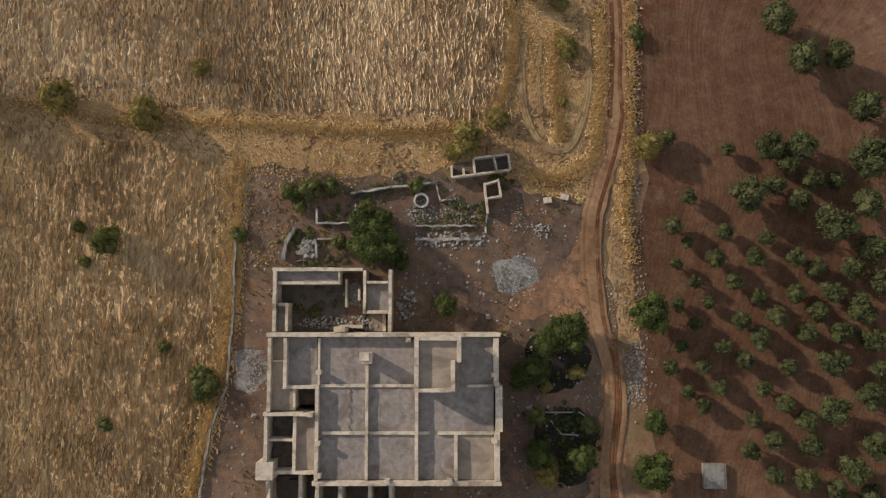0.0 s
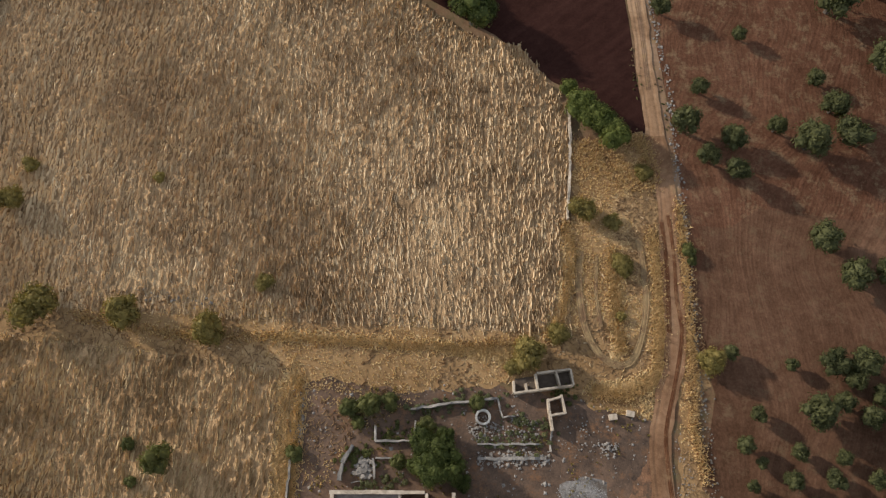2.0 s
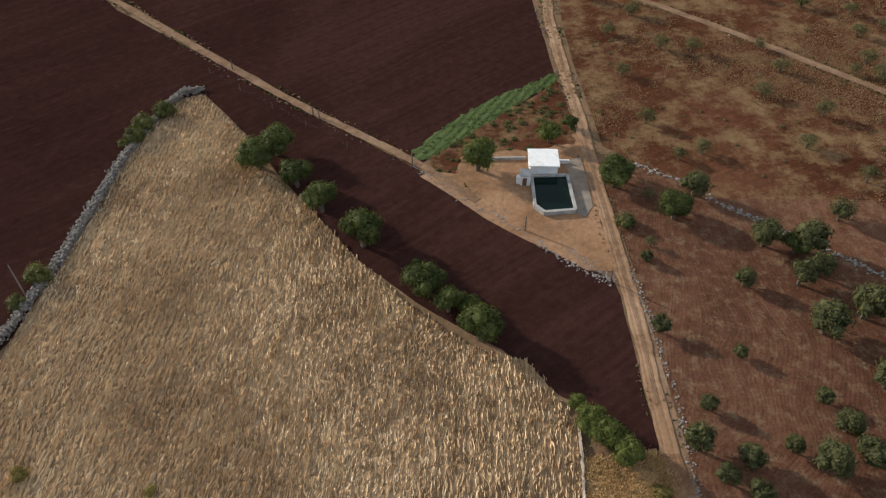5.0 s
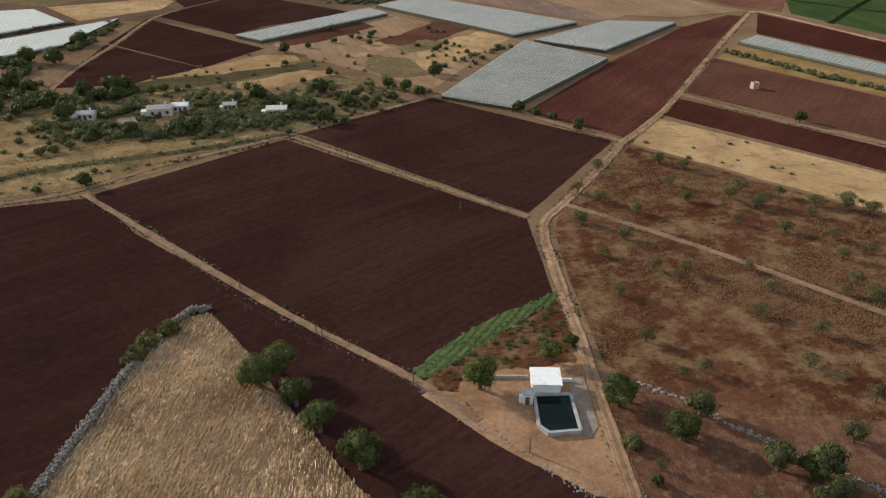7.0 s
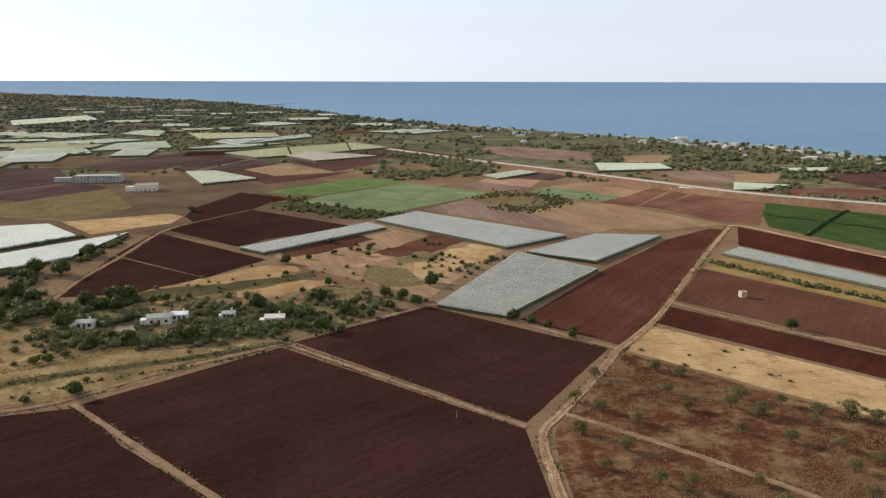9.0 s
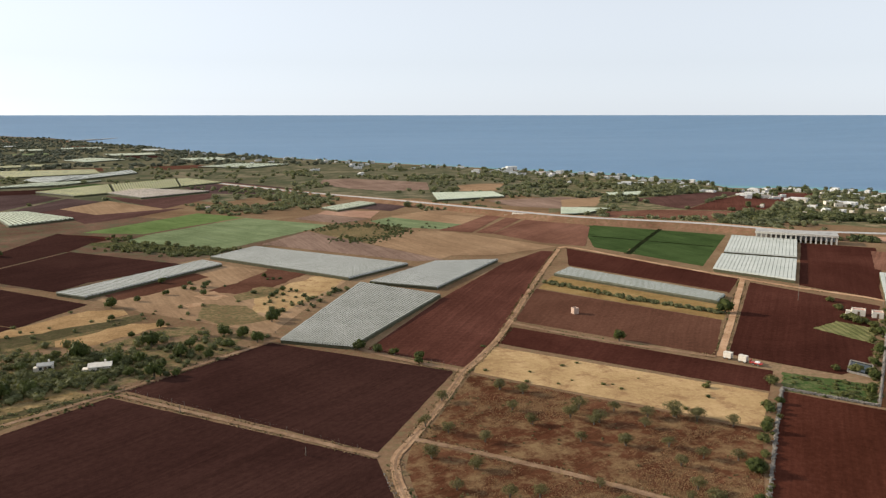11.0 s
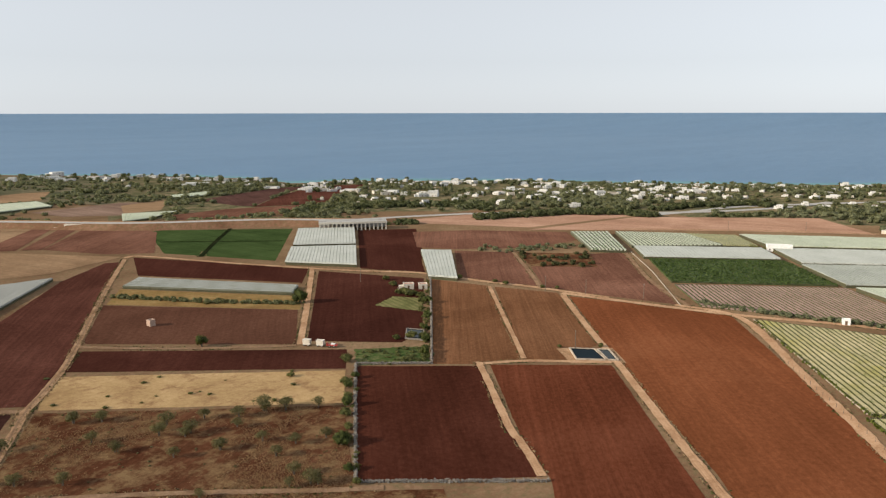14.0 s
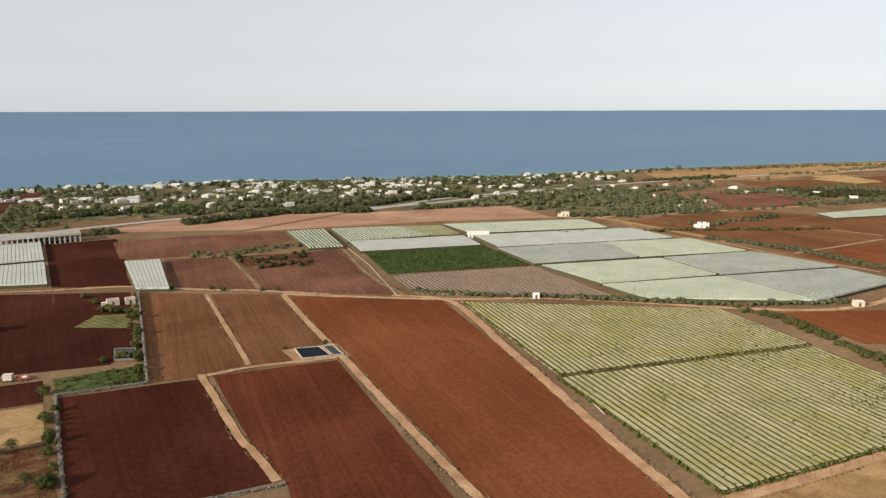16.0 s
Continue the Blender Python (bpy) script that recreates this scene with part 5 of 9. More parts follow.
SHRUB_FAR = mould("shrub", "low green shrub beside the fields", "shrub", "green shrubs", leaf_shrub, 3, 9, 360, 0.11, trunk=False, low=0.0, flat=0.75)
SHRUB_DRY = mould("shrub", "yellow-green shrub half dried by the sun", "shrub", "dry shrubs", leaf_dry, 3, 14, 1800, 0.07, trunk=False, low=0.1, flat=0.7)


def plant(kinds, spots, tall=1.0):
    for x, y, r in spots:
        if y > 150:
            kinds = BROAD_FAR if kinds is BROAD else SHRUB_FAR if kinds is SHRUB else kinds
        k = (1.18 if kinds in (BROAD, BROAD_FAR) else 1.3 if kinds in (SHRUB_DRY, OLIVE_THIN) else 1.13 if kinds is OLIVE else 1.05) * random.uniform(0.95, 1.05)
        m = pose(x, y, 0, 0, 0, random.uniform(0, 360)) @ Matrix.Diagonal((r * k, r * k * random.uniform(0.9, 1.1), r * tall * random.uniform(0.95, 1.2) * (1.5 if kinds is OLIVE else 1.25 if kinds in (BROAD, BROAD_FAR, OLIVE_THIN) else 1.9 if kinds is SHRUB_DRY and r > 1.5 else 1.2), 1))
        copy_thing(random.choice(kinds), m)


plant(OLIVE, [
        (43.0, 37.9, 2.50), (46.1, 32.7, 2.49), (50.6, 33.2, 2.11), (53.5, 26.3, 2.27), (28.8, 22.7, 1.22), (36.4, 21.1, 1.09), (41.4, 21.4, 2.06), (45.2, 21.3, 2.25),
        (43.7, 19.1, 1.59), (38.2, 15.1, 2.63), (41.9, 16.4, 1.57), (46.8, 17.1, 1.61), (50.0, 17.1, 1.47), (53.4, 19.7, 2.99), (44.9, 14.6, 1.75), (48.7, 11.5, 2.57),
        (53.4, 13.9, 2.14), (31.2, 15.0, 1.21), (29.0, 11.2, 1.34), (35.5, 10.3, 1.29), (31.0, 9.2, 0.90), (34.2, 7.1, 1.36), (39.3, 7.3, 1.38), (40.8, 9.8, 1.24),
])
plant(OLIVE, [
        (44.4, 7.3, 1.41), (46.9, 6.0, 1.43), (51.2, 5.9, 1.78), (29.4, 6.4, 0.96), (31.6, 4.2, 1.04), (36.6, 4.1, 1.29), (39.5, 2.3, 1.23), (44.2, 2.7, 1.41),
        (48.6, 3.0, 1.60), (53.5, 8.3, 2.05), (33.3, 1.6, 1.05), (29.6, 1.3, 1.04), (37.2, -0.6, 1.37), (41.6, -0.1, 1.55), (46.7, 0.4, 1.58), (52.0, 0.9, 1.95),
        (31.6, -1.0, 1.04), (39.6, -2.9, 1.54), (45.2, -2.1, 1.57), (49.4, -2.2, 1.76), (54.8, 4.1, 2.14), (34.7, -3.9, 1.21), (29.8, -3.9, 1.04), (37.5, -5.5, 1.37),
        (48.0, -5.7, 2.07),
])
plant(OLIVE, [
        (42.9, -6.4, 1.40), (32.5, -6.4, 1.20), (28.3, -6.4, 1.18), (53.2, -2.9, 1.80), (30.3, -9.6, 1.12), (34.5, -9.0, 1.21), (32.2, -11.2, 1.13), (42.1, -10.8, 1.41),
        (47.9, -11.5, 2.24), (52.5, -9.8, 1.96), (44.7, -12.9, 1.58), (40.8, -15.3, 1.41), (45.3, -15.9, 1.59), (52.6, -15.9, 2.06), (50.0, -18.6, 2.04), (44.4, -20.0, 1.76),
        (40.7, -19.6, 1.42), (37.7, -16.6, 1.39), (54.1, -7.0, 1.64), (47.8, -21.3, 1.63), (52.2, -22.0, 1.66), (39.7, -9.1, 1.23), (38.5, -12.9, 1.23), (56.6, -11.2, 1.84),
        (56.2, -18.0, 1.85),
])
plant(OLIVE, [
        (40.9, 85.8, 2.05), (36.4, 71.0, 1.41), (29.3, 61.6, 1.59), (26.2, 55.3, 2.39), (29.2, 50.4, 1.86), (33.0, 53.2, 2.07), (32.9, 47.9, 1.86), (39.5, 55.2, 1.78),
        (43.6, 52.5, 3.05), (46.5, 63.3, 1.51), (48.1, 58.4, 2.42), (49.6, 53.8, 2.58), (50.8, 76.0, 3.64), (58.4, 79.1, 3.37), (56.6, 65.9, 2.58), (50.3, 86.2, 2.53),
        (54.1, 88.2, 2.37), (53.9, 94.0, 3.31), (46.8, 95.3, 3.05), (37.5, 108.6, 2.95), (24.9, 75.7, 1.68), (25.5, 91.1, 1.21), (62.6, 102.1, 1.88), (63.3, 74.8, 2.95),
        (59.8, 59.2, 2.75),
])
plant(OLIVE_THIN, [
        (37.4, 225.3, 2.07), (28.5, 206.5, 1.92), (34.3, 200.9, 1.71), (58.6, 231.2, 1.96), (65.2, 225.9, 2.14), (57.6, 213.1, 1.65), (60.0, 202.2, 1.59), (43.3, 192.8, 1.84),
        (78.4, 209.6, 2.24), (73.3, 203.7, 1.99), (80.8, 199.0, 2.34), (88.7, 205.9, 1.87), (96.9, 199.4, 2.04), (105.1, 198.2, 2.63), (110.3, 193.7, 2.24), (70.2, 187.6, 1.53),
        (81.6, 183.0, 1.87), (26.4, 186.6, 1.92), (37.1, 177.8, 1.71), (29.4, 168.1, 1.63), (41.1, 161.4, 1.75), (48.4, 160.2, 1.76), (64.7, 161.9, 1.37), (90.5, 168.1, 1.80),
        (98.9, 171.1, 1.69),
])
plant(OLIVE_THIN, [
        (66.8, 151.6, 1.75), (30.2, 149.6, 1.63), (59.8, 142.0, 1.80), (88.2, 155.9, 1.72), (88.4, 148.5, 1.97), (70.9, 134.6, 1.93), (32.5, 131.3, 1.75), (42.0, 121.2, 1.58),
        (37.0, 119.2, 1.43), (63.8, 123.5, 1.68), (71.9, 113.0, 1.89), (63.2, 103.2, 2.12), (29.0, 107.5, 1.11), (27.0, 94.8, 1.03),
])
plant(OLIVE_THIN, [
        (83.8, 151.3, 1.37), (93.0, 179.1, 1.72), (81.6, 182.5, 1.71), (78.5, 197.7, 1.61), (60.5, 201.7, 1.24), (107.3, 167.9, 1.71), (89.5, 146.9, 1.52), (65.7, 227.5, 1.57),
        (75.5, 206.5, 1.47), (92.8, 193.1, 1.45), (105.4, 197.2, 1.69), (112.4, 196.4, 1.71), (118.9, 188.0, 1.87), (58.8, 230.9, 1.57), (36.4, 177.7, 1.41), (26.5, 186.0, 1.44),
])
plant(BROAD, [
        (-46.6, 115.3, 4.13), (-43.2, 119.0, 3.72), (-37.8, 109.4, 3.29), (-32.1, 102.6, 3.67), (-23.7, 93.8, 4.16), (-13.0, 82.7, 3.70), (-8.4, 79.2, 2.90), (-3.6, 73.8, 3.88),
])
plant(FIG, [
        (11.8, 58.3, 2.8), (13.8, 55.8, 2.8), (16.2, 53.1, 2.6), (12.6, 56.4, 2.2), (15.2, 54.9, 2.2),
])
plant(BROAD, [
        (32.5, 102.0, 3.67), (22.8, 110.7, 3.11),
])
plant(BROAD, [
        (-10.1, 11.4, 2.05), (-7.9, 10.2, 2.39), (-9.0, 8.2, 2.32), (-6.6, 8.2, 1.96), (-5.4, 6.7, 1.40), (-10.9, 8.9, 1.41), (-7.5, 12.1, 1.41), (15.7, -1.9, 2.55),
        (13.2, -3.2, 2.11), (11.1, -6.6, 2.53), (9.7, -7.7, 1.83), (25.4, 0.2, 2.90), (25.6, -18.8, 2.66), (26.1, -13.1, 1.90), (17.0, -17.2, 1.9), (11.8, -17.0, 2.1),
        (0.4, 1.3, 1.67),
])
plant(FIG, [
        (-3.1, 114.9, 4.00), (11.5, 124.2, 2.82),
])
plant(BROAD, [
        (32.4, 103.2, 3.26), (51.8, 93.6, 2.84), (23.2, 113.0, 3.37), (16.4, 129.2, 1.70),
])
plant(SHRUB, [
        (-16.9, 16.1, 2.07), (-19.5, 15.7, 1.63), (-14.4, 16.4, 1.62), (-3.5, 16.4, 1.31), (0.1, 0.9, 1.14), (-16.2, 0.4, 0.94), (-46.4, 11.2, 1.13), (-26.0, 10.2, 1.35),
        (-29.6, -8.9, 2.26), (-30.3, -7.5, 1.66), (-35.0, -4.0, 1.07), (-45.5, 6.8, 0.96), (-42.1, -13.6, 1.11), (25.2, 36.6, 1.27), (-9.7, 13.5, 1.45), (-13.2, 9.2, 1.45),
        (-18.3, 13.9, 1.18), (18.2, -13.6, 1.5), (11.6, -12.6, 1.6),
])
plant(SHRUB_DRY, [
        (-49.2, 27.7, 2.18), (-37.9, 25.4, 2.23), (-31.4, 32.0, 1.27), (3.0, 22.3, 2.06), (7.1, 25.2, 1.49), (26.3, 21.6, 1.83), (16.8, -7.2, 1.02), (12.9, -8.9, 0.87),
        (12.8, -19.5, 1.62), (1.2, 20.9, 1.17), (15.9, 35.1, 1.24), (15.4, 27.6, 0.76),
])
plant(SHRUB_DRY, [
        (-67.1, 43.6, 1.98), (-65.8, 49.2, 1.27), (-47.6, 47.5, 0.84), (-60.3, 28.3, 3.02), (20.2, 48.4, 1.32), (16.3, 34.3, 1.39), (11.2, 42.2, 1.89), (15.3, 40.8, 1.26),
])
plant(SHRUB, [(-42.0, 9.4, 2.3)], 1.9)
plant(BROAD, [(-10.7, 84.5, 2.1), (-5.3, 79.3, 2.1), (-1.6, 74.9, 2.1), (-13.9, 86.7, 2.1)])
plant(FIG, [(10.2, 61.3, 1.7), (14.2, 57.6, 1.7), (17.3, 53.5, 1.7)])
plant(SHRUB, [
        (23.4, 100.1, 2.12), (25.9, 91.9, 1.12), (25.2, 37.2, 0.96), (25.6, 35.4, 0.96),
])
plant(SHRUB, [
        (-69.5, 131.8, 2.87), (-72.5, 127.0, 2.83), (-73.2, 123.1, 2.53), (-74.8, 121.1, 1.51), (-77.4, 84.7, 2.82), (-78.9, 78.9, 2.13), (-125.4, 212.1, 2.38),
])
plant(BROAD, [
        (-205.0, 306.6, 4.04), (-199.3, 306.8, 4.58), (-188.3, 302.7, 3.35), (-211.6, 337.1, 4.04), (-215.3, 351.1, 5.14), (-200.9, 348.1, 5.02), (-170.4, 283.1, 4.16), (-164.2, 299.0, 3.75),
        (-155.1, 295.1, 3.15), (-154.0, 303.4, 4.82), (-149.7, 307.8, 3.77), (-147.3, 291.3, 3.60), (-158.4, 269.0, 3.94), (-134.9, 256.4, 2.76), (-126.3, 253.5, 3.16), (-138.3, 250.3, 2.73),
        (-110.9, 257.0, 3.57), (-104.6, 257.1, 3.54), (-97.2, 260.4, 3.11), (-90.2, 294.9, 4.16), (-107.2, 284.4, 2.41), (-77.6, 281.4, 2.79), (-75.0, 285.1, 2.82), (-65.9, 305.3, 3.97),
])
plant(BROAD, [
        (-66.5, 285.3, 2.80), (-58.5, 267.8, 3.08), (-51.2, 267.9, 1.75), (-41.6, 285.8, 2.31), (-38.5, 314.7, 2.52), (-30.7, 310.4, 2.98), (-24.1, 302.0, 2.90), (-19.0, 332.1, 3.17),
        (-52.5, 289.4, 2.82), (-66.8, 333.0, 2.15), (-122.5, 208.2, 2.53), (-50.6, 301.5, 2.43), (-57.7, 278.2, 2.27), (-46.0, 293.5, 2.13), (-34.6, 297.7, 2.39), (-136.9, 302.1, 2.09),
        (-133.0, 306.5, 2.11), (-67.5, 271.0, 2.23), (-74.7, 264.1, 1.76), (-190.0, 278.9, 3.18), (-179.9, 275.5, 3.11),
])
plant(BROAD, [
        (-80.4, 424.1, 2.37), (-74.0, 394.8, 1.89), (-86.0, 383.8, 1.85), (-95.9, 373.4, 3.03), (-56.0, 409.4, 1.95), (-61.5, 402.0, 1.60), (-54.9, 391.1, 1.86), (-14.7, 392.0, 1.85),
        (-25.4, 428.5, 1.68), (-90.7, 350.1, 1.71), (-76.3, 320.2, 1.56), (-206.8, 387.8, 4.79), (-124.3, 310.1, 1.58), (-199.3, 526.7, 3.06), (36.2, 262.8, 1.94),
])
plant(SHRUB, [
        (-149.6, 233.1, 2.21), (-146.2, 235.8, 2.65), (-142.6, 240.3, 2.22), (-139.4, 245.9, 2.25), (-139.1, 249.4, 2.27), (-179.1, 268.1, 2.54), (-101.3, 291.5, 3.43), (-99.3, 297.1, 2.98),
        (-108.0, 273.0, 2.34), (-115.0, 256.6, 2.24), (-90.6, 266.7, 2.25), (-82.7, 270.2, 2.03), (-135.7, 203.5, 1.77), (-124.7, 218.9, 1.42),
])
plant(BROAD, [
        (16.0, 284.0, 2.97), (22.6, 279.0, 2.25), (28.7, 274.9, 2.01), (37.4, 268.2, 2.19), (122.1, 273.3, 2.90), (190.4, 304.4, 4.02), (-18.2, 337.9, 2.95),
])
plant(SHRUB, [
        (152.5, 217.1, 2.63), (137.5, 198.4, 2.42), (130.2, 187.7, 1.92), (121.3, 176.8, 2.18), (109.0, 162.0, 3.03), (96.8, 140.2, 1.51), (115.5, 168.2, 1.75), (99.8, 148.6, 1.26),
        (128.4, 218.6, 1.68),
])
plant(SHRUB, [
        (222.6, 250.0, 2.18), (204.1, 229.2, 2.02), (233.3, 261.2, 2.28), (247.2, 298.1, 2.81), (253.7, 312.0, 2.59), (237.6, 275.3, 2.65), (241.1, 269.2, 2.34), (190.6, 221.7, 2.90),
        (194.0, 218.8, 1.93), (184.6, 224.9, 1.92), (237.1, 282.8, 2.39), (240.0, 279.9, 2.68), (241.3, 275.4, 2.67), (240.8, 269.6, 2.64), (242.6, 284.7, 2.12), (223.4, 169.2, 1.17),
        (236.0, 158.0, 1.42), (293.1, 256.3, 2.20), (293.1, 264.4, 1.91), (300.9, 237.1, 1.86), (286.1, 285.1, 2.28), (304.8, 230.4, 1.55),
])
plant(BROAD, [
        (136.3, 194.9, 2.00), (126.3, 182.7, 2.08), (107.8, 161.1, 2.87), (99.6, 147.1, 1.42), (144.0, 200.6, 1.66),
])
plant(BROAD, [
        (215.1, 237.9, 2.36), (235.0, 258.1, 2.55), (202.4, 225.7, 1.74), (191.5, 213.9, 2.13), (180.3, 202.6, 2.03),
])

for root in moulds:
    for ob in (*root.children, root):
        bpy.data.objects.remove(ob)


# ---- masonry ----
def masonry_bm(x0, y0, x1, y1, z0, z1, wear=0.06, cell=1.2, seed=0.0):
    """A wall or slab with a worn, uneven top and slightly wandering faces."""
    bm = bmesh.new()
    nx, ny = max(1, int((x1 - x0) / cell)), max(1, int((y1 - y0) / cell))
    def v(x, y, z, top):
        k = noise.noise(Vector((x * 0.9, y * 0.9, seed)))
        return bm.verts.new((x + 0.5 * wear * noise.noise(Vector((x, y, 4 + seed))), y + 0.5 * wear * noise.noise(Vector((x, y, 8 + seed))), z + (wear * k if top else 0)))
    tops = [[v(x0 + (x1 - x0) * i / nx, y0 + (y1 - y0) * j / ny, z1, True) for j in range(ny + 1)] for i in range(nx + 1)]
    for i in range(nx):
        for j in range(ny):
            bm.faces.new((tops[i][j], tops[i + 1][j], tops[i + 1][j + 1], tops[i][j + 1]))
    rim = [tops[i][0] for i in range(nx + 1)] + [tops[nx][j] for j in range(1, ny + 1)] + [tops[i][ny] for i in range(nx - 1, -1, -1)] + [tops[0][j] for j in range(ny - 1, 0, -1)]
    feet = [bm.verts.new((q.co.x, q.co.y, z0)) for q in rim]
    for i in range(len(rim)):
        k = (i + 1) % len(rim)
        bm.faces.new((feet[i], feet[k], rim[k], rim[i]))
    return bm


def block(parent, name, mat, x0, x1, y0, y1, z0, z1, wear=0.06, label=""):
    return part(name, masonry_bm(min(x0, x1), min(y0, y1), max(x0, x1), max(y0, y1), z0, z1, wear, 1.2, x0 + y0), mat, parent, label)


def slanted(parent, name, mat, p, q, width, z0, z1, wear=0.1, label=""):
    """A wall from p to q of any heading."""
    p, q = Vector(p), Vector(q)
    run = (q - p).length
    bm = masonry_bm(0, -width / 2, run, width / 2, z0, z1, wear, 0.7, p.x)
    a = math.atan2((q - p).y, (q - p).x)
    bmesh.ops.transform(bm, matrix=pose(p.x, p.y, 0, 0, 0, math.degrees(a)), verts=bm.verts)
    return part(name, bm, mat, parent, label)


# The roofless and flat-roofed farmstead.
farm = tagged(new("farmhouse", None), "large flat-roofed limestone farmhouse with worn parapets", "farmhouse")
for x0, x1, y0, y1, z in ((-18.4, -15.0, -8.4, -2.6, 5.1), (-14.6, -9.0, -8.3, -2.6, 5.2), (-9.0, -3.2, -8.3, -2.6, 5.2), (1.9, 6.0, -8.3, -2.6, 5.2),
                          (-14.6, -9.0, -13.8, -8.3, 5.2), (-9.0, -3.2, -13.8, -8.3, 5.25), (-3.2, 6.0, -13.8, -8.3, 5.2),
                          (-14.6, -9.0, -19.2, -13.8, 5.2), (-9.0, -3.2, -19.2, -13.8, 5.2), (-3.2, 1.5, -19.2, -13.8, 5.2)):
    block(farm, "roof_slab", roof_lime, x0, x1, y0, y1, 0, z, 0.05)
block(farm, "roof_slab", roof_warm, 1.5, 6.0, -19.2, -13.8, 0, 5.3, 0.05, "sandy patched roof slab")
block(farm, "roof_slab", roof_warm, -3.0, 1.9, -8.4, -2.6, 0, 7.7, 0.05, "sandy roof of a raised room")
for x0, x1, y0, y1, z in ((-20.4, -18.5, -5.4, -2.6, 4.6), (-20.4, -17.6, -11.3, -5.4, 4.7)):
    block(farm, "roof_slab", roof_warm, x0, x1, y0, y1, 0, z, 0.06)
block(farm, "roof_slab", roof_warm, -17.6, -15.0, -18.3, -11.6, 0, 4.4, 0.06)
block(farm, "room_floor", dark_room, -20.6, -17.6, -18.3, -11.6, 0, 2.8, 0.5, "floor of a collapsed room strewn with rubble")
# the stair hole's dark depth is put into the block's colour
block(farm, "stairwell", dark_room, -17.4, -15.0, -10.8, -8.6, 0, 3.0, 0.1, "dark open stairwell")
PARAPETS = ((-20.9, 6.8, -2.6, -2.05, 6.2), (-20.9, -20.3, -11.4, -2.7, 5.6), (-21.2, -15.0, -11.9, -11.4, 5.6), (-21.2, -20.6, -19.0, -11.9, 5.4),
            (-15.2, 6.8, -19.8, -19.2, 6.2), (5.9, 6.8, -19.2, -13.6, 6.1), (5.8, 6.7, -8.3, -2.7, 6.2), (6.0, 7.2, -13.6, -8.3, 5.9), (-15.1, -14.5, -19.2, -8.2, 6.1),
            (-14.9, -14.5, -8.2, -2.7, 5.7), (-18.9, -18.3, -8.4, -2.7, 6.2), (-18.9, -15.1, -8.7, -8.2, 5.9), (-17.8, -17.4, -10.9, -8.7, 5.5))
for x0, x1, y0, y1, z in PARAPETS:
    if x1 - x0 < y1 - y0:
        x0, x1 = x0 + (x1 - x0) * 0.16, x1 - (x1 - x0) * 0.16
    else:
        y0, y1 = y0 + (y1 - y0) * 0.1, y1 - (y1 - y0) * 0.1
    block(farm, "parapet", lime, x0, x1, y0, y1, 0 if z > 5.5 else 0.0, z, 0.08)
for x0, x1, y0, y1, z in ((-9.15, -8.8, -19.2, -4.6, 5.75), (-14.5, -3.3, -8.5, -8.15, 5.45), (-14.2, -1.6, -14.0, -13.65, 5.5), (-3.3, -2.9, -19.2, -8.6, 6.0),
                          (-0.6, 6.0, -14.0, -13.65, 5.55), (1.3, 1.7, -19.2, -14.0, 5.95), (2.9, 6.0, -8.5, -8.2, 5.45), (-20.4, -18.6, -5.6, -5.35, 4.95)):
    block(farm, "roof_ridge", lime, x0, x1, y0, y1, 4.5, z, 0.07)
for x0, x1, y0, y1 in ((-3.3, -2.8, -8.7, -2.5), (1.6, 2.1, -5.4, -2.5), (0.9, 1.4, -8.7, -5.2), (-2.8, 0.9, -8.8, -8.4), (-2.8, 1.6, -2.9, -2.45)):
    block(farm, "parapet", lime, x0, x1, y0, y1, 5.0, 8.35, 0.06)
block(farm, "roof_slab", roof_warm, 1.4, 2.1, -8.5, -5.3, 4.0, 6.6, 0.05)
chimney = block(farm, "chimney", lime, -9.5, -8.3, -5.6, -4.4, 5.0, 7.3, 0.12, "broken stub of a limestone chimney")
block(chimney, "chimney_cap", lime, -9.7, -8.6, -5.3, -4.3, 7.3, 7.5, 0.15)
for x, y in ((-14.6, -6.7), (-14.5, -18.6), (-4.1, -2.9), (6.0, -7.0), (6.0, -14.6), (-6.5, -19.3), (0.8, -19.3), (-14.6, -14.9), (-15.5, -11.6)):
    block(farm, "waterspout", lime, x - 0.3, x + 0.3, y - 0.25, y + 0.25, 5.0, 6.5, 0.05)
block(farm, "corner_turret", lime, -21.9, -19.9, -19.2, -17.2, 0, 5.7, 0.08, "square corner stub with an uneven top")
for y0, y1 in ((-14.9, -14.6),):
    block(farm, "partition", lime, -20.6, -17.6, y0, y1, 0, 4.8, 0.2)
block(farm, "partition", lime, -17.8, -17.4, -18.3, -11.9, 0, 4.9, 0.15)
block(farm, "partition", lime, -20.6, -15.0, -18.7, -18.3, 0, 4.9, 0.2)
for x in (-21.0, -17.2, -15.2, -12.4, -8.9, -6.4):
    block(farm, "ruined_wall", lime, x, x + 0.45, -27, -19.0 if x < -15 else -19.8, 0, 4.0, 0.25)
block(farm, "ruined_wall", lime, -21.0, -6.0, -27.4, -27.0, 0, 4.0, 0.25)
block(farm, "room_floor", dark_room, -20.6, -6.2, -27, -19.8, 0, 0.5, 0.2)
# a crack across one roof, and plaster fallen on another
bm = bmesh.new()
side = [[], []]
for i in range(15):
    x, y = -10.95 + 0.14 * math.sin(i * 1.9) + 0.06 * math.sin(i * 4.7), -8.7 - i * 0.35
    wide = 0.03 + 0.05 * abs(math.sin(i * 1.3))
    for s, sign in ((0, -1), (1, 1)):
        side[s].append(bm.verts.new((x + sign * wide, y, 5.262)))
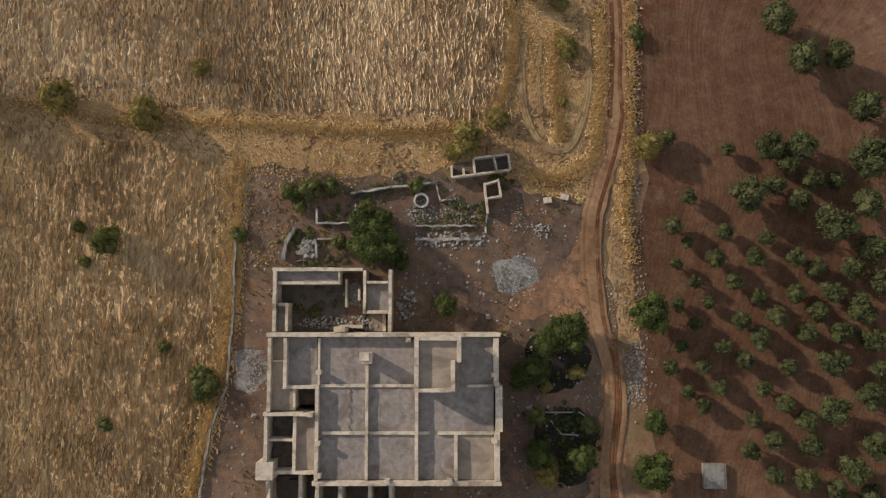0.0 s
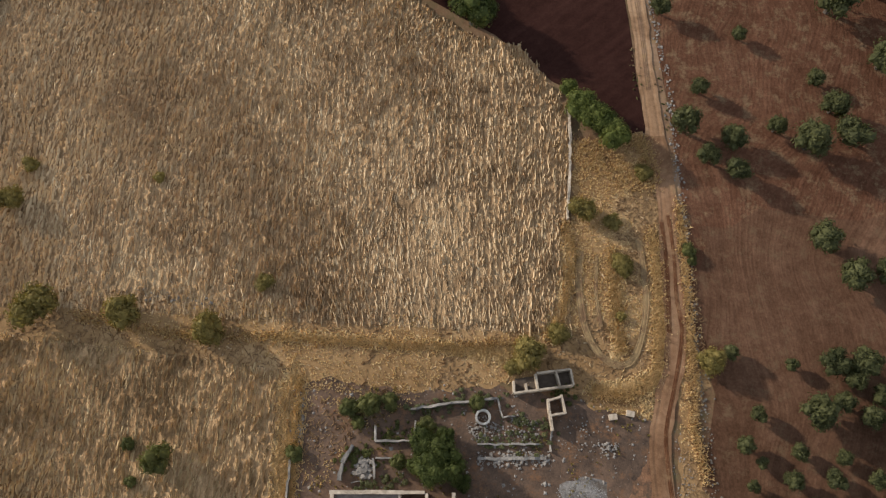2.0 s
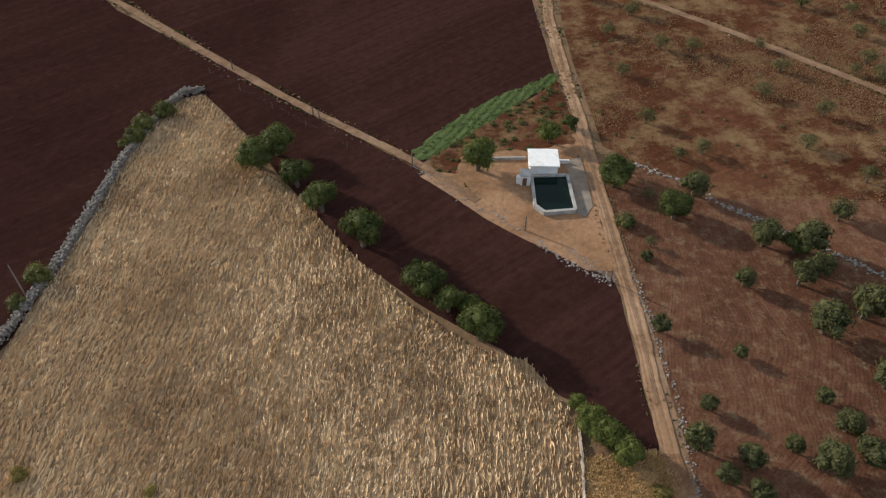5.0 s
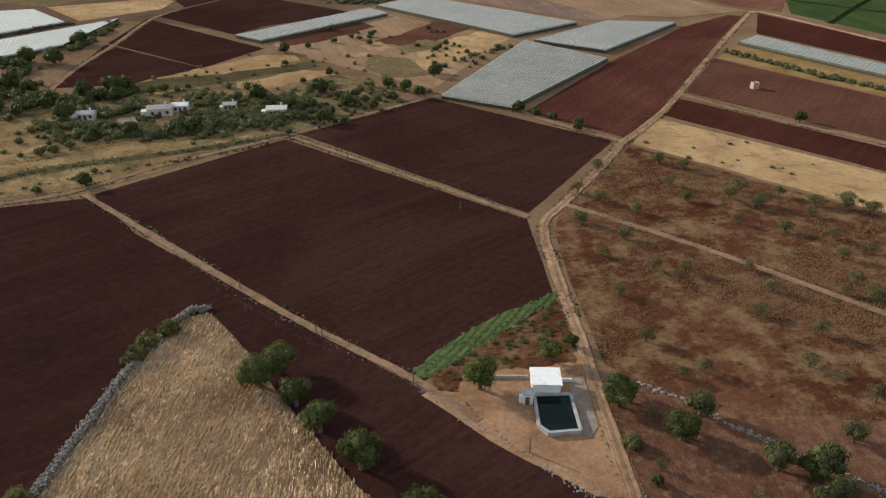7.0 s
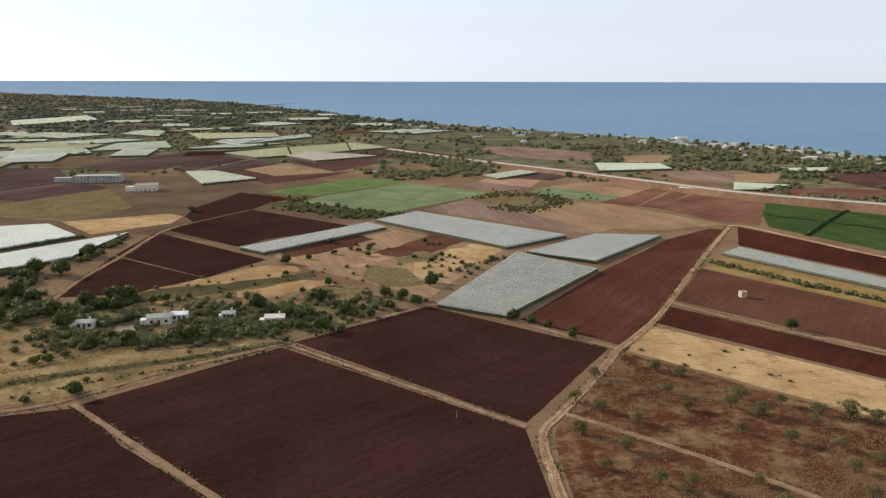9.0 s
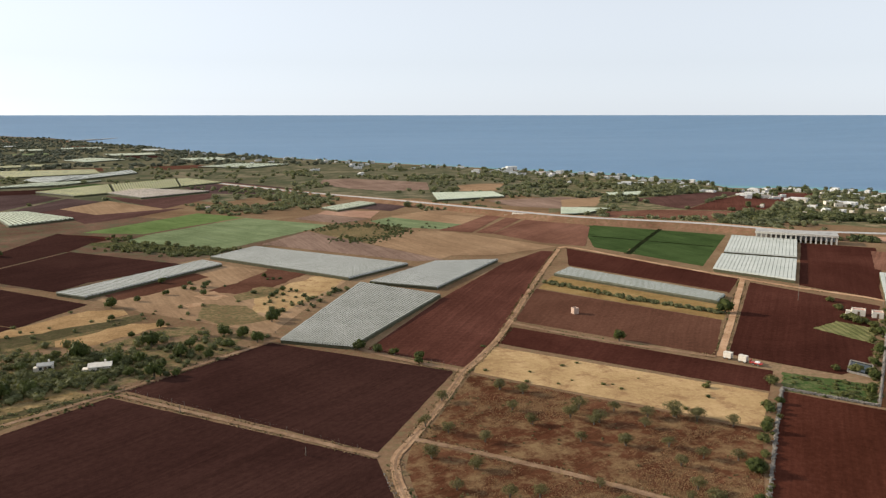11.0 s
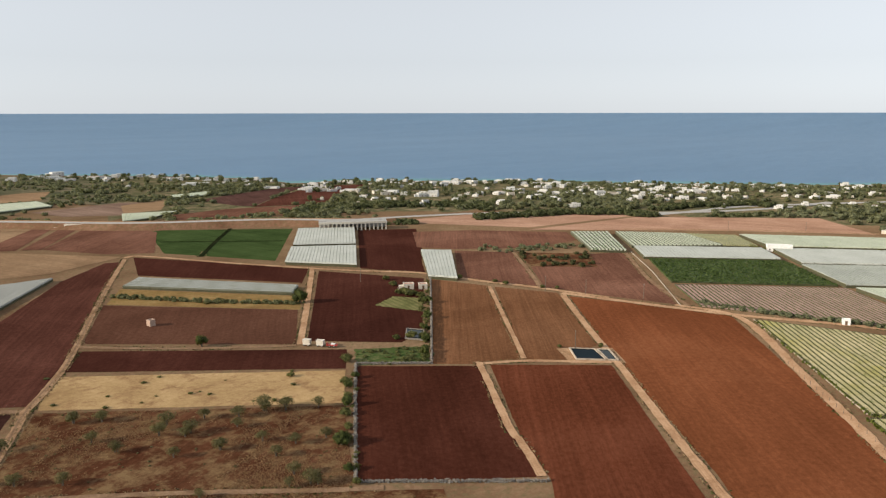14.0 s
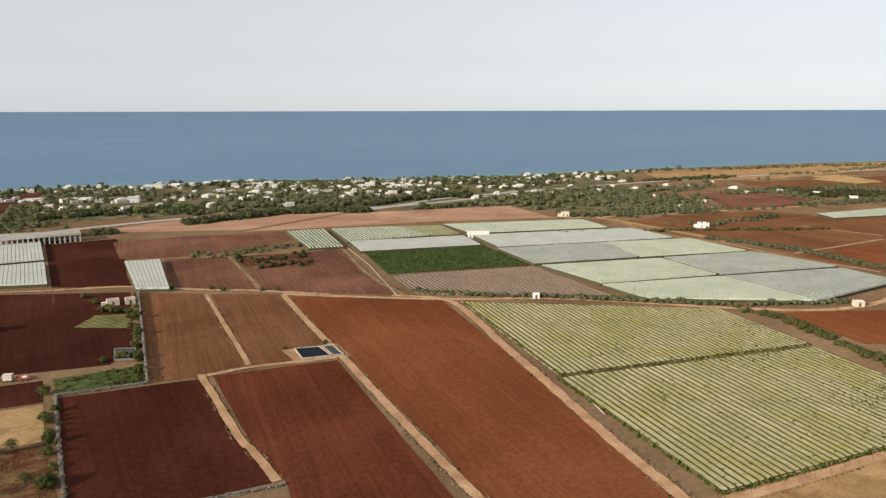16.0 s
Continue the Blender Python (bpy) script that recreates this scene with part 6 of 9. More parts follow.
for i in range(14):
    bm.faces.new((side[0][i], side[0][i + 1], side[1][i + 1], side[1][i]))
part("crack", bm, dark_room, farm, "dark crack running across the roof")
# doorways and windows in the outer walls
for x in (-18.0, -12.0, -6.0, 0.0, 4.0):
    block(farm, "window", opening_dark, x - 0.5, x + 0.5, -19.86, -19.7, 2.0, 3.4, 0.0, "dark panel for a shaded empty window opening")
for y in (-16.5, -11.0, -5.0):
    block(farm, "doorway", door_mat, 7.15 if -13.6 < y < -8.3 else 6.75, 7.26 if -13.6 < y < -8.3 else 6.88, y - 0.6, y + 0.6, 0, 2.3, 0.0, "dark old plank door")

# The walled court north of it.
court = tagged(new("walled_court", None), "roofless walled court with lean-to rooms and rubble", "ruin")
for x0, x1, y0, y1, z in ((-21.0, -12.3, 5.4, 5.85, 3.2), (-21.0, -20.4, -2.0, 5.4, 3.2), (-6.8, -6.2, -2.0, 5.6, 3.3), (-20.4, -12.7, 3.8, 4.15, 2.9), (-13.0, -12.6, 4.15, 5.4, 3.0),
                          (-9.9, -9.4, 0.2, 5.5, 3.2), (-9.4, -6.8, 0.2, 0.6, 3.1), (-9.4, -6.8, 3.9, 4.2, 3.2), (-10.6, -10.2, 1.8, 3.2, 2.4), (-19.5, -19.0, -2.0, 1.4, 2.8), (-20.4, -19.0, 1.1, 1.5, 2.8),
                          (-12.3, -9.9, 5.45, 5.8, 3.2), (-12.3, -11.9, 1.0, 4.5, 1.6), (-7.6, -7.0, -2.0, 0.2, 2.0), (-13.0, -10.0, -1.6, -1.2, 1.4)):
    if x1 - x0 < y1 - y0:
        x0, x1 = x0 + (x1 - x0) * 0.15, x1 - (x1 - x0) * 0.15
    block(court, "wall", lime, x0, x1, y0, y1, 0, z, 0.12)
for x0, x1, y0, y1, z in ((-20.4, -13.0, 4.15, 5.4, 2.4), (-9.4, -6.8, 0.6, 3.9, 2.5), (-20.4, -19.5, -2.0, 1.1, 2.2)):
    block(court, "lean_to_roof", roof_lime, x0, x1, y0, y1, 2.0, z, 0.06)
block(court, "lintel", lime, -13.2, -11.8, -2.0, -1.4, 0, 4.4, 0.05)
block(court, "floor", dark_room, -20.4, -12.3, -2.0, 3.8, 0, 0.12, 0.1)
block(court, "floor", roof_warm, -9.4, -6.8, -2.0, 0.2, 0, 0.3, 0.1)

# Ruined sheds and field walls round the yard.
shed = tagged(new("ruined_shed", None), "roofless rubble-stone shed with three small cells", "ruin")
for p, q in (((4.0, 20.0), (8.3, 20.5)), ((8.3, 20.5), (8.6, 18.5)), ((1.1, 17.5), (8.6, 18.5)), ((2.6, 18.7), (2.7, 17.7)), ((3.9, 19.9), (4.1, 17.9)), ((6.5, 20.2), (6.9, 18.3)), ((1.1, 17.5), (1.1, 19.0))):
    slanted(shed, "wall", lime, p, q, 0.24, 0, 1.3)
slanted(shed, "floor", dark_room, (1.4, 18.6), (8.3, 19.5), 1.7, 0, 0.2)
shed = tagged(new("ruined_shed", None), "tiny roofless shed with pale broken walls", "ruin")
for p, q in (((5.3, 16.6), (7.0, 17.1)), ((7.0, 17.3), (7.4, 15.0)), ((7.4, 15.1), (5.6, 14.8)), ((5.3, 16.8), (5.7, 12.9))):
    slanted(shed, "wall", lime, p, q, 0.24, 0, 1.3)
for pts, h, w, txt in ((((-11.8, 15.5), (-6.8, 16.3), (-0.9, 16.9)), 1.5, 0.6, "tumbled rubble wall half buried in weeds"), (((-0.9, 16.9), (-0.4, 14.6), (1.2, 14.8)), 1.0, 0.45, "low broken stone wall with a corner"),
                       (((-3.5, 11.3), (4.4, 11.4)), 0.8, 0.5, "low straight stone wall in the yard"), (((-3.5, 9.6), (4.9, 9.7)), 0.6, 0.8, "tumbled low stone wall in the yard"),
                       (((5.7, 13.0), (5.4, 10.4)), 0.7, 0.45, "short low stone wall beside the yard"), (((-20.3, 7.0), (-20.0, 9.1), (-18.8, 11.2)), 1.6, 0.9, "broad curved stone wall, partly collapsed"),
                       (((-16.1, 13.5), (-16.1, 11.7), (-11.2, 11.7), (-11.2, 14.2)), 1.3, 0.5, "three-sided stone pen"), (((-16.3, 9.6), (-16.0, 7.2)), 1.0, 0.5, "short leaning stone wall"),
                       (((-16.0, 9.7), (-12.5, 9.6)), 0.9, 0.4, "short pale stone wall under trees"), (((-18.9, 6.8), (-17.4, 7.0)), 0.7, 0.3, "fallen beam-like stone curb"),
                       (((-26.4, 9.5), (-26.5, -0.1), (-27.0, -8.6)), 1.1, 0.6, "grey dry-stone boundary wall along stubble"), (((-27.0, -8.8), (-29.0, -14.2), (-30.3, -24)), 0.9, 0.7, "grey dry-stone boundary wall along stubble"),
                       (((10.4, 58.6), (10.1, 50.0), (9.2, 41.4)), 1.1, 0.7, "pale dry-stone wall beside the stubble")):
    root = tagged(new("stone_wall", None), txt, "stone wall", "yard walls")
    for p, q in zip(pts, pts[1:]):
        slanted(root, "course", stone_mat if w in (0.6, 0.7) and p[0] < -20 else rubble_mat if p[1] < 30 else lime, p, q, w * 0.45, 0, h * 0.55, 0.4)

for pts in ([(12.8, -12.1), (17.1, -12.1), (18.7, -13.2)], [(13.0, -12.5), (14.8, -14.8), (17.0, -14.9)]):
    root = tagged(new("stone_curb", None), "thin pale stone curb under the yard trees", "curb", "yard curbs")
    for p, q in zip(pts, pts[1:]):
        slanted(root, "course", rubble_mat, p, q, 0.16, 0, 0.22, 0.05)
for x, y, turn in ((13.4, 14.7, 8), (15.6, 15.1, -12)):
    root = tagged(new("stone_block", None), "squared pale stone block lying in dry grass", "stone block", "loose blocks")
    part("stone", masonry_bm(-0.5, -0.36, 0.5, 0.36, 0, 0.5, 0.06, 0.5, x), lime, root)
    root.matrix_basis = pose(x, y, 0, 0, 0, turn)
root = tagged(new("cistern", None), "square grey concrete cistern in the orchard", "cistern")
block(root, "wall", stone_mat, 32.2, 35.0, -21.3, -18.3, 0, 0.7, 0.04)
block(root, "cover", stone_mat, 32.4, 34.7, -21.0, -18.5, 0.7, 0.8, 0.03, "dull grey cover slab")
root = tagged(new("well", None), "round pale stone well ring", "well")
bm = bmesh.new()
rings = []
for r, z in ((0.95, 0), (0.98, 0.75), (0.72, 0.78), (0.7, 0.1)):
    rings.append([bm.verts.new((-2.8 + r * math.cos(k * math.pi / 12), 14.6 + r * math.sin(k * math.pi / 12), z + 0.03 * random.random())) for k in range(24)])
for u, v in zip(rings, rings[1:]):
    for k in range(24):
        bm.faces.new((u[k], u[(k + 1) % 24], v[(k + 1) % 24], v[k]))
part("ring", bm, grey_conc, root)

# ---- irrigation tank and pump house ----
tank = tagged(new("irrigation_tank", None), "open concrete irrigation tank full of dark green water", "water tank")
TANK = [Vector(p) for p in ((7.2, 112.6), (14.1, 113.0), (14.7, 103.2), (9.0, 102.4), (7.3, 104.2))]
mid = sum(TANK, Vector((0, 0))) / 5
for p, q in zip(TANK, TANK[1:] + TANK[:1]):
    slanted(tank, "wall", grey_conc, p, q, 0.55, 0, 1.0, 0.04)
bm = bmesh.new()
bm.faces.new([bm.verts.new((*(p + (mid - p) * 0.02), 0.62)) for p in reversed(TANK)])
part("water", bm, water_green, tank, "still dark green water")
pump = tagged(new("pump_house", None), "low white pump house with a flat white roof", "pump house")
block(pump, "wall", white_paint, 6.9, 12.2, 113.2, 118.0, 0, 2.7, 0.03)
block(pump, "roof", white_paint, 6.6, 12.5, 112.9, 118.3, 2.7, 3.0, 0.04, "white flat roof")
block(pump, "door", door_mat, 8.9, 9.9, 118.0, 118.06, 0, 2.0, 0.0)
block(pump, "side_wall", white_paint, 12.5, 15.0, 117.4, 117.7, 0, 0.9, 0.05)
cabin = tagged(new("meter_cabin", None), "small white cabin with a grey flat roof", "cabin")
block(cabin, "wall", white_paint, 4.9, 6.8, 110.6, 112.6, 0, 2.4, 0.03)
block(cabin, "roof", grey_conc, 4.8, 6.9, 110.5, 112.7, 2.4, 2.55, 0.02, "grey slab roof")
block(cabin, "door", door_mat, 5.3, 6.1, 110.5, 110.57, 0, 1.9, 0.0)
block(cabin, "buttress", white_paint, 4.2, 4.9, 111.0, 112.0, 0, 1.6, 0.05)
field("pavement_tank", apron, [(14.9, 103), (14.4, 118), (17.6, 119.5), (18.2, 105), (16.5, 102)], "worn grey concrete apron beside the tank", z=0.17)
for pts in (((-1.0, 118.3), (6.4, 118.6)),):
    root = tagged(new("garden_wall", None), "low grey block wall behind the pump house", "wall", "garden walls")
    for p, q in zip(pts, pts[1:]):
        slanted(root, "course", grey_conc, p, q, 0.3, 0, 0.7, 0.06)


def pole(x, y, h, lean=0.0, turn=0.0, label="grey wooden pole at the field's edge", arm=False):
    root = tagged(new("pole", None), label, "pole", "poles")
    bm = bmesh.new()
    bmesh.ops.create_cone(bm, cap_ends=True, segments=8, radius1=0.16, radius2=0.1, depth=h)
    bmesh.ops.translate(bm, vec=(0, 0, h / 2), verts=bm.verts)
    part("shaft", bm, pole_wood, root)
    if arm:
        bm = bmesh.new()
        bmesh.ops.create_cube(bm, size=1)
        bmesh.ops.transform(bm, matrix=pose(0, 0, h - 0.4) @ Matrix.Diagonal((1.6, 0.12, 0.12, 1)), verts=bm.verts)
        arm_part = part("crossarm", bm, pole_wood, root)
        for x_ in (-0.6, 0.0, 0.6):
            bm = bmesh.new()
            bmesh.ops.create_cone(bm, cap_ends=True, segments=6, radius1=0.07, radius2=0.04, depth=0.25)
            bmesh.ops.translate(bm, vec=(x_, 0, h - 0.22), verts=bm.verts)
            part("insulator", bm, grey_conc, arm_part, "small pale insulator")
    root.matrix_basis = pose(x, y, 0, lean, 0, turn)
    return root


for x, y, h in ((5.1, 98.2, 3.6), (-16.1, 116.1, 3.2), (-59.3, 150.2, 2.6), (-38.1, 132.6, 2.4), (-36.6, 131.4, 2.4), (-7.0, 195.0, 2.5), (-45, 233, 2.5)):
    pole(x, y, h)
pole(18.9, 86.2, 4.2, 14, -30, "leaning grey wooden pole beside the track")
pole(-77.7, 80.2, 6.5, -38, 40, "fallen forked wooden pole leaning on a wall")
for x, y in ((296.7, 232.1), (305.1, 212.2), (226.0, 163.5), (343.1, 76.8), (357.3, 51.9), (270, 296), (380, -40), (318, 186), (240, 318), (560, 250), (601, 205)):
    pole(x, y, 8.0, 0, 40, "tall grey utility pole beside the farm road", True)

# A wire fence of thin posts along the path between the two dark fields, and one beside the lane.
def fence(pts, gap, label):
    root = tagged(new("fence", None), label, "fence", "wire fences")
    P = [Vector(q) for q in pts]
    for a, b in zip(P, P[1:]):
        m = max(1, int((b - a).length / gap))
        for k in range(m):
            q = a + (b - a) * k / m
            bm = bmesh.new()
            bmesh.ops.create_cone(bm, cap_ends=True, segments=6, radius1=0.07, radius2=0.06, depth=1.7)
            bmesh.ops.translate(bm, vec=(q.x, q.y, 0.85), verts=bm.verts)
            part("post", bm, pole_wood, root)
        for z in (0.7, 1.4):
            bm = bmesh.new()
            s = Vector((-(b - a).y, (b - a).x)).normalized() * 0.012
            bm.faces.new([bm.verts.new((*(q + o), z + h)) for q, o, h in ((a, s, 0), (b, s, 0), (b, -s, 0.02), (a, -s, 0.02))])
            part("wire", bm, grey_conc, root)


fence([(-66, 255.5), (-40, 234), (-17, 215.5), (12, 191.5)], 5.5, "wire fence on thin wooden posts beside dark soil")
fence([(170, 0), (188, -19), (210, -38)], 5.0, "wire fence on pale posts beside the lane")
fence([(282, 109), (217, 53.5), (167, 11)], 5.0, "wire fence on thin posts beside the sandy lane")
fence([(-17, 311.5), (12.5, 289.7), (32.8, 269.3), (49.1, 254.8)], 5.0, "wire fence on wooden posts between the fields")
fence([(-64, 148), (-39, 128.5), (-20, 114.5)], 9.0, "sparse wire fence on grey posts")

# ---- small buildings on the plain ----
def quad_box(parent, name, mat, w, d, z0, z1, x=0.0, y=0.0, label=""):
    return part(name, masonry_bm(x - w / 2, y - d / 2, x + w / 2, y + d / 2, z0, z1, 0.03, 2.0, x), mat, parent, label)


def house(x, y, w, d, h, turn, wall=None, roof=None, label="", name="house", storeys=1, category="house", group="", annex=True, openings=True):
    """A flat-roofed country house with parapet, openings and a lower wing."""
    wall, roof = wall or white_paint, roof or roof_warm
    root = tagged(new(name, None), label, category, group)
    quad_box(root, "wall", wall, w, d, 0, h)
    quad_box(root, "roof", roof, w - 0.5, d - 0.5, h, h + 0.05)
    ring = [(sx * (w / 2 - i), sy * (d / 2 - i), z) for z in (h, h + 0.4) for i in (0, 0.24) for sx, sy in ((-1, -1), (1, -1), (1, 1), (-1, 1))]
    sides = []
    for k in range(4):
        n = (k + 1) % 4
        sides += [(k, n, 8 + n, 8 + k), (4 + n, 4 + k, 12 + k, 12 + n), (8 + k, 8 + n, 12 + n, 12 + k)]
    part_of("parapet", mesh_of("parapet", ring, sides, wall), root)
    m = max(1, int(w / 3.2))
    for s in range(storeys):
        z = 0.9 + s * 3.0
        for side in (-1, 1):
            for i in range(m if openings else 0):
                px = -w / 2 + w * (i + 0.5) / m
                if s == 0 and i == m // 2:
                    quad_box(root, "door", door_mat, 1.0, 0.08, 0, 2.1, px, side * (d / 2 + 0.02))
                else:
                    quad_box(root, "window", opening_dark, 0.9, 0.08, z, z + 1.1, px, side * (d / 2 + 0.02))
    if annex:
        quad_box(root, "wing", wall, w * 0.45, d * 0.5, 0, h * 0.72, -w * 0.7, 0)
    root.matrix_basis = pose(x, y, 0, 0, 0, turn)
    return root


hut_pink = plain("pinkish_render", (0.36, 0.25, 0.19), (0.47, 0.34, 0.27), 0.85, 1.0)
house(120.4, 317.5, 2.7, 2.7, 2.5, 10, hut_pink, hut_pink, "small square pinkish stone hut in ploughed soil", "field_hut", 1, "hut", annex=False, openings=False)

def gable_cottage(x, y, w, d, h, turn, roof, label):
    """A low whitewashed cottage with two shallow roof slopes, a door, windows, a chimney and a lean-to."""
    root = tagged(new("cottage", None), label, "house")
    quad_box(root, "wall", cream_paint, w, d, 0, h)
    ridge = h + d * 0.17
    for side in (-1, 1):
        bm = bmesh.new()
        eave, top = side * (d / 2 + 0.35), 0.0
        ring = [(-w / 2 - 0.3, eave, h - 0.02), (w / 2 + 0.3, eave, h - 0.02), (w / 2 + 0.3, top, ridge), (-w / 2 - 0.3, top, ridge)]
        low = [bm.verts.new(p) for p in ring]
        high = [bm.verts.new((p[0], p[1], p[2] + 0.14)) for p in ring]
        bm.faces.new(low)
        bm.faces.new(high)
        for k in range(4):
            bm.faces.new((low[k], low[(k + 1) % 4], high[(k + 1) % 4], high[k]))
        bmesh.ops.recalc_face_normals(bm, faces=bm.faces)
        part("roof_slope", bm, roof, root, "pale sheeted roof slope")
    for sx in (-1, 1):
        bm = bmesh.new()
        bm.faces.new([bm.verts.new((sx * (w / 2 - 0.02), yy, zz)) for yy, zz in ((-d / 2, h - 0.05), (d / 2, h - 0.05), (0, ridge + 0.02))])
        part("gable", bm, cream_paint, root)
    for i, px in enumerate((-w * 0.3, 0.0, w * 0.3)):
        for side in (-1, 1):
            if i == 1:
                quad_box(root, "door", door_mat, 1.0, 0.1, 0, 2.1, px, side * (d / 2 + 0.02))
            else:
                quad_box(root, "window", opening_dark, 1.1, 0.1, 1.0, 2.1, px, side * (d / 2 + 0.02))
    quad_box(root, "chimney", cream_paint, 0.6, 0.6, h, ridge + 0.8, w * 0.22, d * 0.15)
    quad_box(root, "lean_to", cream_paint, w * 0.3, d * 0.6, 0, h * 0.75, -w * 0.64, -d * 0.1)
    root.matrix_basis = pose(x, y, 0, 0, 0, turn)


gable_cottage(-123.8, 276.4, 9.0, 5.5, 3.0, 14, grey_conc, "white country cottage with a grey gabled roof")
gable_cottage(-117.4, 281.0, 6.0, 4.6, 2.7, 10, white_paint, "white sheet-roofed outbuilding behind a cottage")
gable_cottage(-78.3, 277.0, 7.5, 5.0, 3.0, 6, cream_paint, "white country cottage among olive trees")
gable_cottage(-98.4, 283.0, 5.0, 3.8, 2.5, 10, grey_conc, "small pale outbuilding beside bushes")
gable_cottage(-150.2, 270.5, 6.5, 4.6, 2.5, 8, grey_conc, "grey-roofed shed under tall trees")
field("pavement_terrace", apron, [(-139.5, 266.5), (-131.0, 266.0), (-127.5, 271.0), (-128.0, 274.0), (-138.0, 272.0)], "grey concrete terrace before a cottage", z=0.16)
house(-345, 688, 42, 14, 6, 8, grey_conc, grey_conc, "large grey farm building with wide wings", "farm_building", 2, "farm building")
house(-276, 632, 18, 12, 5.5, 12, cream_paint, roof_warm, "grey-brown farm building with a flat roof", "farm_building", 1, "farm building")
house(249, 288, 5.6, 4.4, 2.6, -38, cream_paint, tile_roof, "white farmhouse with a pink terrace roof", "farm_cottage", 1, "house")
house(254.5, 282.5, 4.5, 4.5, 2.5, -38, cream_paint, tile_roof, "small annex with a pink tiled roof", "annex", 1, "house", annex=False)
house(500, 187.5, 16, 6, 4.2, -60, white_paint, white_paint, "long low white packing shed", "packing_shed", 1, "shed", annex=False)
house(340.3, 98, 3.3, 2.8, 2.3, -68, white_paint, white_paint, "tiny white pump cabin beside the road", "pump_cabin", 1, "hut", annex=False)
house(384.4, -51, 4.6, 3.2, 2.5, -68, cream_paint, white_paint, "small cream pump cabin beside the road", "pump_cabin", 1, "hut", annex=False)
house(613, 34, 8, 5.5, 3.9, -70, white_paint, white_paint, "white two-storey house in ploughed land", "villa", 2, "house")
house(633.7, 153, 7, 5, 3.8, -68, cream_paint, cream_paint, "cream stone house beside a lane", "villa", 1, "house")

# The long arched shed below the highway.
viaduct = tagged(new("pillared_shed", None), "long concrete shed with a row of pillars", "shed")
quad_box(viaduct, "roof", grey_conc, 55, 15, 5.6, 6.9, 0, 0, "flat grey concrete roof deck")
quad_box(viaduct, "back_wall", grey_conc, 54, 0.4, 0, 5.6, 0, 6.6)
quad_box(viaduct, "fascia", cream_paint, 55.2, 0.3, 5.3, 6.95, 0, -7.65)
for i in range(17):
    quad_box(viaduct, "pillar", cream_paint, 1.1, 1.1, 0, 5.6, -26.6 + i * 3.33, -6.9)
viaduct.matrix_basis = pose(356.5, 474, 0, 0, 0, -35.4)

# A concrete underpass through the highway's bank, with pale wing walls.
root = tagged(new("underpass", None), "low concrete underpass with pale wing walls below the highway", "underpass")
quad_box(root, "lintel", cream_paint, 15, 2.0, 3.2, 4.4)
quad_box(root, "abutment", cream_paint, 1.2, 3.0, 0, 3.2, -6.9)
quad_box(root, "abutment", cream_paint, 1.2, 3.0, 0, 3.2, 6.9)
# a dark panel closes the mouth; its colour stands for the shade inside
quad_box(root, "passage", opening_dark, 12.6, 0.3, 0, 3.2, 0, 1.2, "dark panel for the shaded mouth of the passage")
for sx in (-1, 1):
    quad_box(root, "wing_wall", cream_paint, 8.0, 0.6, 0, 2.0, sx * 11.5, -1.8)
root.matrix_basis = pose(194.5, 635.4, 0, 0, 0, -46)

# Two trailers and a red flatbed parked at a field's corner.
def trailer(x, y, turn, body, label, flat=False):
    root = tagged(new("trailer", None), label, "trailer", "parked trailers")
    if flat:
        quad_box(root, "deck", body, 4.4, 1.9, 0.7, 1.05)
        quad_box(root, "headboard", body, 0.15, 1.9, 1.05, 1.8, -2.1)
        quad_box(root, "load", white_paint, 1.6, 1.2, 1.05, 1.5, 0.4)
    else:
        quad_box(root, "body", body, 3.0, 2.0, 0.6, 2.6)
        quad_box(root, "roof", body, 3.1, 2.1, 2.6, 2.68)
        quad_box(root, "door", grey_conc, 0.06, 0.8, 0.7, 2.4, 1.52)
    for sx in (-0.9, 0.9):
        for sy in (-0.85, 0.85):
            bm = bmesh.new()
            bmesh.ops.create_cone(bm, cap_ends=True, segments=14, radius1=0.45, radius2=0.45, depth=0.3)
            bmesh.ops.transform(bm, matrix=pose(sx, sy, 0.45, 90), verts=bm.verts)
            wheel = part("wheel", bm, rubber, root)
            bm = bmesh.new()
            bmesh.ops.create_cone(bm, cap_ends=True, segments=10, radius1=0.2, radius2=0.2, depth=0.32)
            bmesh.ops.transform(bm, matrix=pose(sx, sy, 0.45, 90), verts=bm.verts)
            part("rim", bm, grey_conc, wheel, "dull grey steel rim")
    root.matrix_basis = pose(x, y, 0.1, 0, 0, turn)


trailer(153.1, 244, -58, cream_paint, "pinkish-white box trailer with a flat roof")
trailer(156.4, 239.3, -58, cream_paint, "pinkish-white box trailer with a flat roof")
trailer(159.2, 235.2, -52, red_paint, "red flatbed trailer with a white load", True)


def pond(quad, label, mat, rim=lime):
    root = tagged(new("pond", None), label, "pond", "irrigation ponds")
    P = [Vector(p) for p in quad]
    c = sum(P, Vector((0, 0))) / 4
    for p, q in zip(P, P[1:] + P[:1]):
        slanted(root, "rim", rim, p, q, 0.5, 0, 0.7, 0.04)
    bm = bmesh.new()
    fc = bm.faces.new([bm.verts.new((*(p + (c - p) * 0.02), 0.4)) for p in P])
    if fc.normal.z < 0:
        fc.normal_flip()
    part("water", bm, mat, root)


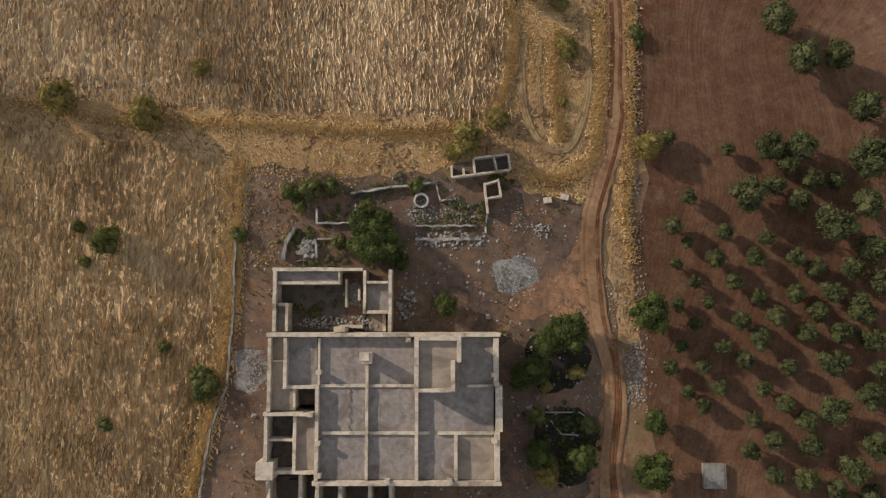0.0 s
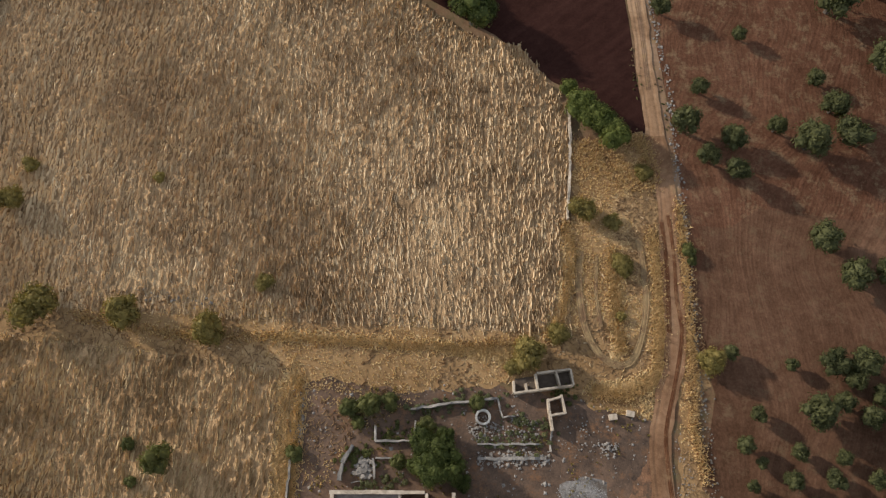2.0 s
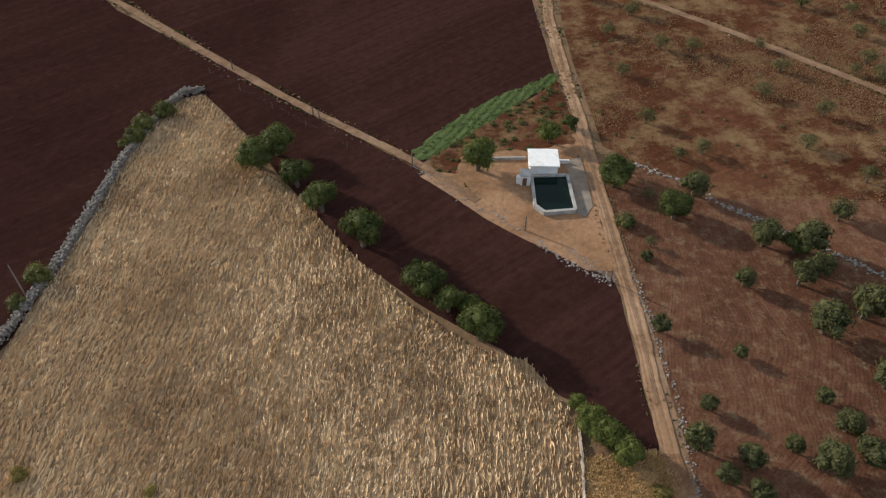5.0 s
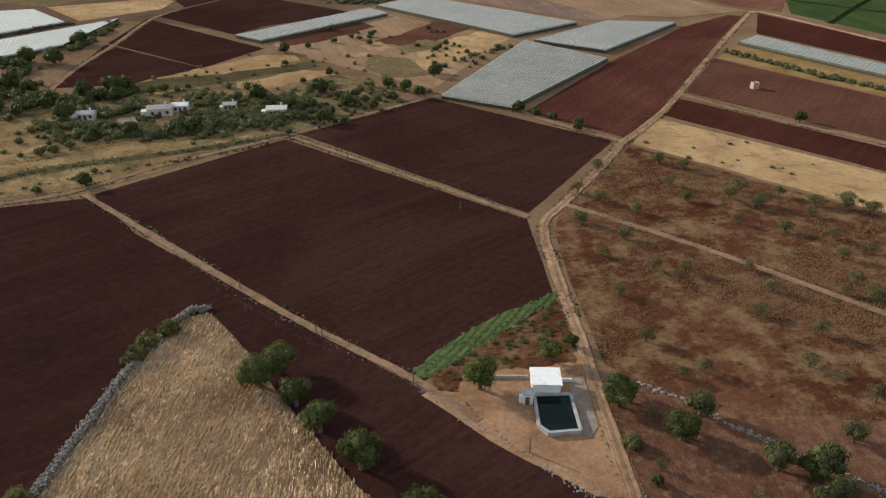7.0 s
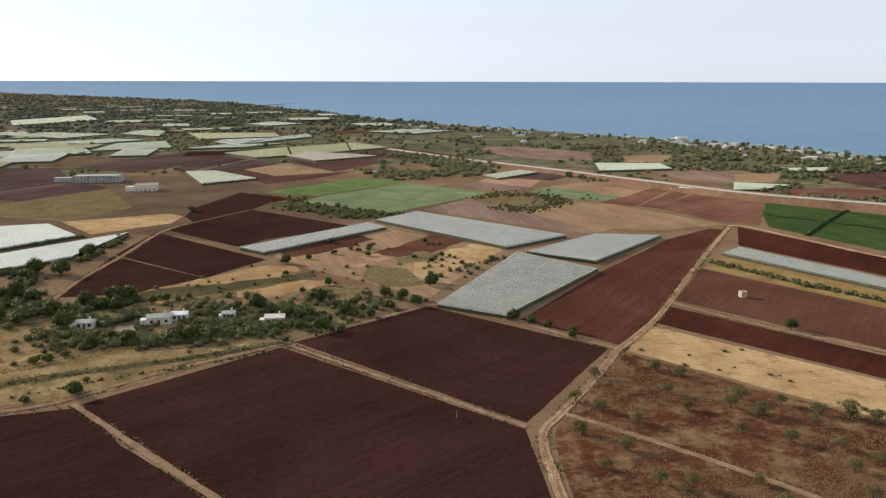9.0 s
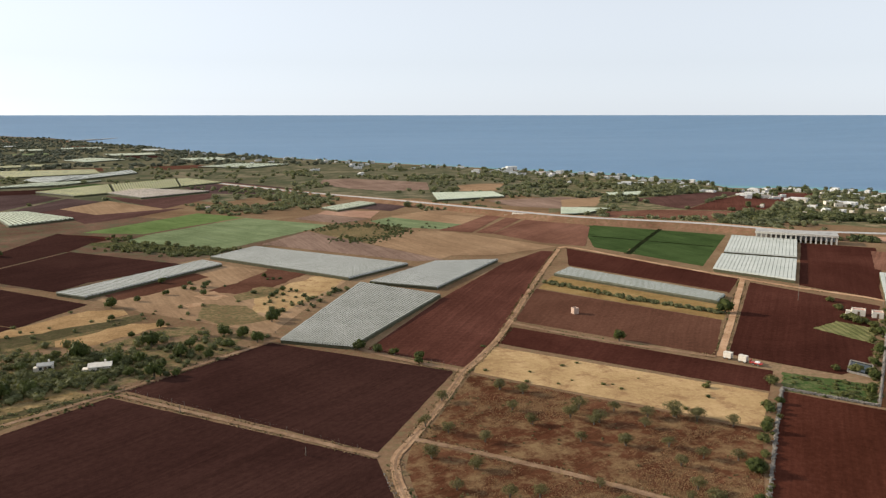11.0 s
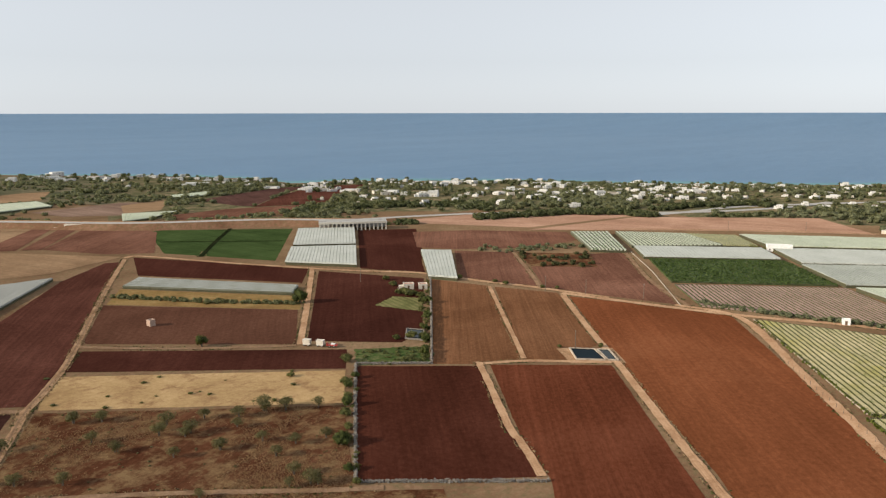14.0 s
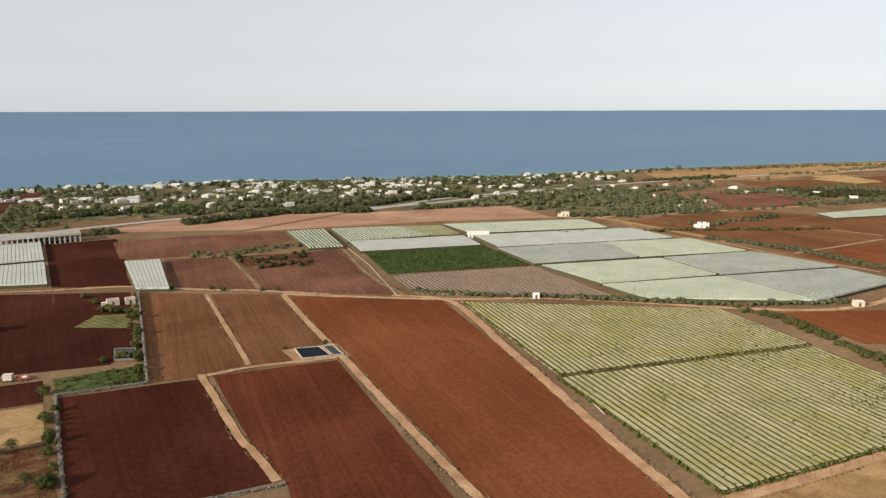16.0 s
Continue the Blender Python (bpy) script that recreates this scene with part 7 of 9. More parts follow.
pond(((224.9, 165.5), (230.9, 157.8), (223.1, 147.3), (215.8, 155.8)), "rectangular stone-rimmed irrigation pond with blue water", water_blue)
pond(((231.6, 156.8), (234.4, 153.4), (226.1, 143.8), (223.6, 146.7)), "narrow stone-rimmed pond with dark water", water_green)
pond(((197.1, 232.0), (200.9, 225.3), (191.1, 215.3), (187.3, 222.1)), "square garden pond with greenish water behind bushes", water_green, stone_mat)
field("pavement_pond", sand, [(222, 170), (238, 154), (226, 140), (211, 155)], "bare sandy margin round the ponds", z=0.13)

# Low pale kerbs along the lanes between the crop fields.
for pts in ([(426.6, 258.1), (380.6, 216.1), (319.0, 166.3)], [(319.6, 130.6), (237.0, 60.9)], [(236.0, 58.4), (208.0, 38.8)]):
    root = tagged(new("kerb", None), "low pale stone kerb along a farm lane", "kerb", "lane kerbs")
    for p, q in zip(pts, pts[1:]):
        slanted(root, "course", lime, p, q, 0.38, 0, 0.35, 0.06)

# The breakwater of a far harbour.
root = tagged(new("breakwater", None), "long low grey harbour breakwater", "breakwater")
for (x0, y0), (x1, y1) in (((-775.0, 2859.1), (-599.7, 3431.5)),):
    bm = masonry_bm(0, -9, math.hypot(x1 - x0, y1 - y0), 9, -1.5, 4, 0.5, 18.0)
    bmesh.ops.transform(bm, matrix=pose(x0, y0, 0, 0, 0, math.degrees(math.atan2(y1 - y0, x1 - x0))), verts=bm.verts)
    part("mole", bm, grey_conc, root)

# ---- uncountable growth, stones and the coastal settlement ----
def inside(px, py, poly):
    """Which of the points lie in the polygon."""
    hit = np.zeros(len(px), bool)
    m = len(poly)
    for i in range(m):
        (x0, y0), (x1, y1) = poly[i], poly[(i + 1) % m]
        if y0 == y1:
            continue
        cross = ((y0 > py) != (y1 > py)) & (px < (x1 - x0) * (py - y0) / (y1 - y0) + x0)
        hit ^= cross
    return hit


rng = np.random.default_rng(7)


def scatter(poly, per_m2, bound=None):
    P = np.array(poly)
    lo, hi = P.min(0), P.max(0)
    if bound:
        lo, hi = np.maximum(lo, bound[0]), np.minimum(hi, bound[1])
    m = int((hi - lo).prod() * per_m2)
    px, py = rng.uniform(lo[0], hi[0], m), rng.uniform(lo[1], hi[1], m)
    k = inside(px, py, poly)
    return px[k], py[k]


def joined(name, shape, faces, px, py, pz, size, turn, mat, jitter=0.15, label="", category=""):
    """Many jittered copies of one small shape in one mesh."""
    V = np.array(shape, float)
    m, k = len(px), len(V)
    size = np.asarray(size, float).reshape(m, -1)
    if size.shape[1] == 1:
        size = np.repeat(size, 3, 1)
    W = V[None] * size[:, None, :] * (1 + jitter * rng.standard_normal((m, k, 3)))
    c, s = np.cos(turn)[:, None], np.sin(turn)[:, None]
    X = W[..., 0] * c - W[..., 1] * s + px[:, None]
    Y = W[..., 0] * s + W[..., 1] * c + py[:, None]
    Z = W[..., 2] + np.asarray(pz).reshape(-1, 1)
    verts = np.stack([X, Y, Z], -1).reshape(-1, 3)
    F = (np.array(faces)[None] + (np.arange(m) * k)[:, None, None]).reshape(-1, len(faces[0]))
    me = bpy.data.meshes.new(name)
    me.from_pydata(verts.tolist(), [], F.tolist())
    me.materials.append(mat)
    return tagged(new(name, me), label, category, kind="stuff")


def line(pts, m, spread):
    P = np.array(pts, float)
    seg = np.hypot(*np.diff(P, axis=0).T)
    t = rng.random(m) * seg.sum()
    e = np.concatenate([[0], seg.cumsum()])
    return np.interp(t, e, P[:, 0]) + rng.normal(0, spread, m), np.interp(t, e, P[:, 1]) + rng.normal(0, spread, m)


# straw: thin leaning swaths, long in the direction of the harvester
TENT = [(-0.5, -1, 0), (0.5, -1, 0), (0.1, -0.85, 0.7), (-0.5, 1, 0), (0.5, 1, 0), (-0.05, 0.85, 1.0), (0.1, 0, 1.1), (-0.55, 0, 0), (0.55, 0, 0)]
TENT_F = [(0, 7, 6), (0, 6, 2), (7, 3, 5), (7, 5, 6), (1, 2, 6), (1, 6, 8), (8, 6, 5), (8, 5, 4), (0, 2, 1), (3, 4, 5)]
for poly, dens, box, lab, stalks in ((FIELDS["field_stubble_1"], 7.5, None, "matted straw of a wide stubble field", straw_leaf), (FIELDS["field_stubble_2"], 7.5, ((-66, -32), (0, 40)), "trodden straw swaths of a stubble field", straw_leaf2)):
    px, py = scatter(poly, dens, box)
    # stalks stand in drill rows about 0.85 m apart, which wander and break
    wander = np.array([1.3 * noise.noise(Vector((x * 0.02, y * 0.045, 5))) + 0.3 * noise.noise(Vector((x * 0.25, y * 0.25, 7))) for x, y in zip(px, py)])
    rowed = np.round((px - wander) / 0.85) * 0.85 + wander + rng.normal(0, 0.17, len(px))
    px = np.where(rng.random(len(px)) < 0.8, rowed, px)
    thin = np.array([noise.noise(Vector((x * 0.05, y * 0.03, 3))) + 0.6 * noise.noise(Vector((x * 0.5, y * 0.22, 9))) for x, y in zip(px, py)])
    k = rng.random(len(px)) < 0.9 + 0.55 * thin
    px, py, thin = px[k], py[k], thin[k]
    m = len(px)
    tall = np.clip(1 + 0.7 * thin, 0.4, 1.8)
    size = np.stack([rng.gamma(4, 0.021, m), rng.gamma(3, 0.11, m) + 0.08, rng.gamma(4, 0.046, m) * tall], 1)
    bend = np.array([noise.noise(Vector((x * 0.05, y * 0.05, 8))) + 0.7 * noise.noise(Vector((x * 0.4, y * 0.4, 2))) for x, y in zip(px, py)])
    joined("straw", TENT, TENT_F[:8], px, py, np.full(m, 0.03), size, -0.03 + bend * 0.26 + rng.normal(0, 0.16, m), stalks, 0.3, lab, "straw")

px, py = scatter(FIELDS["verge_2"], 0.8, ((-75, 0), (30, 60)))

m = len(px)
size = np.stack([rng.gamma(4, 0.016, m), rng.uniform(0.1, 0.32, m), rng.gamma(4, 0.025, m)], 1)
joined("straw", TENT, TENT_F[:8], px, py, np.full(m, 0.03), size, rng.normal(0.9, 0.7, m), straw_leaf, 0.25, "loose straw on the field verge", "straw")

# dry grass: short tufts of crossed leaning blades over low matted swaths
BLADES = [(-0.3, 0, 0), (0.3, 0, 0), (0.5, 0.2, 1), (0, -0.3, 0), (0, 0.3, 0), (-0.4, 0.3, 1.1), (-0.2, -0.2, 0), (0.2, 0.2, 0), (0.2, -0.6, 0.9)]
BLADES_F = [(0, 1, 2), (3, 4, 5), (6, 7, 8)]
for name, dens in (("verge_2", 8.0), ("verge_3", 9.0), ("verge_4", 9.0), ("verge_7", 7.0)):
    px, py = scatter(FIELDS[name], dens, ((-75, -30), (60, 80)))
    lush = np.array([noise.noise(Vector((x * 0.12, y * 0.12, 1))) + 0.5 * noise.noise(Vector((x * 0.5, y * 0.5, 4))) for x, y in zip(px, py)])
    for inside_it, shape, shape_f, mat, lab in ((lush > 0.02, BLADES, BLADES_F, gold_leaf, "golden dry grass along the field edges"), (lush <= 0.02, TENT, TENT_F[:8], matted_leaf, "matted dry weeds along the field edges")):
        x, y = px[inside_it], py[inside_it]
        m = len(x)
        tall = np.clip(0.6 + lush[inside_it], 0.35, 1.4)
        size = np.stack([rng.uniform(0.05, 0.13, m) if shape is TENT else rng.uniform(0.15, 0.4, m), rng.uniform(0.12, 0.36, m), rng.uniform(0.08, 0.28, m) * tall], 1)
        joined("dry_grass", shape, shape_f, x, y, np.full(m, 0.03), size, rng.uniform(0, 6.28, m), mat, 0.25, lab, "grass")
# taller golden grass along the edges of the stubble and between the ruts
for pts in ([(9.1, 39.5), (8.5, 32.6), (7.8, 28.7), (5.4, 25.0)],
            [(15.3, 36.5), (15.2, 28.7), (14.6, 21.9)],
            [(20.8, 37.0), (20.7, 29.1), (19.8, 20.9), (17.5, 15.4)],
            [(-29.7, 25.0), (-20.2, 24.5), (-8.3, 23.6)],
            [(-8.3, 23.6), (-0.3, 22.4), (3.5, 23.3)],
            [(-26.7, 20.9), (-27.3, 14.2), (-27.8, 8.4)],
            [(11.0, 18.1), (15.7, 18.5), (20.0, 20.0)],
            [(-27.4, 8.5), (-27.7, -0.1), (-28.4, -5.8)],
            [(-28.2, 18.8), (-27.0, 11.4), (-27.3, 6.3)]):
    x, y = line(pts, 1100, 0.5)
    m = len(x)
    size = np.stack([rng.uniform(0.06, 0.16, m), rng.uniform(0.15, 0.42, m), rng.uniform(0.06, 0.2, m)], 1)
    joined("dry_grass", TENT, TENT_F[:8], x, y, np.full(m, 0.03), size, rng.uniform(0, 6.28, m), gold_leaf, 0.25, "tall golden grass along the field edges", "grass")
for pts, m, spread in (([(15.2, 37.0), (14.8, 31.0), (15.0, 25.0), (15.4, 22.6)], 1500, 0.55), ([(20.6, 40.0), (20.9, 33.0), (20.6, 27.0), (19.6, 21.0), (17.6, 18.2), (14.0, 17.2), (11.0, 18.2)], 2600, 0.5),
                       ([(8.9, 41.0), (9.6, 36.0), (8.7, 31.0), (7.7, 27.5), (6.0, 24.8)], 1500, 0.4), ([(24.6, 44.0), (24.7, 36.0), (24.5, 28.0), (24.0, 20.0), (23.4, 14.0), (24.3, 7.0)], 2400, 0.45),
                       ([(10.8, 52.5), (15.0, 50.0), (19.5, 46.5)], 1100, 1.6), ([(-25.8, 19.5), (-26.1, 11.4), (-26.5, 2.7), (-27.4, -5.8), (-29.3, -14.2), (-31.3, -22.5)], 3400, 0.33), ([(17.8, 54.2), (20.8, 53.2), (21.3, 50.0), (21.4, 46.5)], 1000, 0.7), ([(-56.0, 27.6), (-44.0, 25.2), (-27.0, 24.6), (-6.0, 23.4), (3.0, 24.2)], 2600, 0.45)):
    x, y = line(pts, m, spread)
    size = np.stack([rng.uniform(0.12, 0.34, m), rng.uniform(0.12, 0.34, m), rng.uniform(0.2, 0.6, m)], 1)
    joined("dry_grass", BLADES, BLADES_F, x, y, np.full(m, 0.03), size, rng.uniform(0, 6.28, m), gold_leaf, 0.3, "tall golden grass beside ruts and tracks", "grass")
x, y = line([(-26.2, 19.5), (-26.5, 11.4), (-26.9, 2.7), (-27.8, -5.8), (-29.7, -14.2), (-31.7, -22.5)], 4200, 0.7)
m = len(x)
size = np.stack([rng.uniform(0.06, 0.16, m), rng.uniform(0.15, 0.42, m), rng.uniform(0.08, 0.26, m)], 1)
joined("dry_grass", TENT, TENT_F[:8], x, y, np.full(m, 0.03), size, rng.normal(0.2, 0.6, m), gold_leaf, 0.25, "golden grass beside a boundary wall", "grass")
# yard litter: pebbles, weeds
px, py = scatter(FIELDS["yard"], 0.9)
joined("yard_pebbles", [(-1, -1, 0), (1, -0.9, 0), (0.9, 1, 0), (-1, 0.9, 0), (0, 0, 0.8)], [(0, 1, 4), (1, 2, 4), (2, 3, 4), (3, 0, 4)], px, py, np.full(len(px), 0.04), rng.gamma(2, 0.035, len(px)), rng.uniform(0, 6.28, len(px)), rubble_mat, 0.2, "small stones and litter strewn over the yard", "stones")
px, py = scatter(FIELDS["yard"], 1.6)
k = np.array([noise.noise(Vector((x * 0.16, y * 0.16, 12))) for x, y in zip(px, py)]) > 0.12
px, py = px[k], py[k]
joined("yard_weeds", BLADES, BLADES_F, px, py, np.full(len(px), 0.02), rng.uniform(0.12, 0.45, len(px)), rng.uniform(0, 6.28, len(px)), leaf_dry, 0.2, "low weeds sprouting in the yard", "weeds")

ICO = bmesh.new()
bmesh.ops.create_icosphere(ICO, subdivisions=1, radius=1)
ICO.verts.index_update()
BALL = [tuple(v.co) for v in ICO.verts]
BALL_F = [tuple(v.index for v in f.verts) for f in ICO.faces]
ICO.free()
# a leafy clump: a rough core and sprays round it
clump = random.Random(4)
CLUMP, CLUMP_F = [tuple(Vector(v) * 0.72) for v in BALL], [tuple(f) for f in BALL_F]
for i in range(44):
    d = Vector((clump.gauss(0, 1), clump.gauss(0, 1), clump.gauss(0.25, 0.8))).normalized()
    o = d.orthogonal().normalized()
    o = (Matrix.Rotation(clump.uniform(0, 6.28), 3, d) @ o + d * clump.uniform(-0.3, 0.8)).normalized()
    c = d * clump.uniform(0.75, 1.0)
    e = o.cross(d).normalized()
    k = len(CLUMP)
    CLUMP += [tuple(c + o * 0.34), tuple(c - o * 0.2 + e * 0.24), tuple(c - o * 0.2 - e * 0.24)]
    CLUMP_F.append((k, k + 1, k + 2))
FINE, FINE_F = [tuple(Vector(v) * 0.7) for v in BALL], [tuple(f) for f in BALL_F]
for i in range(64):
    d = Vector((clump.gauss(0, 1), clump.gauss(0, 1), clump.gauss(0.25, 0.8))).normalized()
    o = d.orthogonal().normalized()
    o = (Matrix.Rotation(clump.uniform(0, 6.28), 3, d) @ o + d * clump.uniform(-0.3, 0.8)).normalized()
    c = d * clump.uniform(0.7, 1.02)
    e = o.cross(d).normalized()
    k = len(FINE)
    FINE += [tuple(c + o * 0.2), tuple(c - o * 0.13 + e * 0.14), tuple(c - o * 0.13 - e * 0.14)]
    FINE_F.append((k, k + 1, k + 2))
STONE = [(-1, -1, -0.3), (1, -0.9, -0.3), (0.9, 1, -0.3), (-1, 0.9, -0.3), (-0.7, -0.6, 0.8), (0.7, -0.7, 0.7), (0.6, 0.7, 0.9), (-0.6, 0.6, 0.7)]
STONE_F = [(4, 5, 6, 7), (0, 1, 5, 4), (1, 2, 6, 5), (2, 3, 7, 6), (3, 0, 4, 7)]


def stones(name, px, py, lo, hi, mat, label, category="rubble", heap=0.0, centre=None, reach=1.0):
    m = len(px)
    z = np.zeros(m)
    if centre:
        z = heap * np.maximum(0, 1 - np.hypot(px - centre[0], py - centre[1]) / reach)
    return joined(name, STONE, STONE_F, px, py, z + 0.03, lo + (hi - lo) * rng.random(m) ** 1.8, rng.uniform(0, 6.28, m), mat, 0.2, label, category)


def disc(cx, cy, rx, ry, m):
    a, r = rng.uniform(0, 6.28, m), np.sqrt(rng.random(m))
    wob = 1 + 0.12 * np.sin(2 * a + cx) + 0.08 * np.sin(5 * a)
    return cx + rx * r * np.cos(a) * wob, cy + ry * r * np.sin(a) * wob


pale_rubble = plain("pale_rubble", (0.25, 0.24, 0.23), (0.46, 0.44, 0.42), 0.9, 1.2)
px, py = disc(9.1, 4.9, 2.9, 2.5, 1100)
stones("rubble_heap", px, py, 0.01, 0.055, pale_rubble, "low heap of pale grey rubble in the yard", heap=0.16, centre=(9.1, 4.9), reach=2.6)
for cx, cy, rx, ry, m, lo, hi in ((-24.3, -6.5, 1.7, 3.2, 240, 0.02, 0.1), (-2.6, 13.0, 2.2, 1.6, 260, 0.03, 0.13), (2.0, 13.2, 2.5, 1.8, 130, 0.03, 0.14), (-11.2, 2.6, 1.3, 1.6, 300, 0.05, 0.18),
                                  (-4.6, 1.4, 1.1, 2.2, 60, 0.06, 0.3), (12.8, 11.0, 1.2, 0.9, 60, 0.05, 0.16), (9.5, 12.0, 2.6, 2.6, 50, 0.04, 0.12), (-10, -1, 3.0, 0.9, 120, 0.06, 0.25), (-19, -15, 1.2, 2.6, 120, 0.1, 0.3),
                                  (-17.5, 8.5, 1.2, 1.4, 90, 0.1, 0.35), (-15, -1.0, 4.0, 0.8, 160, 0.05, 0.2)):
    px, py = disc(cx, cy, rx, ry, m)
    stones("scattered_stones", px, py, lo, hi, rubble_mat, "scattered pale building stones", heap=0.25, centre=(cx, cy), reach=max(rx, ry))
for pts, m, spread, lo, hi, mat, lab in (([(21.4, 12), (21.7, 4), (22.0, -2.5)], 260, 0.8, 0.03, 0.11, rubble_mat, "strip of small stones beside the track"), ([(25.2, 30), (25.0, 9), (24.9, 2.5)], 200, 0.35, 0.05, 0.16, stone_mat, "low line of field stones"),
                                  ([(24.4, -3), (24.2, -11)], 420, 0.8, 0.04, 0.14, rubble_mat, "spilled bank of pale stones"), ([(-16.1, 116.1), (-6.0, 106.2), (4.6, 98.2), (11.4, 91.4), (18.8, 85.8)], 420, 0.5, 0.05, 0.2, rubble_mat, "line of pale stones along the field"),
                                  ([(26.7, 117.9), (35.7, 112.9), (41.7, 106.5), (52.6, 98.5), (65.0, 88.7), (80, 78)], 420, 0.4, 0.1, 0.3, rubble_mat, "tumbled line of pale field stones"),
                                  ([(22.8, 89.0), (23.7, 82.8), (24.5, 71.4), (25.4, 64.0), (25.3, 53.4), (25.5, 45.4), (25.1, 32.8), (24.5, 26.3)], 420, 0.35, 0.06, 0.2, rubble_mat, "kerb of pale stones beside the track"), ([(4.9, 9.6), (-3.5, 9.5)], 200, 0.5, 0.06, 0.25, rubble_mat, "stones fallen from a low wall"),
                                  ([(-26, 18), (-25.8, 12)], 120, 0.4, 0.08, 0.25, rubble_mat, "stones fallen from a boundary wall"), ([(-50, 31), (-38, 29)], 50, 0.4, 0.06, 0.2, stone_mat, "stones half hidden in dry grass"),
                                  ([(11.8, 94.1), (16.2, 89.6), (19.5, 86.5)], 260, 0.5, 0.04, 0.15, rubble_mat, "pale stones at the track's bend"), ([(-115, 196), (-60, 150), (-17, 117)], 220, 0.8, 0.06, 0.18, stone_mat, "few stones along the field track"),
                                  ([(12.6, 182), (15.7, 153), (17.7, 127)], 140, 0.3, 0.06, 0.18, stone_mat, "stones along the track")):
    px, py = line(pts, m, spread)
    stones("field_stones", px, py, lo, hi, mat, lab)

# dry-stone walls heaped from stones
for pts, m, w, h in (([(-64.2, 141.2), (-67.8, 140.4), (-70.5, 134.4), (-73.8, 117.5), (-75.6, 90.9), (-78.1, 74.0), (-84, 55)], 5200, 0.4, 1.1), ([(153, 212), (137, 192), (115, 164), (97, 141), (109, 129.4), (132.6, 106)], 2200, 0.25, 0.7), ([(270, 292.6), (215, 235), (173.6, 192)], 4200, 0.16, 2.0), ([(173.6, 192), (153, 212)], 900, 0.16, 0.8)):
    px, py = line(pts, m, w)
    z = rng.random(m) * h
    joined("dry_stone_wall", STONE, STONE_F, px, py, z, rng.uniform(0.1, 0.27, m), rng.uniform(0, 6.28, m), stone_mat, 0.2, "grey dry-stone boundary wall", "stone wall")


def bushes(name, px, py, lo, hi, mat, label, tall=0.8, lift=0.0):
    m = len(px)
    r = rng.uniform(lo, hi, m)
    size = np.stack([r, r * rng.uniform(0.8, 1.2, m), r * tall * rng.uniform(0.7, 1.2, m)], 1)
    near = len(px) > 0 and 150 < math.hypot(px.mean(), py.mean()) < 330 and hi > 1.0
    return joined(name, FINE if near else CLUMP, FINE_F if near else CLUMP_F, px, py, size[:, 2] * 0.6 + lift, size, rng.uniform(0, 6.28, m), mat, 0.1, label, "bushes")


wood_dark = foliage("far_wood_leaves", (0.08736, 0.09856, 0.056), (0.196, 0.205, 0.1176), 0.7)
# grey-green of olives, with some distant haze mixed into the colour
wood_far = foliage("haze_grey_olive_leaves", (0.075, 0.08, 0.054), (0.16, 0.165, 0.112), 0.8)
wood_deep = foliage("dark_pine_leaves", (0.0483, 0.05876, 0.02712), (0.1288, 0.1412, 0.06554), 0.7)
wood_mid = foliage("grey_green_scrub", (0.058, 0.065, 0.029), (0.155, 0.158, 0.073), 0.7)
wood_dry = foliage("far_scrub_leaves", (0.085, 0.092, 0.045), (0.175, 0.175, 0.088), 0.7)

leaf_crop_deep = foliage("vine_leaves", (0.035, 0.058, 0.016), (0.085, 0.125, 0.04))
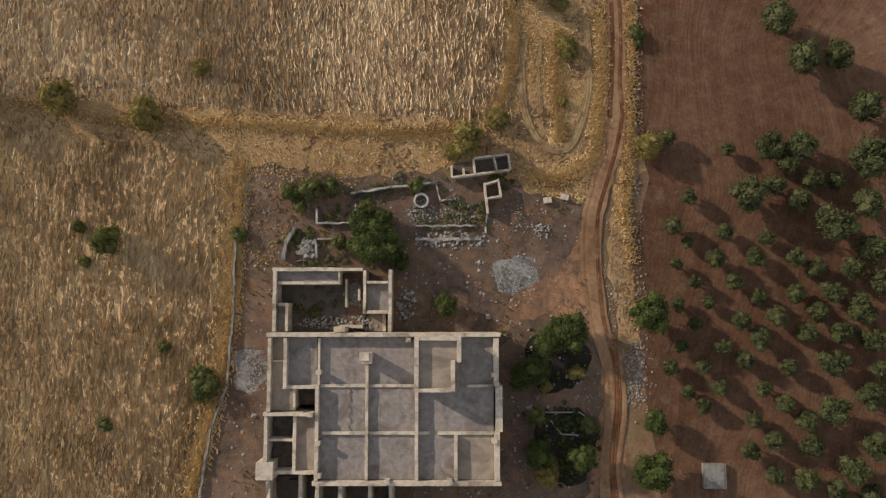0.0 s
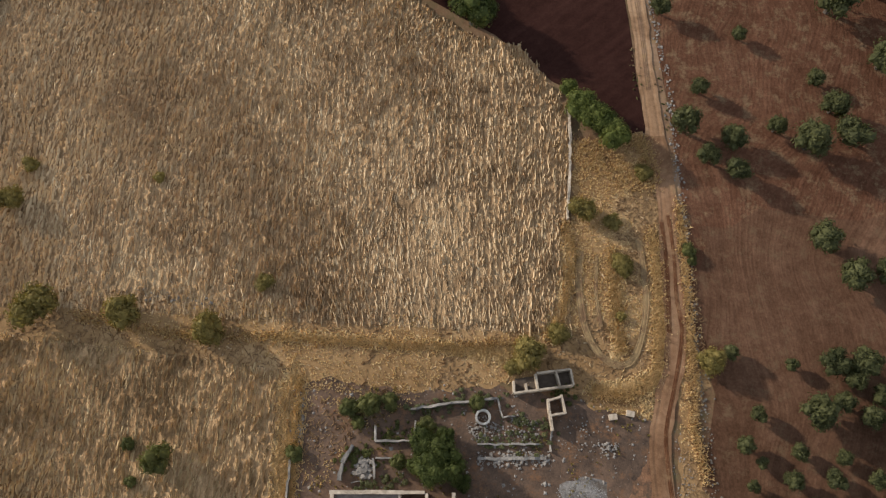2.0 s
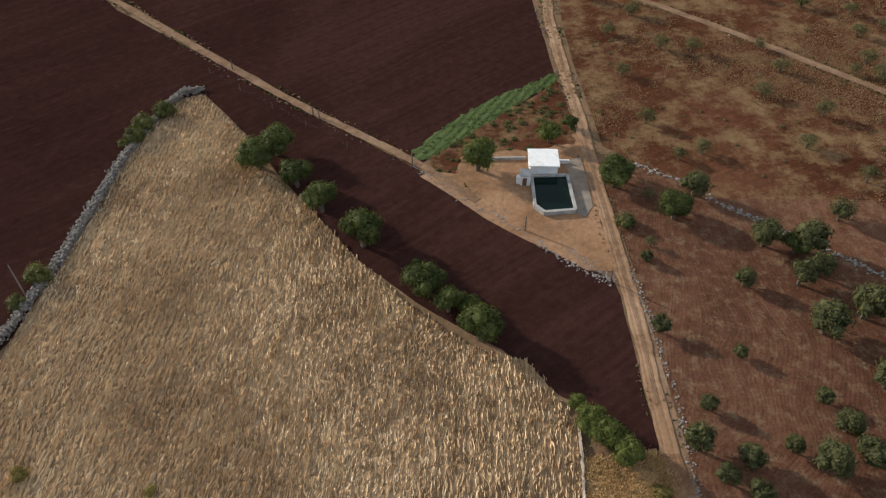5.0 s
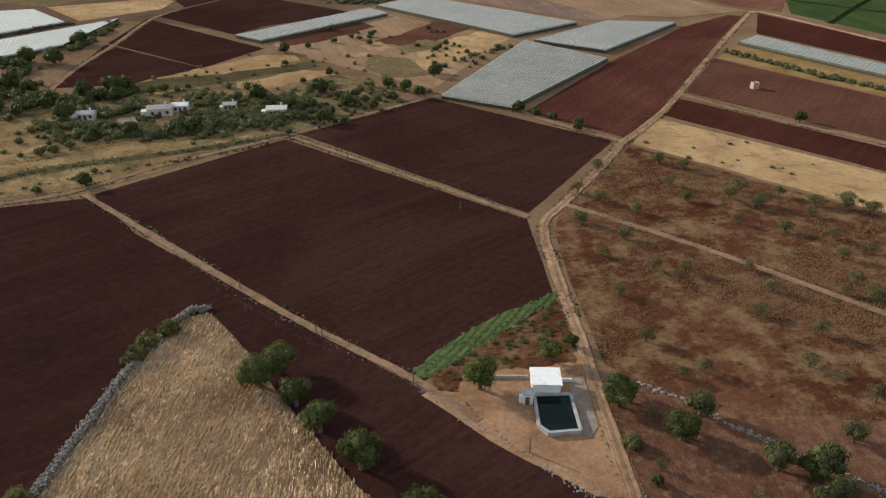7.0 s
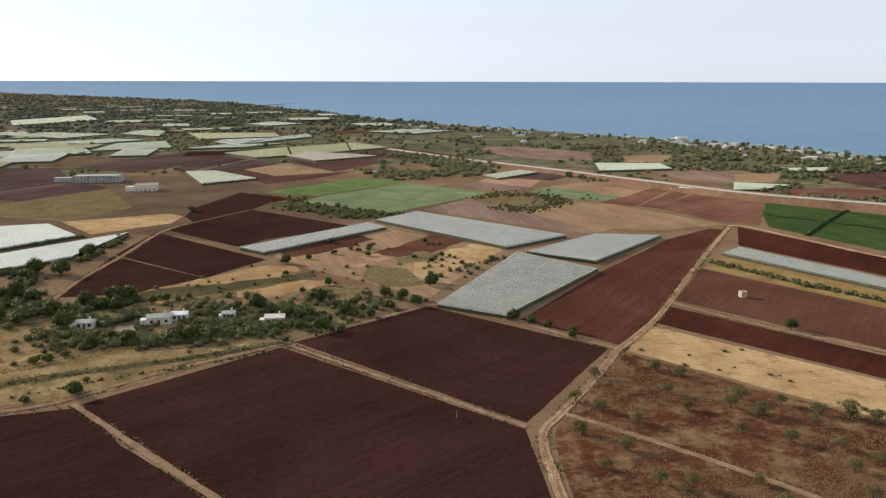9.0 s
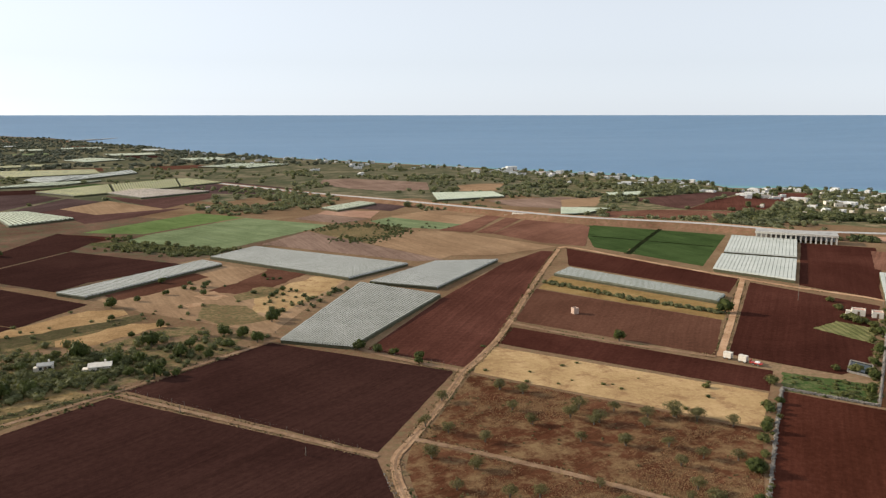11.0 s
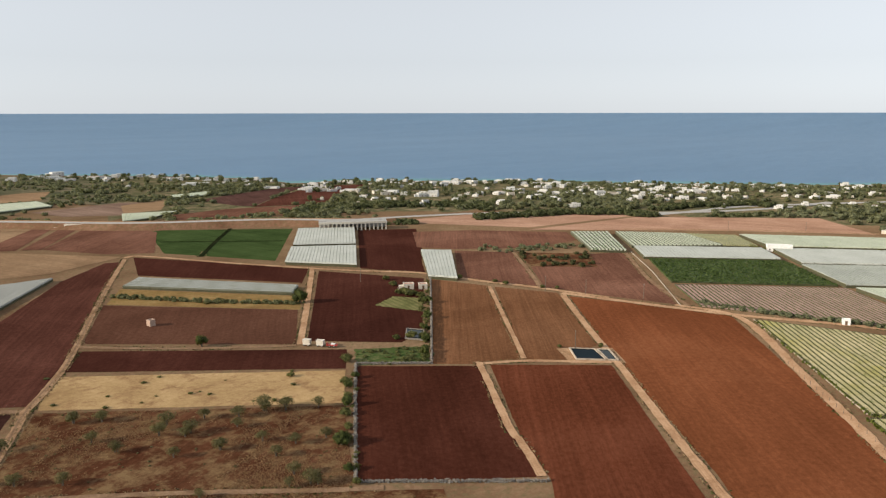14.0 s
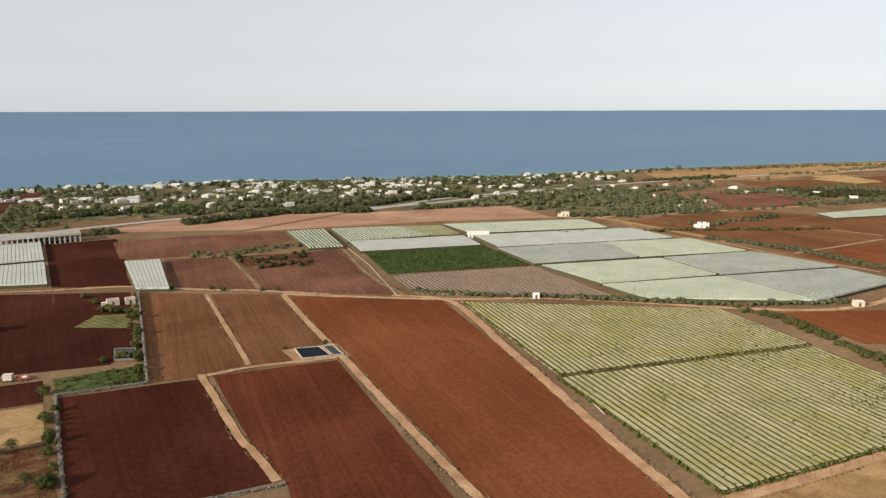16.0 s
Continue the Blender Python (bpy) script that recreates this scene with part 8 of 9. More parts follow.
# hedges and shrub rows on the plain
for pts, m, spread, lo, hi, mat, lab in (([(129, 380), (159, 336), (189, 302)], 150, 1.2, 0.7, 1.8, wood_dry, "row of yellow-green shrubs between fields"), ([(358, 3), (341, -20), (297, -50), (250, -75)], 150, 1.4, 1.2, 2.4, leaf_shrub, "dark hedge along the crop field"),
                                  ([(327, 160), (346, 84), (363, 5), (390, -47)], 220, 1.2, 1.0, 2.2, wood_dark, "low dark hedge along the farm road"), 
                                  ([(153, 214), (137, 194), (115, 166), (99, 143)], 14, 0.9, 0.5, 1.2, leaf_shrub, "bushes along a boundary wall"),
                                  ([(268, 293), (214, 237), (176, 196)], 60, 1.0, 0.5, 1.2, leaf_shrub, "bushes along a garden wall"), ([(480, 300), (500, 187), (585, 60), (640, -60)], 200, 2.0, 1.0, 2.2, leaf_shrub, "low green hedge beside the vineyards"),
                                  ([(-165, 250), (-110, 262), (-60, 280), (-30, 300)], 190, 8.0, 0.9, 2.4, wood_mid, "scrub and young trees beside the track"), ([(-208, 300), (-150, 292), (-90, 296), (-40, 318)], 130, 8.0, 0.9, 2.6, wood_mid, "scrub and olive trees round cottages"),
                                  ([(-160, 330), (-60, 350), (-10, 370)], 45, 10.0, 0.5, 1.4, wood_dry, "scattered bushes in a fallow field"), ([(-75, 420), (-15, 400), (0, 350)], 34, 9.0, 0.6, 1.9, wood_deep, "scattered bushes in fallow land"),
                                  ([(-9, 360), (14, 385), (60, 405)], 60, 1.5, 0.8, 1.6, wood_dry, "weeds along a net house"), ([(-107.8, 534.3), (-86.3, 530.1), (-59.0, 519.7), (-67.2, 503.4), (-93.5, 513.5)], 120, 4.0, 0.8, 1.7, wood_deep, "scrubby dark bushes beside green crops"),
                                  ([(360, 330), (420, 300)], 60, 6.0, 1.2, 2.2, wood_dark, "row of dark olive bushes"), ([(30, 640), (120, 600)], 16, 9.0, 0.9, 1.6, wood_dark, "orchard bushes"),
    ([(-162, 262), (-145, 257.5), (-129, 255), (-106, 254.5), (-88, 264), (-70, 277)], 230, 3.2, 1.0, 2.6, wood_mid, "dense olive grove before the cottages"),
    ([(-160, 279), (-148, 275), (-140, 278), (-132, 284)], 60, 2.5, 1.2, 2.6, wood_deep, "dark garden trees behind the cottages"),
    ([(-158.5, 205.5), (-144.3, 218.7), (-122.9, 228.8), (-101.3, 238.0), (-67.7, 255.7)], 90, 0.7, 0.3, 0.8, wood_dry, "low weeds along a dry verge"),
    ([(-154.2, 198.3), (-138.4, 207.3), (-119.3, 220.2), (-98.6, 229.9), (-66.5, 249.9)], 60, 0.6, 0.3, 0.7, wood_mid, "low weeds along a dry verge"),
    ([(-112, 278), (-104, 272), (-90, 274), (-84, 282)], 90, 3.0, 0.9, 2.3, wood_mid, "leafy gardens between the cottages"),
    ([(-112, 290), (-100, 296), (-85, 294), (-70, 290)], 70, 3.0, 1.0, 2.6, wood_mid, "garden trees beside the cottages"),
    ([(-200, 303), (-180, 288), (-170, 292), (-160, 296), (-146, 305)], 130, 3.0, 1.2, 2.8, wood_deep, "dark trees along the farm road"),
    ([(-255, 375), (-232, 352), (-214, 340), (-206, 330)], 90, 3.0, 1.4, 3.2, wood_deep, "dark hedge trees below the nets"),
    ([(-210, 440), (-205, 400), (-204, 375)], 60, 1.6, 1.0, 2.2, wood_mid, "scrubby hedge beside the road"),
    ([(-236, 437), (-262, 397), (-285, 380)], 60, 1.2, 0.8, 1.8, wood_mid, "hedge between netted blocks"),
    ([(-139, 582), (-118, 578), (-55, 530), (-66, 508), (-130, 545)], 320, 7.0, 1.0, 2.4, wood_mid, "dark orchard rows beside green crops"),
    ([(8, 598), (33, 622), (70, 606), (80, 583), (45, 536), (24, 558)], 420, 7.0, 0.7, 1.3, wood_deep, "orchard of small dark green trees"),
    ([(470, 440), (504, 425), (548, 409), (588, 370), (593, 333)], 420, 4.0, 2.0, 4.2, wood_deep, "dense dark windbreak of pines"),
    ([(640, 352), (682, 347), (749, 303), (738, 286)], 260, 4.0, 2.0, 4.0, wood_deep, "dense dark windbreak of pines"),
    ([(634, 294), (660, 273), (684, 261)], 90, 3.0, 1.6, 3.0, wood_deep, "dark clipped trees beside the road"),
    ([(652, 157), (643, 139), (663, 107), (720, 43)], 220, 7.0, 1.6, 3.2, wood_dark, "orchard trees along the lane"),
    ([(822, 139), (781, 97), (749, 50), (705, 82), (720, 128)], 170, 14.0, 1.6, 3.4, wood_dark, "leafy gardens and olive trees"),
    ([(775, 186), (851, 144), (908, 80), (952, 57)], 200, 9.0, 1.6, 3.2, wood_dark, "trees between seaside houses"),
    ([(877, 22), (920, -8), (901, -43), (857, -63)], 150, 6.0, 1.6, 3.2, wood_dark, "trees round country houses"),
    ([(898, -66), (943, -104), (925, -140), (906, -164)], 420, 14.0, 2.0, 3.2, leaf_olive, "dense olive grove"),
    ([(798, -41), (822, -81), (872, -132)], 110, 4.0, 1.4, 2.8, wood_dark, "trees beside the road"),
    ([(615, 63), (640, 15)], 14, 2.0, 1.4, 2.6, wood_dark, "garden trees near a white house"),
    ([(650, 24), (672, -7)], 22, 2.0, 1.2, 2.2, wood_dark, "bushes along a lane"),
    ([(560, 30), (534, -29), (488, -75), (466, -94)], 230, 1.5, 1.1, 2.3, wood_dark, "hedge of low trees beside the vineyard"),
    ([(1174, 164), (1272, 25), (1361, -79), (1464, -216)], 160, 10.0, 1.5, 3.0, wood_dry, "coastal scrub"),
    ([(-100, 966), (-42, 925), (11, 775), (-54, 735), (-84, 777)], 420, 16.0, 1.8, 3.4, wood_dark, "dense olive woods"),
    ([(122, 707), (172, 711), (202, 659), (238, 608)], 110, 6.0, 1.5, 3.0, wood_dark, "trees below the highway"),
    ([(233, 610), (248, 587)], 40, 3.0, 1.8, 3.0, wood_deep, "dark trees at a field corner"),
    ([(397, 477), (415, 455)], 40, 4.0, 1.8, 3.2, wood_deep, "dark trees beside the pillared shed"),
    ([(189, 825), (290, 844), (351, 778), (454, 842)], 260, 14.0, 1.6, 3.2, wood_dark, "scrub and trees below the shore"),
    ([(390, 726), (446, 732), (493, 708)], 300, 14.0, 2.0, 3.6, wood_dark, "olive woods below the shore"),
    ([(382, 608), (468, 576), (542, 515), (526, 487)], 420, 10.0, 2.0, 3.8, wood_deep, "dark pine wood along the road"),
    ([(1166, -23), (1229, -89), (1396, -201)], 90, 6.0, 1.4, 2.8, wood_dark, "trees along the coast road"),
    ([(974, -72), (1021, -113), (965, -142), (894, -132)], 260, 12.0, 1.4, 2.6, wood_dark, "rows of olive trees in a grove"),
    ([(911, 4), (962, -39), (926, -77)], 110, 6.0, 1.4, 3.0, wood_deep, "garden trees round country houses"),
    ([(668, 5), (687, -15), (706, -23)], 26, 2.0, 1.6, 2.8, wood_deep, "garden trees beside a white house"),
    ([(690, 52), (751, -1), (797, -60), (894, -132)], 70, 4.0, 1.2, 2.6, wood_dark, "bushes along the lane"),
    ([(869, 184), (841, 129), (779, 68), (751, 141)], 150, 20.0, 2.2, 4.2, wood_dark, "wood of pines among the houses"),
    ([(1004, 132), (1056, 81), (1110, 28)], 120, 8.0, 1.6, 3.2, wood_deep, "trees between seaside houses")):
    px, py = line(pts, m, spread)
    if spread > 2:
        off = np.ones(len(px), bool)
        for key, poly in FIELDS.items():
            if key.startswith(("field_dark", "field_red", "field_shore", "field_plain_9", "net_")):
                off &= ~inside(px, py, poly)
        px, py = px[off], py[off]
    bushes("bushes", px, py, lo, hi, mat, lab)
# vine shoots breaking through the row covers, and growth along their edges
SHOOT = [(-0.5, -0.3, 0), (0.5, -0.2, 0), (0.1, 0.5, 0), (0.05, 0.0, 1.0), (0.7, 0.3, 0.6), (-0.6, 0.4, 0.5)]
SHOOT_F = [(0, 1, 3), (1, 2, 3), (2, 0, 3), (1, 4, 3), (0, 3, 5)]
shoot_leaf = foliage("vine_shoot_leaves", (0.05, 0.07, 0.014), (0.16, 0.18, 0.04))
for name in ("crop_row_1", "crop_row_2"):
    px, py = scatter(FIELDS[name], 0.45)
    q = FIELDS[name]
    lush = np.array([noise.noise(Vector((x * 0.03, y * 0.03, 31))) for x, y in zip(px, py)]) + 0.004 * (px - 230) * (0.5 if name == "crop_row_1" else 1.0) - 0.006 * (py + 10)
    k = rng.random(len(px)) < 0.12 + np.clip(lush, 0, 0.8)
    px, py = px[k], py[k]
    m = len(px)
    size = np.stack([rng.uniform(0.3, 0.9, m), rng.uniform(0.25, 0.5, m), rng.uniform(0.3, 0.6, m)], 1)
    joined("vine_shoots", SHOOT, SHOOT_F, px, py, np.full(m, 0.6), size, rng.normal(0.75, 0.4, m), shoot_leaf, 0.25, "green vine shoots breaking through row covers", "shoots")
    for p0, p1, m in ((q[2], q[3], 300), (q[3], q[0], 260)):
        px, py = line([p0, p1], m, 0.5)
        size = np.stack([rng.uniform(0.4, 1.0, m), rng.uniform(0.4, 1.0, m), rng.uniform(0.4, 1.1, m)], 1)
        joined("vine_shoots", SHOOT, SHOOT_F, px, py, np.full(m, 0.02), size, rng.uniform(0, 6.28, m), shoot_leaf, 0.25, "leafy growth along the edge of the crop", "shoots")
px, py = scatter(FIELDS["crop_vines_1"], 0.9)
m = len(px)
joined("vine_shoots", SHOOT, SHOOT_F, px, py, np.full(m, 0.7), np.stack([rng.uniform(0.5, 1.3, m), rng.uniform(0.4, 0.9, m), rng.uniform(0.4, 0.9, m)], 1), rng.uniform(0, 6.28, m), leaf_crop_deep, 0.25, "dense green vine leaves", "shoots")
# rough grass and weeds along both sides of the farm tracks
verge_leaf = foliage("verge_weeds", (0.11, 0.085, 0.045), (0.31, 0.225, 0.125), 0.9, (1.0, 0.9, 0.75))
verge_green = foliage("verge_greenery", (0.05, 0.06, 0.022), (0.14, 0.14, 0.055), 0.8)
spots = [[], []]
for way, wide in ROADS:
    half = wide - 4.5
    if half > 3.5:
        continue
    for a, b in zip(way, way[1:]):
        mid = (a + b) / 2
        dist = mid.length
        if dist > 520 or (mid.x > 5 and mid.y < 50 and mid.x < 30):
            continue
        n = Vector((-(b - a).y, (b - a).x)).normalized()
        for side in (-1, 1):
            if noise.noise(Vector((mid.x * 0.06, mid.y * 0.06, side * 4.0))) < -0.1:
                continue
            for i in range(2):
                q = mid + n * side * (half + 0.3 + abs(rng.normal(0.1, 0.4))) + (b - a) * rng.uniform(-0.5, 0.5)
                spots[1 if noise.noise(Vector((q.x * 0.11, q.y * 0.11, 2))) > 0.16 else 0].append((q.x, q.y))
for some, mat, lab in ((spots[0], verge_leaf, "dry weeds along the farm tracks"), (spots[1], verge_green, "green weeds along the farm tracks")):
    px, py = np.array(some).T
    m = len(px)
    size = np.stack([rng.uniform(0.25, 0.75, m), rng.uniform(0.25, 0.75, m), rng.uniform(0.15, 0.5, m)], 1) * np.where(np.hypot(px, py) < 140, 0.6, 1.0)[:, None]
    joined("track_weeds", SHOOT, SHOOT_F, px, py, np.full(m, 0.03), size, rng.uniform(0, 6.28, m), mat, 0.3, lab, "weeds")
# weeds and brambles among the ruins
for pts, m, spread, mat in (([(-11.8, 15.5), (-6.8, 16.3), (-0.9, 16.9)], 70, 0.7, wood_dry), ([(-3.5, 11.8), (4.4, 11.9)], 60, 0.7, wood_dry), ([(-16, 12.2), (-11, 13)], 40, 0.8, leaf_shrub),
                            ([(0.5, 14.5), (5.2, 13.2)], 50, 0.8, wood_dry), ([(-20, 10), (-16, 9)], 40, 0.8, leaf_shrub), ([(-18, 6.6), (-13, 6.8)], 45, 0.5, wood_dry), ([(5, 17.5), (8.5, 17.8)], 30, 0.6, leaf_shrub),
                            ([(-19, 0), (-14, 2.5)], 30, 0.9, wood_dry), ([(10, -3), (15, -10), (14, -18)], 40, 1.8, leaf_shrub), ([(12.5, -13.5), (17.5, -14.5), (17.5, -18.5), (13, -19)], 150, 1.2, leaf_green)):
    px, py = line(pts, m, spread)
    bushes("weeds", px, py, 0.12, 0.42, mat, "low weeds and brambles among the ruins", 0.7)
# small grove on red soil
px, py = scatter(FIELDS["field_scrub"], 0.02)
bushes("bushes", px, py, 1.2, 2.4, leaf_olive, "grove of small olive trees on red soil")
# weeds in the fields
leaf_crop = foliage("young_crop_leaves", (0.065, 0.1, 0.033), (0.15, 0.2, 0.072))
for name, dens, lo, hi, mat in (("field_straw", 0.006, 0.5, 1.6, leaf_shrub), ("plot_green", 0.12, 0.5, 1.5, leaf_shrub), ("plot_weeds", 0.25, 0.3, 0.9, leaf_shrub), ("plot_veg", 1.1, 0.15, 0.42, leaf_crop), ("field_olive_2", 0.02, 0.2, 0.5, leaf_grey), ("field_olive_3", 0.02, 0.2, 0.5, leaf_grey)):
    px, py = scatter(FIELDS[name], dens)
    bushes("weeds", px, py, lo, hi, mat, "low weeds scattered over a field", 0.5)

# dry tufts in drifts over the weedy orchard fields, streaked along the furrows
for name in ("field_olive_2", "field_olive_3"):
    px, py = scatter(FIELDS[name], 8.0)
    drift = np.array([noise.noise(Vector((x * 0.03, y * 0.03, 21))) + 0.45 * noise.noise(Vector(((x * 0.87 + y * 0.5) * 0.05, (y * 0.87 - x * 0.5) * 0.3, 5))) + 0.35 * noise.noise(Vector((x * 0.5, y * 0.5, 15))) for x, y in zip(px, py)])
    k = drift > 0.26 + 0.12 * rng.standard_normal(len(px))
    px, py = px[k], py[k]
    m = len(px)
    size = np.stack([rng.uniform(0.2, 0.5, m), rng.uniform(0.2, 0.5, m), rng.uniform(0.1, 0.3, m)], 1)
    joined("dry_grass", BLADES, BLADES_F, px, py, np.full(m, 0.03), size, rng.uniform(0, 6.28, m), matted_leaf, 0.3, "pale dry tufts drifting over an orchard field", "grass")

# far netted blocks and ploughed blocks of the plain, too distant to be told apart in detail
pick = random.Random(17)
for i in range(70):
    h, r = pick.uniform(-38, -6), 950 + 2100 * pick.random() ** 1.3
    if r > shore(h) - 130:
        continue
    c = Vector((CAM_X + r * math.sin(radians(h)), CAM_Y + r * math.cos(radians(h))))
    if any(inside(np.array([c.x]), np.array([c.y]), poly)[0] for poly in FIELDS.values()):
        continue
    a = radians(20 + pick.uniform(-8, 8))
    u, v = Vector((math.cos(a), math.sin(a))) * pick.uniform(22, 60), Vector((-math.sin(a), math.cos(a))) * pick.uniform(18, 50)
    quad = [tuple(c - u - v), tuple(c + u - v), tuple(c + u + v), tuple(c - u + v)]
    if i % 3:
        net_house("far_net_%d" % i, pick.choice((net_pale, net_pale, net_yellow, net_bright)), 2.2, quad)
    else:
        field("field_far_block_%d" % i, pick.choice((soil_mid, soil_pink, crop_pale, soil_dark)), quad)

# far woods and scrub between the fields and the shore
head, dist = [], []
for h0, h1, r0, r1, m in ((-36, 6, 800, 4700, 6500), (0, 34, 700, 1270, 2000), (22, 62, 640, 1010, 3500), (55, 80, 660, 1040, 2300), (80, 102, 700, 1300, 250), (-62, -15, 700, 2500, 1500), (-36, -12, 2000, 4800, 2500), (-45, 4, 1250, 4700, 9000)):
    head.append(rng.uniform(h0, h1, m))
    dist.append(r0 + (r1 - r0) * rng.random(m) ** 0.8)
head, dist = np.concatenate(head), np.concatenate(dist)
limit = np.array([shore(h) for h in head])
px, py = CAM_X + dist * np.sin(np.radians(head)), CAM_Y + dist * np.cos(np.radians(head))
patch = np.array([noise.noise(Vector((x * 0.008, y * 0.008, 6))) for x, y in zip(px, py)])
keep = (dist < limit - 14) & (patch > np.where((head > 0) & (dist < 1400), 0.06, -0.12) + 0.2 * rng.standard_normal(len(px)))
for poly in FIELDS.values():
    keep &= ~inside(px, py, poly)
for way, wide in ROADS:
    for p, q in zip(way[::3], way[3::3]):
        near = np.hypot(px - (p.x + q.x) / 2, py - (p.y + q.y) / 2) < wide
        keep &= ~near
px, py, dist = px[keep], py[keep], dist[keep]
near = dist < 1400
half = rng.random(len(px)) < 0.75
for sel, mat in ((half & near, wood_dark), (~half & near, wood_dry)):
    bushes("woodland", px[sel], py[sel], 2.0, 4.8, mat, "scrub and low woodland of the coastal strip", 0.75, lift=np.array([rise(d, 0.0) for d in dist[sel]]))
sel = ~near
m = int(sel.sum())
r = rng.uniform(2.5, 6.0, m)
joined("woodland", BALL, BALL_F, px[sel], py[sel], np.array([rise(d, 0.0) for d in dist[sel]]) + r * 0.4, np.stack([r, r, r * 0.75], 1), rng.uniform(0, 6.28, m), wood_far, 0.22, "distant orchards and woods of the plain", "trees")

# white houses of the shore settlement: four kinds, repeated
sea_white = plain("seaside_whitewash", (0.52, 0.52, 0.5), (0.66, 0.65, 0.62), 0.85, 0.8)
kinds = [house(0, 0, 11, 9, 4.2, 0, sea_white, sea_white, "white flat-roofed seaside house", "seaside_house", 1, "house", "seaside houses"),
         house(0, 0, 13, 10, 6.8, 0, sea_white, sea_white, "white two-storey seaside house", "seaside_house", 2, "house", "seaside houses"),
         house(0, 0, 9, 8, 3.8, 0, cream_paint, roof_warm, "cream flat-roofed seaside bungalow", "seaside_house", 1, "house", "seaside houses", False),
         house(0, 0, 16, 9, 4.4, 0, sea_white, tile_roof, "long white seaside house with pink roof", "seaside_house", 1, "house", "seaside houses")]
pick = random.Random(5)
spots = []
for h0, h1, back, deep, m in ((34, 62, 14, 60, 50), (34, 75, 30, 260, 75), (60, 82, 25, 170, 50), (20, 33, 14, 90, 24), (2, 22, 20, 200, 24), (-12, 4, 30, 300, 20)):
    for i in range(m):
        h = h0 + (h1 - h0) * (i + pick.random()) / m
        r = shore(h) - back - deep * pick.random() ** 1.6
        spots.append((CAM_X + r * math.sin(radians(h)), CAM_Y + r * math.cos(radians(h)), h))
for i, (x, y, h) in enumerate(spots):
    m = pose(x, y, 0, 0, 0, -h + pick.uniform(-30, 30)) @ Matrix.Diagonal((pick.uniform(0.32, 0.75), pick.uniform(0.35, 0.7), pick.uniform(0.5, 0.85), 1))
    copy_thing(kinds[pick.choice((0, 0, 1, 1, 2, 3))], m)


# gardens: dark trees close round the houses
gx, gy = [], []
for x, y, h in spots:
    for i in range(3):
        gx.append(x + pick.gauss(0, 9))
        gy.append(y + pick.gauss(0, 9))
for sel, mat in ((slice(0, None, 2), wood_deep), (slice(1, None, 2), wood_dark)):
    bushes("garden_trees", np.array(gx[sel]), np.array(gy[sel]), 1.6, 3.6, mat, "garden trees close round seaside houses", 1.1)


def villas(spots):
    for x, y, wide in spots:
        k = pick.choice((0, 0, 1, 2, 3))
        f = wide / (11, 13, 9, 16)[k] / 1.15
        h = math.degrees(math.atan2(x - CAM_X, y - CAM_Y))
        copy_thing(kinds[k], pose(x, y, 0, 0, 0, -h + pick.uniform(-25, 25)) @ Matrix.Diagonal((f, max(f, 0.6), max(0.55, min(0.85, f)), 1)))


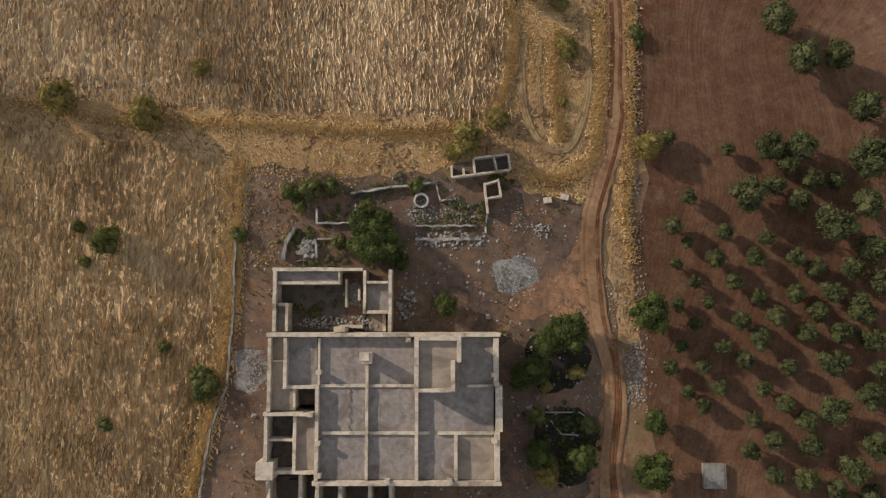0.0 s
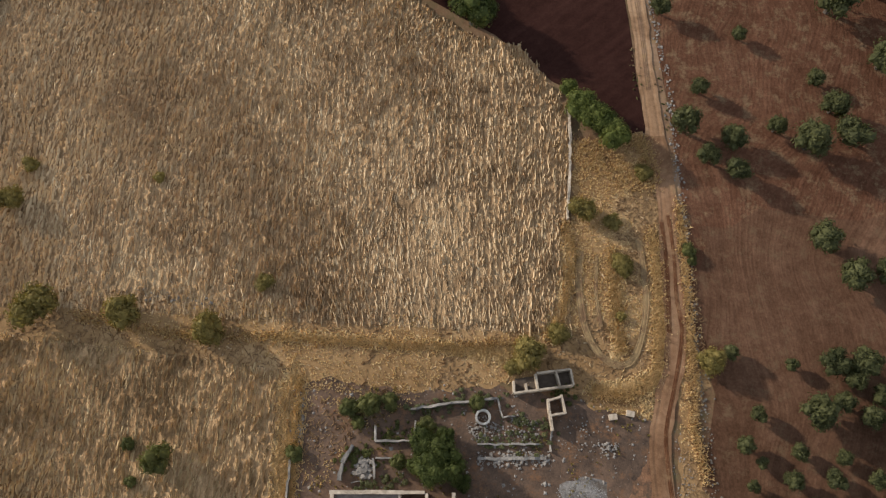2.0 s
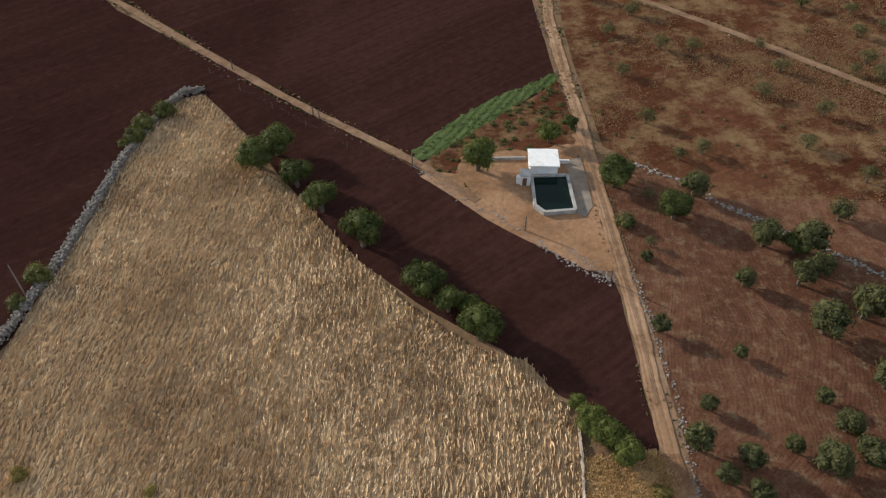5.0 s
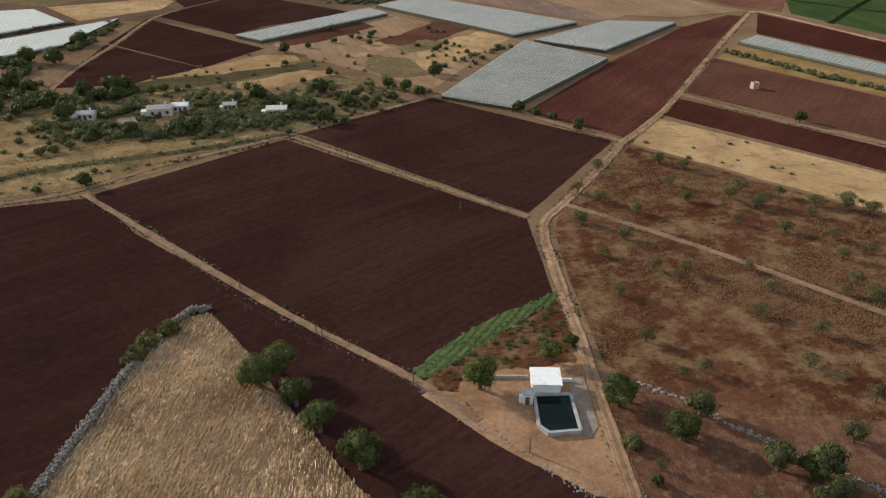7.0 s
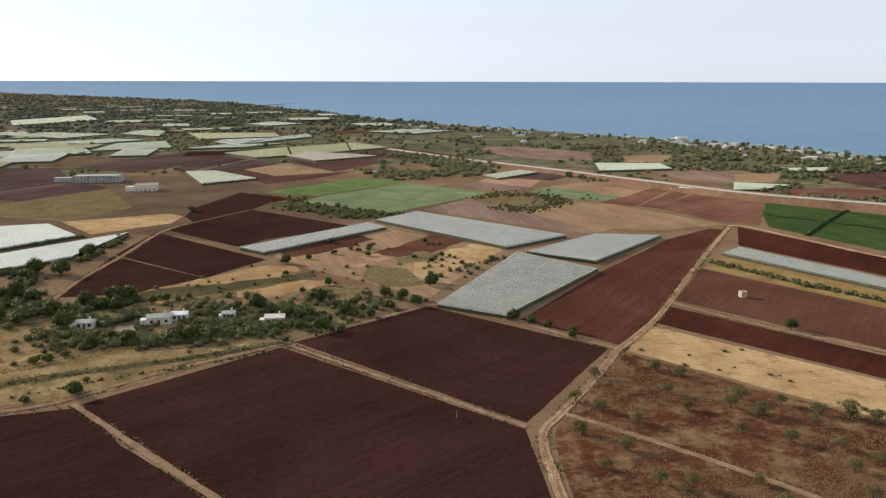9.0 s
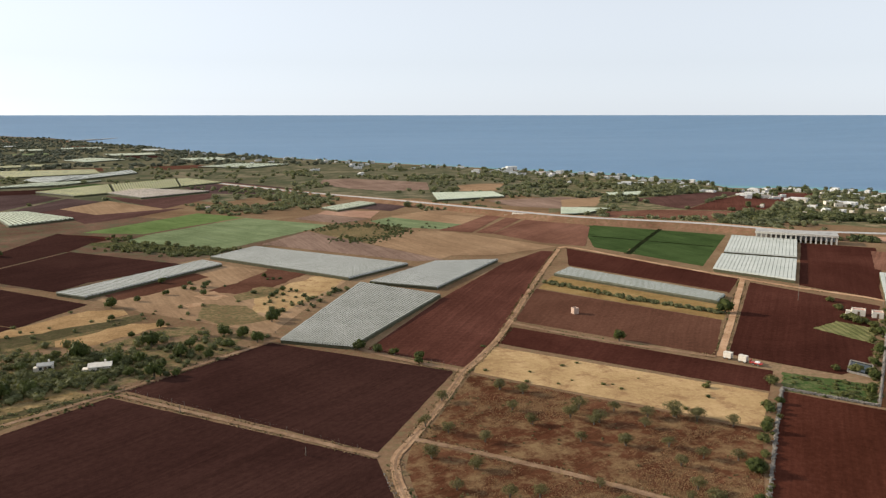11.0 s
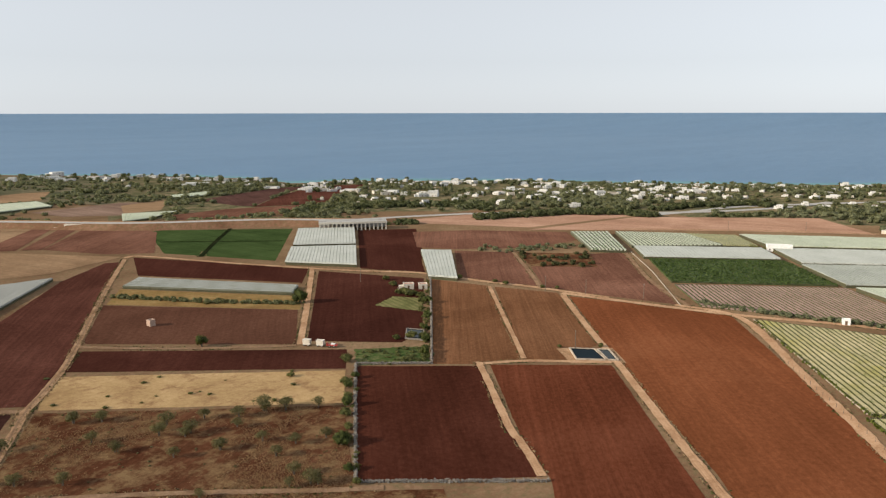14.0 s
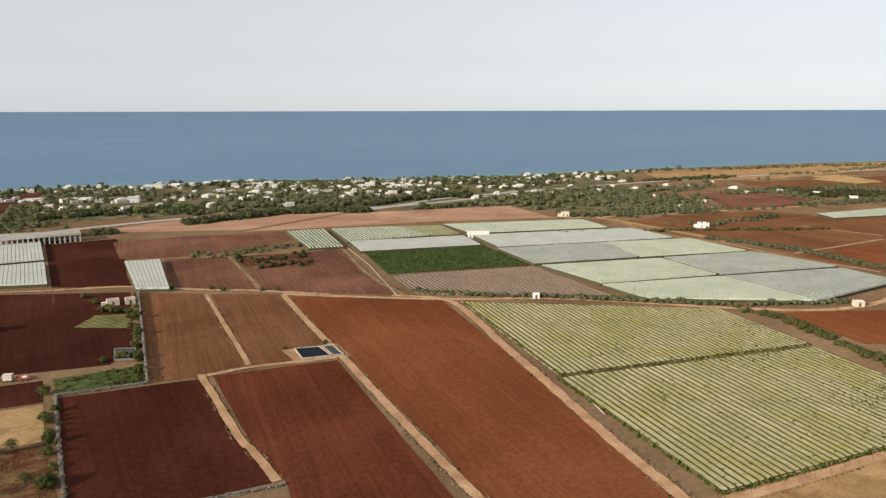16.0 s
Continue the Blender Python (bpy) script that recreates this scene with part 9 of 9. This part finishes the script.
villas([
    (743, 607, 9.0), (732, 558, 8.6), (685, 490, 9.2), (690, 476, 7.2), (686, 455, 7.1), (761, 499, 8.5),
    (762, 476, 8.4), (777, 473, 9.2), (794, 446, 10.7), (717, 389, 9.6), (816, 407, 11.4), (823, 387, 12.8),
    (745, 361, 9.1), (799, 413, 6.3), (799, 337, 5.4), (868, 266, 11.4), (806, 230, 5.3), (807, 212, 7.8),
    (945, 18, 8.1), (790, 44, 5.6), (739, 63, 5.2), (946, 73, 6.7), (826, 97, 5.2), (884, 127, 7.0),
    (786, 126, 7.5), (896, 4, 5.6), (929, -32, 7.3), (911, -69, 9.3), (883, -103, 10.4), (798, 359, 6.8),
])
villas([
    (844, 310, 5.6), (844, 163, 6.1), (915, 159, 5.8), (803, 174, 5.8), (775, 265, 5.1), (883, 205, 5.0),
    (952, 98, 6.0), (1018, 47, 5.6), (928, -11, 6.5), (937, -89, 5.2), (352, 1201, 17.4), (133, 1383, 8.6),
    (106, 1351, 8.4), (224, 1292, 6.1), (380, 1058, 6.1), (450, 1024, 12.1), (457, 998, 10.2), (560, 790, 7.5),
    (588, 803, 10.8), (643, 559, 11.9), (637, 540, 9.1), (690, 566, 5.6), (731, 592, 6.6), (730, 572, 6.5),
    (634, 772, 6.2), (640, 751, 6.9), (685, 688, 7.5), (704, 687, 7.6), (503, 600, 4.9), (701, 502, 8.1),
])
villas([
    (680, 472, 7.7), (358, 1143, 7.4), (518, 925, 6.6), (505, 952, 5.8), (526, 766, 6.5), (613, 781, 7.7),
    (663, 723, 6.9), (691, 647, 5.9), (720, 648, 6.8), (761, 577, 6.7), (618, 647, 4.9), (751, 549, 5.1),
    (-92, 762, 8.3), (101, 1154, 7.1), (109, 1291, 12.0), (362, 1209, 19.5),
])
# the close-built fronts along the water
for way, m in (([(324.4, 1184.9), (342.2, 1101.5), (421.1, 1112.6)], 15), ([(401.2, 885.0), (439.3, 908.3), (465.3, 881.5), (485.8, 818.3), (509.9, 753.8), (541.1, 666.5), (573.8, 590.5)], 32), ([(686.0, 699.3), (754.8, 594.7), (764.9, 501.6), (795.4, 441.8), (823.2, 377.2)], 24), ([(647.7, 575.0), (681.5, 496.7), (706.0, 463.3), (724.9, 396.0), (757.3, 362.9)], 10)):
    hx, hy = line(way, m, 5.0)
    villas([(x, y, pick.uniform(7.0, 15.0)) for x, y in zip(hx, hy)])
for root in kinds:
    for ob in (*root.children, root):
        bpy.data.objects.remove(ob)
